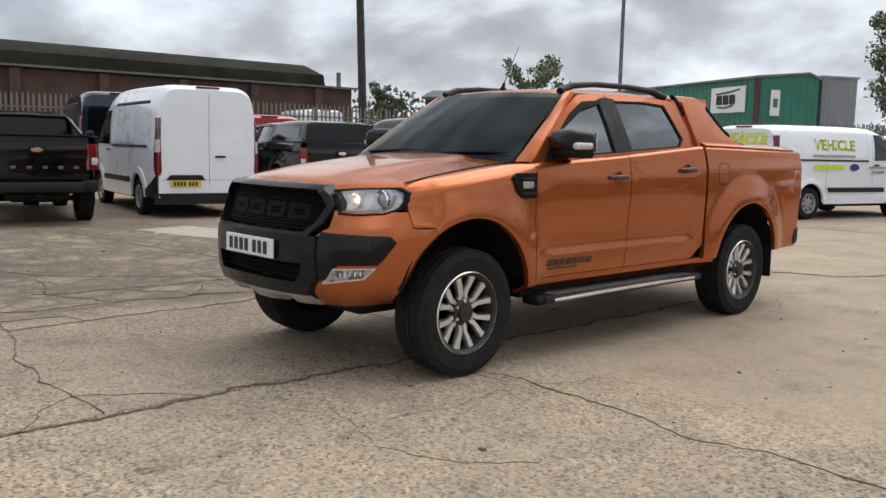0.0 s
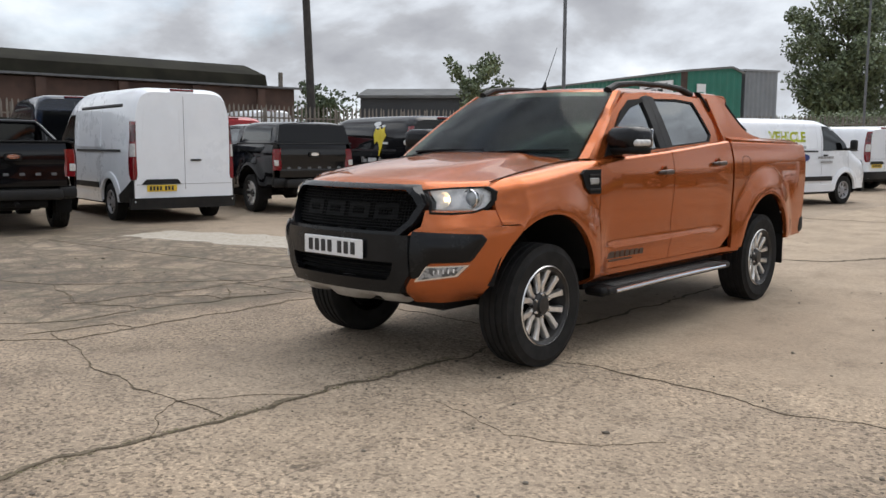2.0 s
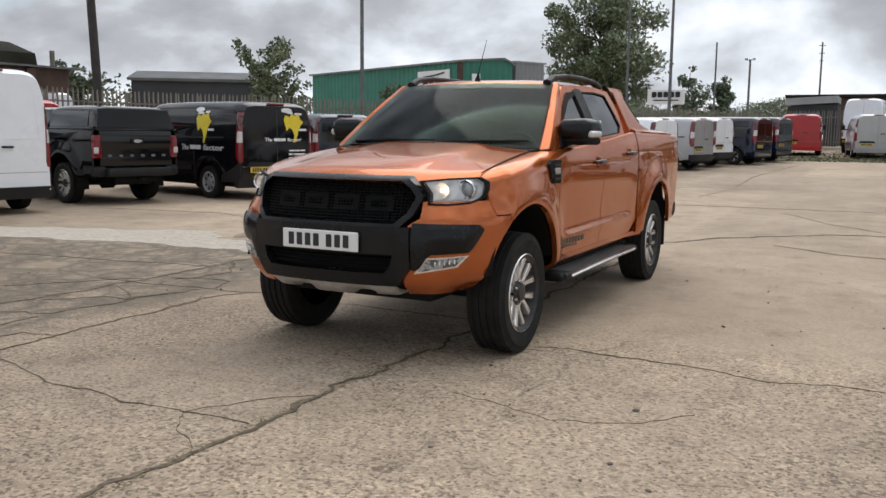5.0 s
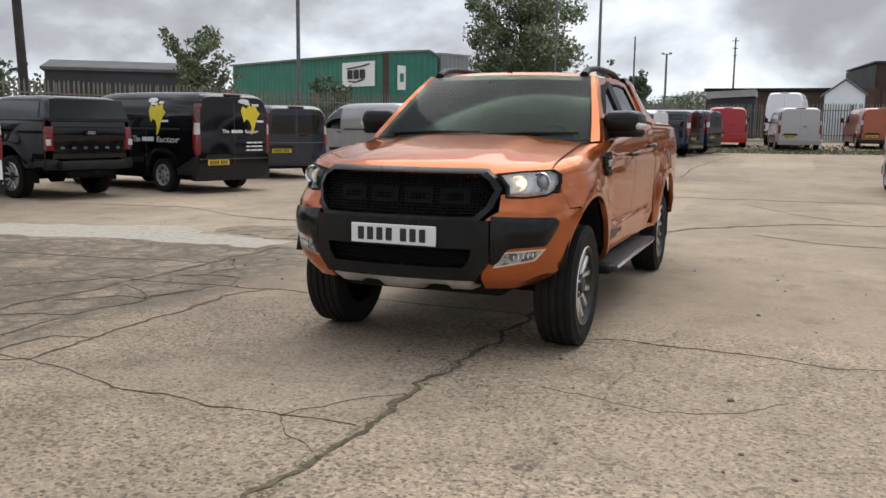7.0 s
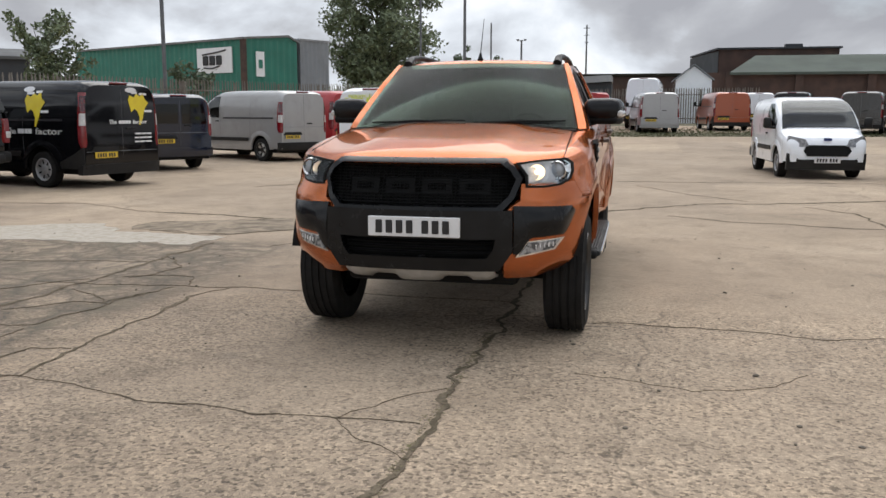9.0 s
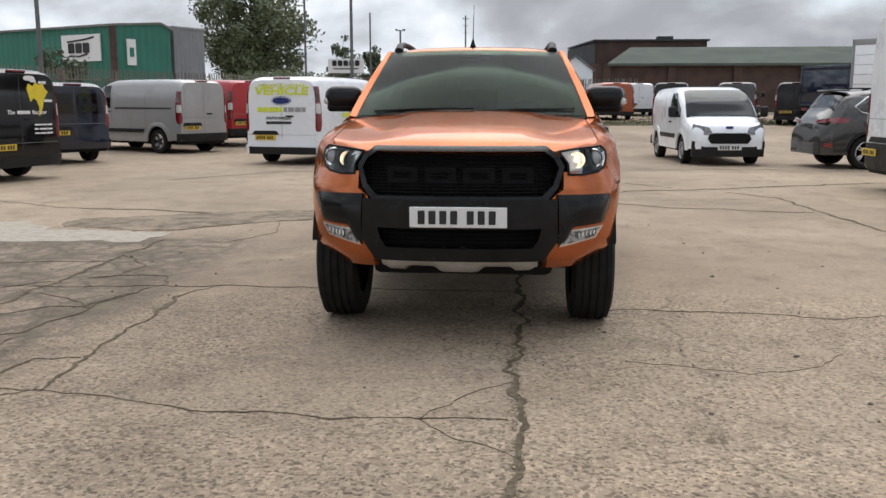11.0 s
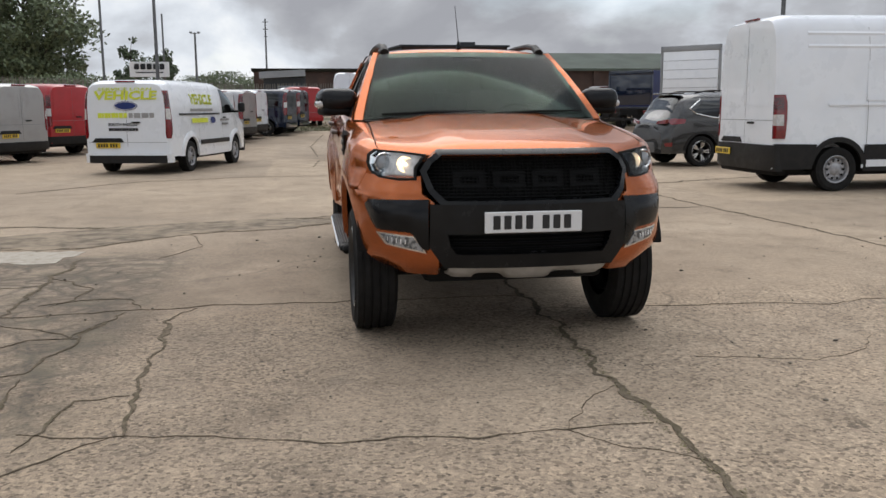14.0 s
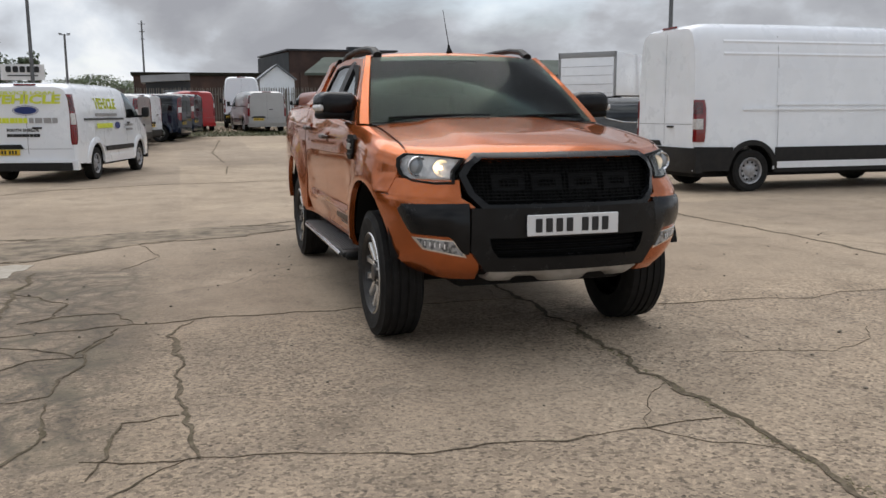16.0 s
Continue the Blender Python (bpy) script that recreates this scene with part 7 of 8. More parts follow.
        for y in np.linspace(0.99, 2.645, 16):
            xe = float(WIDE(y)) - 0.052 - 0.10 * float(sstep(2.45, 2.66, y)) * 0.4
            zt = float(TOPZ(y)) + 0.012
            P.append([(f * xe, y, zt + 0.035 * (1 - abs(f) ** 2.5) + 0.018 * float(sstep(1.0, 0.97, abs(f))) - 0.02 * float(sstep(2.58, 2.645, y))) for f in np.linspace(-1, 1, 23)])
        shell(bm, P, (0, 0, -0.05))
        part("load_cover", bm, paint, t, "body-coloured hard load cover")
    else:
        bm = bmesh.new()
        box(bm, (0, 1.82, 1.05), (1.60, 1.62, 0.04))
        part("bed_floor", bm, M_BLACK, t)
        for s in (-1, 1):
            bm = bmesh.new()
            box(bm, (s * 0.83, 1.80, 1.375), (0.10, 1.66, 0.03), 0.012)
            part("bed_rail", bm, M_PLASTIC, t)
        if back == "canopy":
            H2 = Hull([(0.98, 1.78), (1.06, 1.80), (1.4, 1.815), (2.3, 1.80), (2.52, 1.775), (2.58, 1.74), (2.66, 1.40)], [(0.98, 0.875), (2.3, 0.885), (2.66, 0.87)], 1.36, 9.0, 0.26)
            bm = bmesh.new()
            H2.solid(bm, [0.98, 1.02, 1.06, 1.2, 1.5, 1.9, 2.3, 2.45, 2.55, 2.60, 2.64, 2.66])
            can = part("canopy", bm, paint, t, "black hard-top canopy")
            for s in (-1, 1):
                bm = bmesh.new()
                H2.side(bm, s, [(1.08, 1.43), (2.40, 1.43), (2.34, 1.70), (1.12, 1.72)], 0.008, -0.004)
                part("canopy_window", bm, M_GLASSD, can)
            bm = bmesh.new()
            shell(bm, [[(x * (1 - 0.10 * v), 2.678 - 0.085 * v, 1.41 + 0.33 * v) for x in np.linspace(-0.79, 0.79, 8)] for v in (0, 0.5, 1)], (0, -0.02, 0))
            part("canopy_window", bm, M_GLASSD, can)
        else:
            for s in (-1, 1):
                bm = bmesh.new()
                tube(bm, [(s * 0.74, 1.10, 1.39), (s * 0.70, 1.05, 1.62), (s * 0.60, 1.03, 1.70), (0, 1.03, 1.715)], 0.035, 8)
                tube(bm, [(s * 0.66, 1.05, 1.66), (s * 0.76, 1.75, 1.40)], 0.03, 8)
                part("roll_bar", bm, M_BLACKP, t)
            bm = bmesh.new()
            box(bm, (0, 1.85, 1.385), (1.62, 1.55, 0.03), 0.01)
            part("load_cover", bm, M_BLACK, t)
    return t


def handle(s, y, z, parent, paint):
    bm = bmesh.new()
    x = flank(y, z)
    lathe(bm, [(0.0, x - 0.006), (0.040, x + 0.001), (0.046, x + 0.004), (0.040, x + 0.004), (0.02, x - 0.010), (0.0, x - 0.012)], c=(0, y, z), n=20)
    bmesh.ops.scale(bm, vec=(s, 1, 1), verts=bm.verts)
    cup = part("handle_cup", bm, paint, parent)
    bm = bmesh.new()
    tube(bm, [(s * (x + 0.008), y - 0.095, z), (s * (x + 0.036), y - 0.06, z + 0.002), (s * (x + 0.040), y + 0.04, z + 0.003), (s * (x + 0.008), y + 0.095, z + 0.003)], [0.012, 0.017, 0.019, 0.014], 8)
    part("door_handle", bm, M_HANDLE if paint is M_ORANGE else paint, parent, "bronze-brown door handle" if paint is M_ORANGE else "")


def mirror(s, t):
    mr = new("door_mirror")
    mr.parent = t
    mr.empty_display_size = 0.1
    bm = bmesh.new()
    box(bm, (0, 0, 0), (0.268, 0.235, 0.165), 0.068, m=pose(s * 0.942, -0.765, 1.396, 0, 0, -s * 14), seg=4)
    part("housing", bm, M_SATIN, mr, "graphite mirror shell")
    bm = bmesh.new()
    box(bm, (0, 0, 0), (0.258, 0.20, 0.056), 0.026, m=pose(s * 0.932, -0.765, 1.325, 0, 0, -s * 14), seg=3)
    box(bm, (s * 0.842, -0.79, 1.322), (0.10, 0.10, 0.07), 0.02)
    part("base", bm, M_BLACK, mr)
    bm = bmesh.new()
    box(bm, (0, 0, 0), (0.085, 0.148, 0.046), 0.020, m=pose(s * 1.040, -0.800, 1.372, 0, 0, -s * 14), seg=3)
    part("indicator", bm, M_LAMPCLR, mr, "clear side indicator lens")
    bm = bmesh.new()
    box(bm, (0, 0, 0), (0.20, 0.008, 0.12), 0.003, m=pose(s * 0.965, -0.644, 1.402, 0, 0, -s * 14))
    part("mirror_glass", bm, M_CHROME, mr)


def vent(s, t):
    to = lambda u, v, d: (s * (flank(u, v) + d), u, v)
    bm = bmesh.new()
    out = [(-1.275, 1.175), (-1.235, 1.085), (-1.175, 1.045), (-1.062, 1.045), (-1.062, 1.20), (-1.235, 1.20)]
    sheet(bm, out, to, 0.012, -0.01)
    v = part("wing_vent", bm, M_BLACK, t, "black wing vent with a silver badge")
    for k in range(3):
        bm = bmesh.new()
        z = 1.075 + k * 0.045
        box(bm, (s * (flank(-1.14, z) + 0.016), -1.14, z), (0.012, 0.13, 0.014), 0.003, seg=1)
        part("vent_fin", bm, M_PLASTIC, v)
    bm = bmesh.new()
    box(bm, (s * (flank(-1.15, 1.12) + 0.018), -1.15, 1.128), (0.012, 0.10, 0.042), 0.006, seg=1)
    part("vent_badge", bm, M_SILVERPL, v, "silver badge")


def side_step(s, t):
    bm = bmesh.new()
    box(bm, (s * 0.868, -0.05, 0.395), (0.168, 1.84, 0.045), 0.018)
    st = part("side_step", bm, M_PLASTIC, t, "black ribbed side step with bright edge")
    for k in range(8):
        bm = bmesh.new()
        box(bm, (s * (0.795 + k * 0.0185), -0.05, 0.420), (0.007, 1.66, 0.008), 0.002, seg=1)
        part("tread_rib", bm, M_DALLOY, st)
    bm = bmesh.new()
    tube(bm, [(s * 0.952, -0.90, 0.392), (s * 0.954, -0.3, 0.400), (s * 0.954, 0.3, 0.402), (s * 0.950, 0.76, 0.398)], [0.014, 0.015, 0.015, 0.014], 8)
    part("edge_trim", bm, M_CHROME, st, "bright metal edge trim")
    for y in (-0.97, 0.87):
        bm = bmesh.new()
        box(bm, (s * 0.856, y, 0.390), (0.155, 0.12, 0.060), 0.03, seg=3)
        part("end_cap", bm, M_BLACK, st)
    for y in (-0.6, 0.0, 0.6):
        bm = bmesh.new()
        tube(bm, [(s * 0.88, y, 0.38), (s * 0.60, y, 0.46)], 0.022, 6)
        part("bracket", bm, M_BLACK, st)


def headlamp(s, t):
    to = on_front(s)
    O = [(0.590, 0.966), (0.68, 0.962), (0.775, 0.972), (0.815, 1.000), (0.830, 1.045), (0.824, 1.090), (0.790, 1.120), (0.66, 1.114), (0.530, 1.100), (0.582, 1.030)]
    I = [(0.600, 0.976), (0.68, 0.972), (0.768, 0.980), (0.802, 1.005), (0.815, 1.046), (0.808, 1.087), (0.778, 1.110), (0.66, 1.104), (0.550, 1.090), (0.595, 1.030)]
    hl = new("headlamp")
    hl.parent = t
    hl.empty_display_size = 0.1
    bm = bmesh.new()
    ring(bm, O, I, to, 0.006, -0.014, 6)
    part("bezel", bm, M_BLACK, hl, "black headlamp bezel")
    bm = bmesh.new()
    sheet(bm, I, to, -0.030, -0.050, 6)
    part("reflector", bm, M_LAMPGLEAM, hl, "headlamp reflector, its gleam painted in pale patches")
    bm = bmesh.new()
    sheet(bm, [(u * 0.999, v) for u, v in I], to, 0.008, 0.005, 6)
    part("cover", bm, M_GLASSL, hl, "clear headlamp cover")
    for x, z, r, nm in ((0.738, 1.050, 0.050, "projector"),):
        y = front(x, z)
        bm = bmesh.new()
        lathe(bm, [(r, y + 0.034), (r + 0.006, y + 0.012), (r + 0.002, y + 0.004), (r - 0.006, y + 0.010)], c=(s * x, 0, z), n=24, axis="Y", caps=False)
        part("projector_ring", bm, M_CHROME, hl)
        bm = bmesh.new()
        lathe(bm, [(r - 0.006, y + 0.03), (r - 0.010, y + 0.014), (r * 0.5, y + 0.002), (0.0, y - 0.002)], c=(s * x, 0, z), n=24, axis="Y")
        part("projector_lens", bm, M_LENS, hl, "dark glass projector lens")
    x, z = 0.640, 1.046
    y = front(x, z)
    bm = bmesh.new()
    lathe(bm, [(0.006, y + 0.034), (0.026, y + 0.030), (0.040, y + 0.018), (0.045, y + 0.008)], c=(s * x, 0, z), n=24, axis="Y", caps=False)
    part("bulb_bowl", bm, M_LAMPGLEAM, hl)
    bm = bmesh.new()
    lathe(bm, [(0.0, y + 0.012), (0.007, y + 0.015), (0.009, y + 0.023), (0.006, y + 0.033)], c=(s * x, 0, z), n=12, axis="Y")
    part("bulb", bm, M_BULB, hl, "lit bulb")
    bm = bmesh.new()
    P = [[(s * u, front(u, v) + 0.006, v + e) for e in (-0.006, 0.006)] for u, v in ((0.61, 0.988), (0.68, 0.985), (0.75, 0.992), (0.772, 1.014), (0.778, 1.07))]
    shell(bm, P, (0, 0.02, 0))
    part("light_strip", bm, M_LAMPCLR, hl)


M_FOG = mat("fog_lens", (0.07, 0.072, 0.075), (0.30, 0.30, 0.30), scale=34, rough=0.08, coat=1.0, spread=0.06)
M_SCREEN = glass("tinted_windscreen", (0.30, 0.35, 0.31), ior=1.17)
# barely metallic: the mirror's gleam is painted in as pale patches
M_LAMPGLEAM = mat("gleam_painted_reflector", (0.92, 0.91, 0.90), (0.60, 0.60, 0.61), scale=15, rough=0.12, metal=0.12, bump=0.9, bump_scale=15, coat=1.0, spread=0.08)
M_GRILLE = mat("black_mesh_plastic", (0.0035, 0.0035, 0.0037), (0.005, 0.005, 0.005), scale=9, rough=0.6, spec=0.10)
M_LENS = mat("projector_glass", (0.24, 0.26, 0.28), (0.32, 0.34, 0.36), scale=20, rough=0.05, coat=1.0)
hero = pickup("metallic orange double-cab pickup with sports bar, parked on concrete", M_ORANGE, Matrix.Identity(4), "sail")


# ---- the other vehicles ----
def stand(at, heading, back_axle):
    h = Vector((*heading, 0)).normalized()
    c = Vector((*at, 0)) + h * back_axle
    return Matrix.Translation((c.x, c.y, gz(*at))) @ Matrix.Rotation(math.atan2(h.x, -h.y), 4, "Z")


ROW = "vehicles parked along the fence"
pickup("black double-cab pickup parked with its tailgate to the yard", M_BLACKP, stand((-10.39, -0.42), (-0.975, 0.222), AY), "open", ROW, False)
pickup("black double-cab pickup with a hard-top canopy, parked", M_BLACKP, stand((-10.58, 5.36), (-0.980, 0.20), AY), "canopy", ROW, False)
van("panel_van", "white high-roof panel van parked nose to the fence", "custom_high", M_WHITEP, (-10.62, 2.48), (-0.987, 0.16), group=ROW)
d_van = van("panel_van", "black panel van with yellow emblems, parked", "custom", M_BLACKP, (-9.28, 7.90), (-0.971, 0.24), group=ROW)
van("small_van", "navy blue small van with rear windows, parked", "connect", M_NAVYP, (-10.27, 12.52), (-0.84, 0.54), glazed=True, lower=M_NAVYP, group=ROW)
van("small_van", "grey metallic small van with alloy wheels, parked", "connect_tall", M_GREYP, (-8.95, 17.0), (-0.883, 0.469), "alloy", group=ROW)
van("small_van", "red small van parked beside the grey one", "connect_tall", M_REDP, (-8.4, 19.9), (-0.85, 0.53), group=ROW)
h_van = van("panel_van", "white panel van with lime and blue lettering", "custom", M_WHITEP, (-4.56, 13.10), (0.245, 0.970), lower=M_PLASTIC, tidy=True)
van("panel_van", "dark high-roof van parked deeper in, nose to the fence", "custom_high", M_NAVYP, (-17.24, 3.75), (-0.97, 0.24), lower=M_NAVYP, glazed=True)
van("small_van", "red small van parked deeper in, beyond the pickups", "custom", M_REDP, (-15.19, 6.63), (-0.97, 0.24))
van("panel_van", "white van standing beyond the palisade fence", "custom_high", M_WHITEP, (-25.48, 15.54), (-0.97, 0.24))
ROW2 = "vans parked farther along the yard"
van("small_van", "white small van parked with its rear doors to the yard", "connect", M_WHITEP, (-4.4, 21.4), (-0.97, 0.24), group=ROW2)
van("small_van", "silver small van parked with its rear doors to the yard", "connect", M_SILVERP, (-3.9, 24.9), (-0.97, 0.24), group=ROW2)
van("small_van", "white small van parked beside a silver one", "connect", M_WHITEP, (-3.6, 27.2), (-0.97, 0.24), group=ROW2)
van("small_van", "navy blue small van with rear windows, parked", "connect", M_NAVYP, (-2.5, 29.6), (-0.97, 0.24), "alloy", lower=M_NAVYP, glazed=True, group=ROW2)
van("small_van", "navy blue small van at the end of the row", "connect", M_NAVYP, (-2.0, 32.0), (-0.97, 0.24), lower=M_NAVYP, glazed=True, group=ROW2)
van("panel_van", "red panel van parked at the edge of the verge", "custom", M_REDP, (-1.25, 39.0), (-0.1, 1.0), lower=M_REDP, group=ROW2)
van("panel_van", "white panel van with a roof rack behind the red one", "custom", M_WHITEP, (-1.9, 48.6), (-0.1, 1.0), group=ROW2, bars=True)
ROW3 = "vehicles parked across the far end"
van("panel_van", "white high-roof van parked at the far end", "transit", M_WHITEP, (1.4, 43.0), (0.06, 1.0), group=ROW3)
van("panel_van", "silver panel van parked at the far end", "custom", M_SILVERP, (2.03, 37.6), (-0.12, 1.0), lower=M_SILVERP, group=ROW3)
van("panel_van", "orange-red panel van parked at the far end", "custom", mat("copper_paint", (0.36, 0.075, 0.025), (0.31, 0.065, 0.02), scale=200, rough=0.3, metal=0.3, coat=0.8), (5.65, 40.6), (-0.12, 1.0), lower=M_PLASTIC, group=ROW3)
van("panel_van", "black panel van parked at the far end", "custom", M_BLACKP, (9.0, 41.8), (0.25, 1.0), group=ROW3)
van("panel_van", "white panel van parked behind the dark ones", "custom", M_WHITEP, (7.9, 47.5), (0.0, 1.0), group=ROW3)
van("panel_van", "dark grey panel van parked at the far end", "custom", M_DKGREYP, (11.4, 37.5), (0.3, 1.0), group=ROW3)
van("panel_van", "black panel van parked in the far row", "custom", M_BLACKP, (13.6, 34.9), (0.45, 0.9), group=ROW3)
van("panel_van", "silver panel van parked in the far row", "custom", M_DKGREYP, (16.6, 40.0), (0.3, 1.0), group=ROW3)
van("small_van", "white small van with a black grille, facing the pickup", "courier", M_WHITEP, (4.88, 15.92), (0.06, -1.0))
van("panel_van", "large white high-roof van with steel wheels", "transit_long", M_WHITEP, (7.11, 6.72), (1.0, 0.007), "steel")


def suv(at, heading):
    """A mid-size hatch-backed car seen from behind."""
    t = thing("parked_car", "dark grey estate-style car parked by the white van", "car", stand(at, heading, 1.345))
    top = [(-2.22, 0.72), (-2.10, 0.92), (-1.25, 1.08), (-0.95, 1.13), (-0.25, 1.58), (0.15, 1.67), (1.2, 1.665), (1.75, 1.58), (2.02, 1.22), (2.20, 1.02), (2.26, 0.90)]
    plan = [(-2.22, 0.70), (-2.0, 0.84), (-1.4, 0.915), (1.5, 0.915), (2.0, 0.87), (2.26, 0.74)]
    hull = Hull(top, plan, 0.30, 4.2, 0.16)
    bm = bmesh.new()
    hull.solid(bm, sorted(set(list(np.linspace(-2.22, -1.9, 6)) + list(np.linspace(-1.9, 1.6, 30)) + list(np.linspace(1.6, 2.26, 12)))))
    part("body", cut_arches(bm, ((-1.345, 0.345), (1.345, 0.345)), 0.40, 0.915, 0.36), M_DKGREYP, t)
    for y in (-1.345, 1.345):
        for s in (-1, 1):
            wheel(t, (s * 0.80, y, 0.345), s, 0.345, 0.22, 0.235, "five")
            bm = bmesh.new()
            grid(bm, [[(s * x, y + math.cos(a) * 0.397, 0.345 + math.sin(a) * 0.397) for x in (0.56, 0.88)] for a in np.linspace(0, math.pi, 16)])
            part("arch_liner", bm, M_BLACK, t)
            bm = bmesh.new()
            shell(bm, [[(s * (hull.X(y + math.cos(a) * r, 0.345 + math.sin(a) * r) + 0.008), y + math.cos(a) * r, 0.345 + math.sin(a) * r) for r in (0.395, 0.45)] for a in np.linspace(0.05, math.pi - 0.05, 16)], (-s * 0.02, 0, 0))
            part("arch_trim", bm, M_PLASTIC, t)
    for s in (-1, 1):
        bm = bmesh.new()
        hull.side(bm, s, [(-0.55, 1.07), (1.05, 1.12), (1.55, 1.24), (1.25, 1.46), (0.2, 1.50), (-0.2, 1.42)], 0.006)
        part("side_window", bm, M_GLASSD, t, "dark side glass")
        bm = bmesh.new()
        tube(bm, [(s * (hull.X(y, z) + 0.01), y, z) for y, z in ((-0.55, 1.05), (1.05, 1.10), (1.50, 1.19), (1.62, 1.30), (1.30, 1.50))], 0.012, 6)
        part("window_trim", bm, M_CHROME, t, "bright window trim")
        bm = bmesh.new()
        tube(bm, [(s * 0.62, -0.1, 1.63), (s * 0.62, 0.2, 1.70), (s * 0.62, 1.1, 1.70), (s * 0.60, 1.4, 1.64)], 0.018, 6)
        part("roof_rail", bm, M_BLACK, t)
        bm = bmesh.new()
        sheet(bm, [(1.78, 0.97), (2.06, 0.95), (2.12, 1.02), (2.02, 1.08), (1.74, 1.07)], lambda u, v, d: (s * (hull.X(u, v) + d), u, v), 0.010, -0.02)
        lamp = part("tail_lamp", bm, M_LAMPRED, t, "red tail lamp")
        bm = bmesh.new()
        prism(bm, [(0.46, 0.96), (0.76, 0.97), (0.78, 1.06), (0.50, 1.02)], lambda u, v, d: (s * u, 2.27 - 0.24 * (v - 0.9) - 0.8 * max(0.0, u - 0.5) ** 2 + d, v), 0.01, -0.05)
        part("lamp_wing", bm, M_LAMPRED, lamp)
        bm = bmesh.new()
        sheet(bm, [(2.06, 0.46), (2.20, 0.46), (2.21, 0.54), (2.06, 0.55)], lambda u, v, d: (s * (hull.X(u, v) + d), u, v), 0.012, -0.01)
        part("rear_reflector", bm, M_LAMPRED, t)
    bm = bmesh.new()
    hull.across(bm, 1.76, 2.00, 0.58, 0.64, 0.040, 6, 10)
    part("rear_window", bm, M_GLASSD, t, "dark rear window")
    bm = bmesh.new()
    hull.across(bm, -0.88, -0.25, 0.66, 0.56, 0.022, 8, 10)
    part("windscreen", bm, M_GLASSD, t, "dark windscreen")
    bm = bmesh.new()
    box(bm, (0, 1.72, 1.645), (1.05, 0.24, 0.035), 0.015)
    part("spoiler", bm, M_DKGREYP, t)
    bm = bmesh.new()
    shell(bm, [[(x, 2.285 - 0.35 * abs(x / 0.8) ** 4, z) for z in (0.32, 0.42, 0.54)] for x in np.linspace(-0.78, 0.78, 13)], (0, -0.12, 0))
    part("rear_bumper", bm, mat("grey_bumper_plastic", (0.16, 0.158, 0.155), (0.12, 0.118, 0.115), scale=9, rough=0.5), t, "pale lower rear bumper")
    return t


suv((7.58, 12.60), (0.993, 0.10))


def lorry(name, label, at, heading, long, wide, deck, high, body_mat, cab_mat):
    """A box or curtain lorry seen from behind: body on a chassis, cab ahead."""
    t = thing(name, label, "lorry", stand(at, heading, 0.0))
    bm = bmesh.new()
    box(bm, (0, -long / 2, (deck + high) / 2), (wide, long, high - deck), 0.04)
    part("load_body", bm, body_mat, t)
    for s in (-1, 1):
        bm = bmesh.new()
        box(bm, (s * (wide / 2 - 0.04), 0.01, (deck + high) / 2), (0.08, 0.06, high - deck), 0.01)
        part("corner_post", bm, M_ROOFG if high > 3 else cab_mat, t)
    bm = bmesh.new()
    box(bm, (0, 0.01, high - 0.10), (wide, 0.06, 0.2), 0.01)
    part("rear_header", bm, M_ROOFG if high > 3 else cab_mat, t)
    bm = bmesh.new()
    box(bm, (0, 0.01, deck + 0.05), (wide, 0.06, 0.1), 0.01)
    part("rear_sill", bm, M_ROOFG if high > 3 else cab_mat, t)
    bm = bmesh.new()
    box(bm, (0, 0.015, (deck + high) / 2), (wide - 0.2, 0.03, high - deck - 0.35), 0.01)
    part("rear_shutter", bm, body_mat if high > 3 else cab_mat, t)
    for k in range(6 if high > 3 else 0):
        bm = bmesh.new()
        box(bm, (0, 0.034, deck + 0.3 + (high - deck - 0.5) * k / 6), (wide - 0.24, 0.008, 0.012))
        part("shutter_joint", bm, M_GREYCLAD, t)
    bm = bmesh.new()
    box(bm, (0, -long / 2 - 0.2, deck - 0.14), (0.9, long + 0.6, 0.26))
    part("chassis", bm, M_BLACK, t)
    bm = bmesh.new()
    box(bm, (0, -long - 0.95, 1.32), (wide * 0.92, 1.7, 1.75), 0.18)
    part("cab", bm, cab_mat, t)
    for y in (-1.0, -long - 0.9):
        for s in (-1, 1):
            wheel(t, (s * (wide / 2 - 0.16), y, 0.36), s, 0.36, 0.24, 0.22, "steel")
    for s in (-1, 1):
        bm = bmesh.new()
        box(bm, (s * wide * 0.38, 0.02, deck - 0.12), (0.30, 0.06, 0.12), 0.02)
        part("tail_lamp", bm, M_LAMPRED, t, "red tail lamp")
    bm = bmesh.new()
    box(bm, (0, 0.0, 0.48), (wide * 0.9, 0.08, 0.12), 0.02)
    part("under_run_bar", bm, M_PLASTIC, t)
    return t


lorry("box_lorry", "white box lorry behind the parked cars", (12.35, 22.7), (0.75, 0.66), 4.2, 2.25, 0.95, 3.35, M_WHITEP, M_WHITEP)
lorry("curtain_lorry", "dark blue curtain-sided lorry in the far row", (13.4, 31.2), (0.75, 0.66), 4.6, 2.2, 0.95, 2.65, mat("navy_curtain", (0.010, 0.018, 0.075), (0.014, 0.022, 0.09), scale=3, rough=0.5, bump=0.2, bump_scale=4), M_NAVYP)

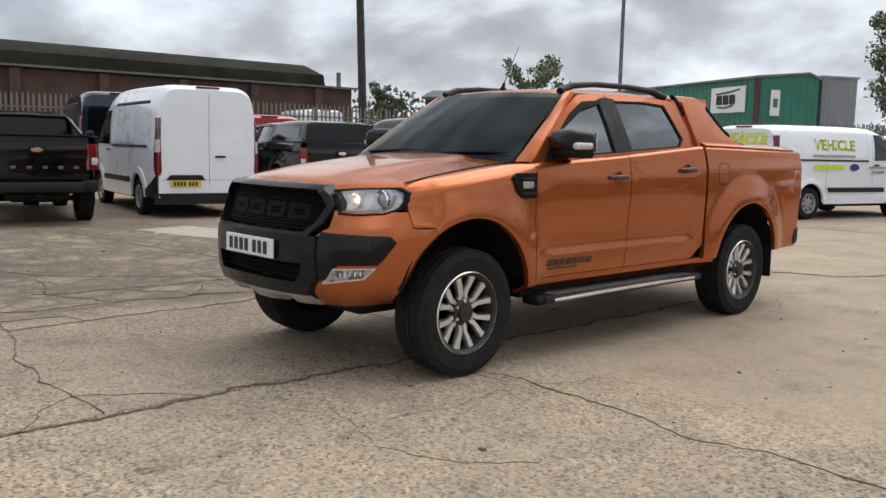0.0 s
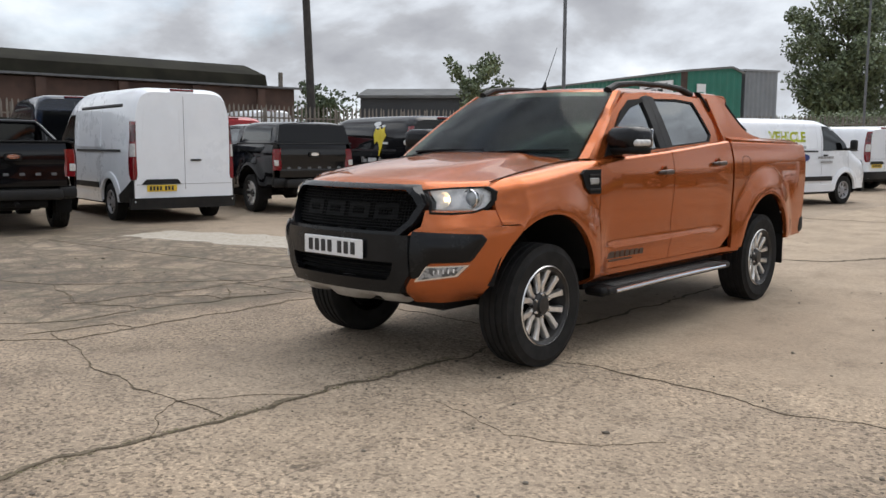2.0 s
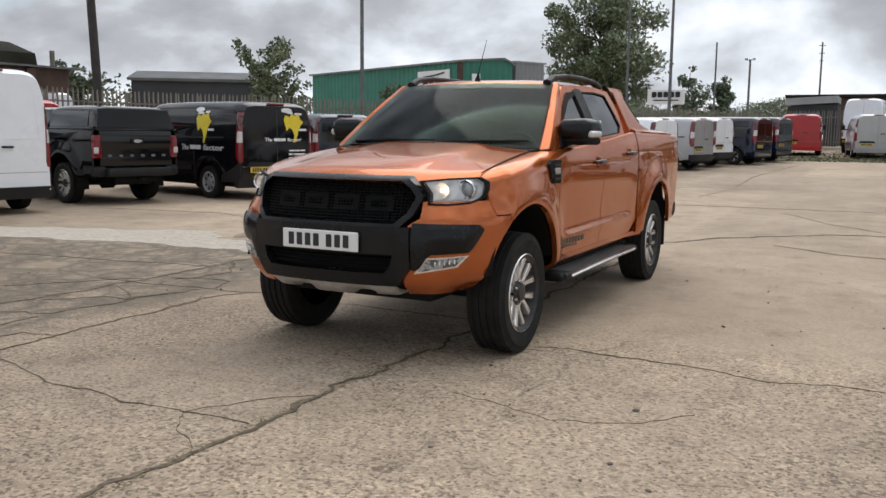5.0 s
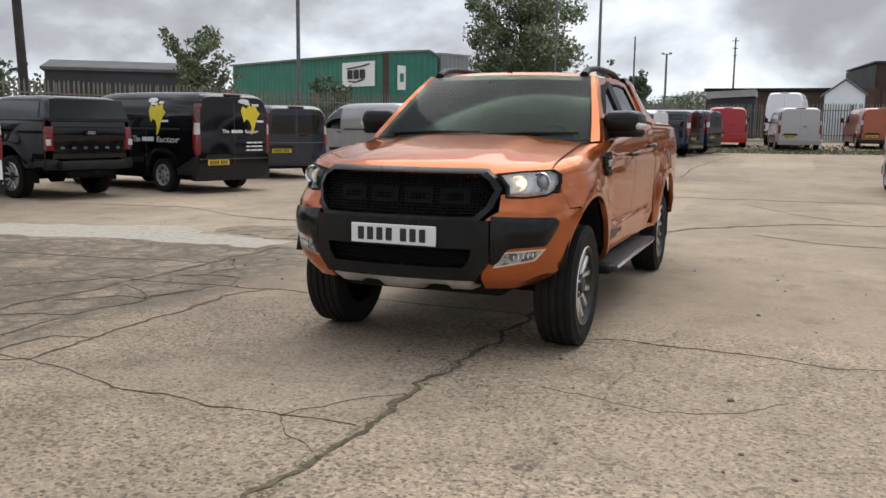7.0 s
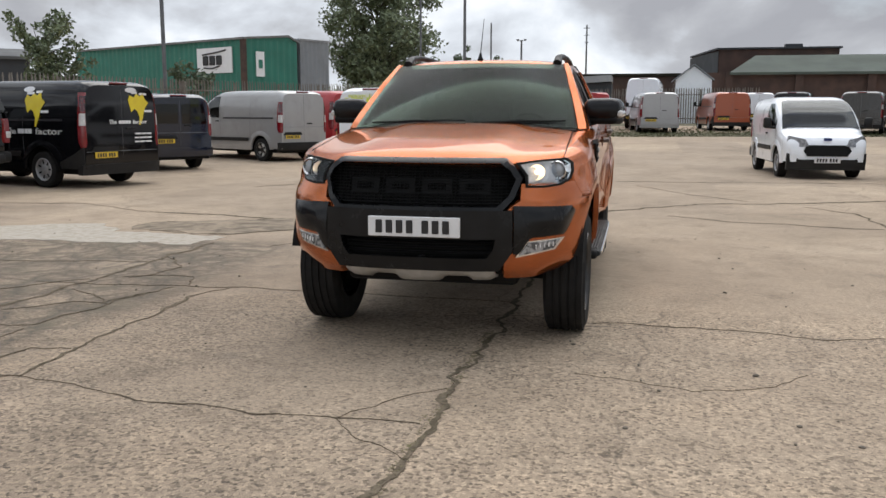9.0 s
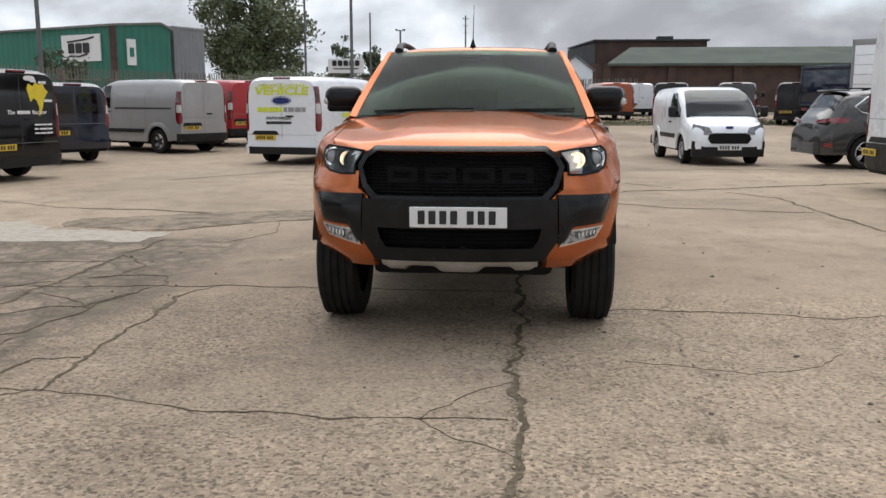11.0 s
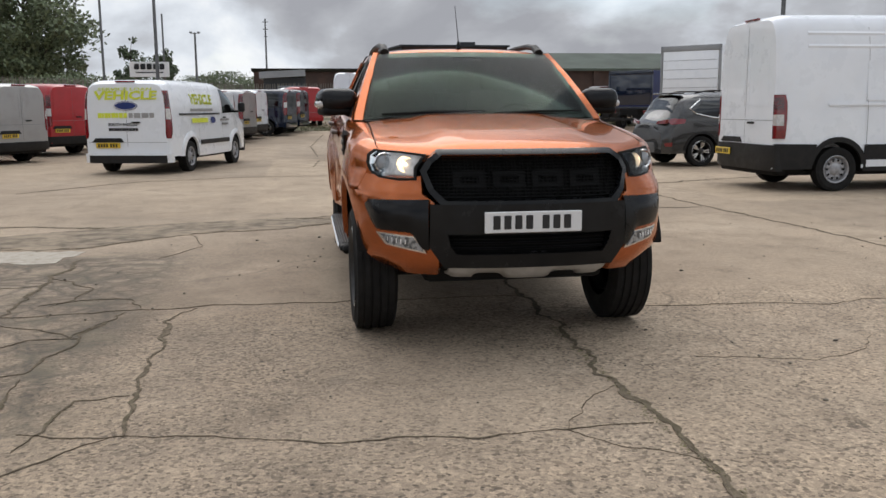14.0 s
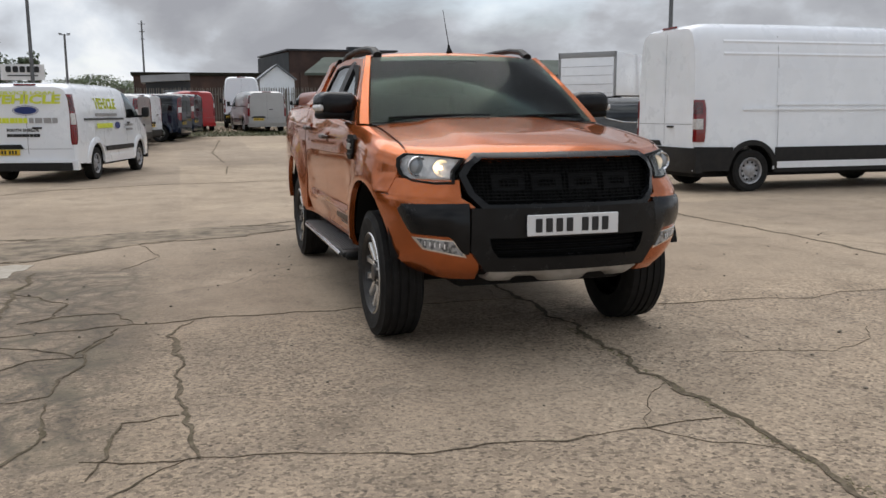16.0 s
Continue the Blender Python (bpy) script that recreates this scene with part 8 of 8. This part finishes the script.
# signs on the black van: yellow emblem, pale oval, bars of small print
def emblem(t, to, cx, cz, k, flip=False):
    bm = bmesh.new()
    pts = [(-0.24, 0.10), (-0.20, 0.19), (-0.10, 0.15), (-0.04, 0.22), (0.04, 0.17), (0.12, 0.23), (0.16, 0.12), (0.24, 0.06), (0.17, -0.02), (0.13, -0.08), (0.10, -0.20), (0.03, -0.34), (0.0, -0.34), (0.02, -0.20), (-0.03, -0.09), (-0.10, -0.05), (-0.17, -0.11), (-0.20, -0.02)]
    if flip:
        pts = [(-a, b) for a, b in pts]
    prism(bm, [(cx + a * k, cz + b * k) for a, b in pts], to, 0.012, 0.004)
    part("emblem", bm, M_YELLOW, t, "yellow leaping emblem", smooth=False)
    for u0, u1, w in ((-0.20, -0.03, 0.215), (0.02, 0.15, 0.235), (0.14, 0.32, -0.09) if not flip else (-0.32, -0.14, -0.09)):
        bm = bmesh.new()
        prism(bm, [(cx + u0 * k, cz + w * k - 0.022), (cx + u1 * k, cz + w * k - 0.022), (cx + u1 * k, cz + w * k + 0.022), (cx + u0 * k, cz + w * k + 0.022)], to, 0.012, 0.004)
        part("print_bar", bm, M_WHITE, t, smooth=False)
    bm = bmesh.new()
    prism(bm, [(cx + (0.17 if flip else -0.17) * k + 0.13 * k * math.cos(a), cz + 0.280 * k + 0.045 * k * math.sin(a)) for a in np.linspace(0, 2 * math.pi, 16)[:-1]], to, 0.012, 0.004)
    part("emblem_oval", bm, M_WHITE, t, "pale oval", smooth=False)


def bars(t, to, x0, x1, z, h, n, material, name="print_bar", seed=1):
    rnd = random.Random(seed)
    ws = [rnd.uniform(0.6, 1.4) for _ in range(n)]
    tot, x = sum(ws) * 1.18, x0
    for w in ws:
        a = x + (x1 - x0) * w / tot
        bm = bmesh.new()
        prism(bm, [(x, z - h / 2), (a, z - h / 2), (a, z + h / 2), (x, z + h / 2)], to, 0.010, 0.003)
        part(name, bm, material, t, smooth=False)
        x = a + (x1 - x0) * w / tot * 0.18


dv, dh, dyr, dW, dH = d_van
for s in (1, -1):
    to = (lambda s: lambda u, v, d: (s * (dh.X(u, v) + d), u, v))(s)
    emblem(dv, to, 1.34, 1.49, 1.1, s < 0)
    for word, u, w in (("The", 0.70, 0.25), ("factor", 1.68, 0.68)):
        wrap(lettering("wording", word, 0.165, M_WHITE, dv, Matrix(((0, 0, s, s), (s, 0, 0, u if s > 0 else 2.60 - u), (0, 1, 0, 1.03), (0, 0, 0, 1))), "white wording", 0.004, 0.0, w), dh.X, s, 0.005)
    bars(dv, to, 0.89 if s > 0 else 1.33, 1.27 if s > 0 else 1.71, 1.035, 0.085, 4, M_WHITE, seed=3)
to = lambda u, v, d: (u, dyr + d, v)
emblem(dv, to, -0.42, 1.50, 1.05, True)
for word, u, w in (("The", 0.22, 0.17), ("factor", -0.44, 0.36)):
    lettering("wording", word, 0.105, M_WHITE, dv, Matrix(((-1, 0, 0, u), (0, 0, 1, dyr + 0.008), (0, 1, 0, 1.20), (0, 0, 0, 1))), "white wording", 0.004, 0.0, w)
bars(dv, to, -0.21, 0.09, 1.20, 0.058, 4, M_WHITE, seed=5)
for k in range(3):
    bars(dv, to, -0.72, -0.28, 0.98 - k * 0.075, 0.030, 3, M_WHITE, seed=7 + k)

# signs on the white van
hv, hh, hyr, hW, hH = h_van
to = lambda u, v, d: (u, hyr + d, v)
FACE = Matrix(((-1, 0, 0, 0), (0, 0, 1, hyr + 0.012), (0, 1, 0, 0), (0, 0, 0, 1)))
lettering("wording", "VEHICLE", 0.235, M_LIME, hv, Matrix.Translation((0, 0, 1.625)) @ FACE, "lime block word", 0.003, 0.1, 1.35)
lettering("wording", "SERVICE LOAN", 0.085, M_LIME, hv, Matrix.Translation((0, 0, 1.755)) @ FACE, "lime upper wording", 0.003, 0.1, 1.15)
bm = bmesh.new()
prism(bm, [(0.25 * math.cos(a), 1.42 + 0.095 * math.sin(a)) for a in np.linspace(0, 2 * math.pi, 28)[:-1]], to, 0.013, 0.004)
part("badge_oval", bm, M_BLUEV, hv, "blue oval badge", smooth=False)
bm = bmesh.new()
ring(bm, [(0.235 * math.cos(a), 1.42 + 0.084 * math.sin(a)) for a in np.linspace(0, 2 * math.pi, 28)[:-1]], [(0.222 * math.cos(a), 1.42 + 0.074 * math.sin(a)) for a in np.linspace(0, 2 * math.pi, 28)[:-1]], to, 0.016, 0.010, 1)
part("badge_rim", bm, M_WHITE, hv, smooth=False)
bars(hv, to, -0.15, 0.15, 1.42, 0.05, 4, M_WHITE, seed=23)
bars(hv, to, -0.02, 0.62, 1.225, 0.10, 8, M_LIME, seed=24)
bars(hv, to, -0.60, -0.04, 1.225, 0.10, 4, M_GREYP, seed=25)
lettering("wording", "SOUTH SHIELDS", 0.085, M_INK, hv, Matrix.Translation((0.08, 0, 1.035)) @ FACE, "dark place name", 0.003, 0, 0.62)
bars(hv, to, -0.24, 0.40, 0.935, 0.06, 11, M_INK, seed=27)
for s in (1, -1):
    tos = (lambda s: lambda u, v, d: (s * (hh.X(u, v) + d), u, v))(s)
    wrap(lettering("wording", "VEHICLE", 0.30, M_LIME, hv, Matrix(((0, 0, s, s), (s, 0, 0, 0.75), (0, 1, 0, 1.55), (0, 0, 0, 1))), "lime block word", 0.006, 0.0, 1.30), hh.X, s, 0.006)
    bars(hv, tos, 0.10, 1.45, 1.33, 0.06, 14, mat("pale_print", (0.45, 0.47, 0.55), scale=5) if s > 0 else M_GREYP, seed=32)
    bars(hv, tos, 0.45, 1.40, 1.10, 0.10, 11, M_LIME, seed=33)
    bm = bmesh.new()
    prism(bm, [(0.12 + 0.15 * math.cos(a), 1.10 + 0.075 * math.sin(a)) for a in np.linspace(0, 2 * math.pi, 24)[:-1]], tos, 0.010, 0.003)
    part("badge_oval", bm, M_BLUEV, hv, "blue oval badge", smooth=False)
    bars(hv, tos, -0.95, -0.35, 1.10, 0.05, 6, M_GREYP, seed=34)
    bars(hv, tos, -0.90, -0.45, 1.00, 0.05, 5, M_GREYP, seed=35)
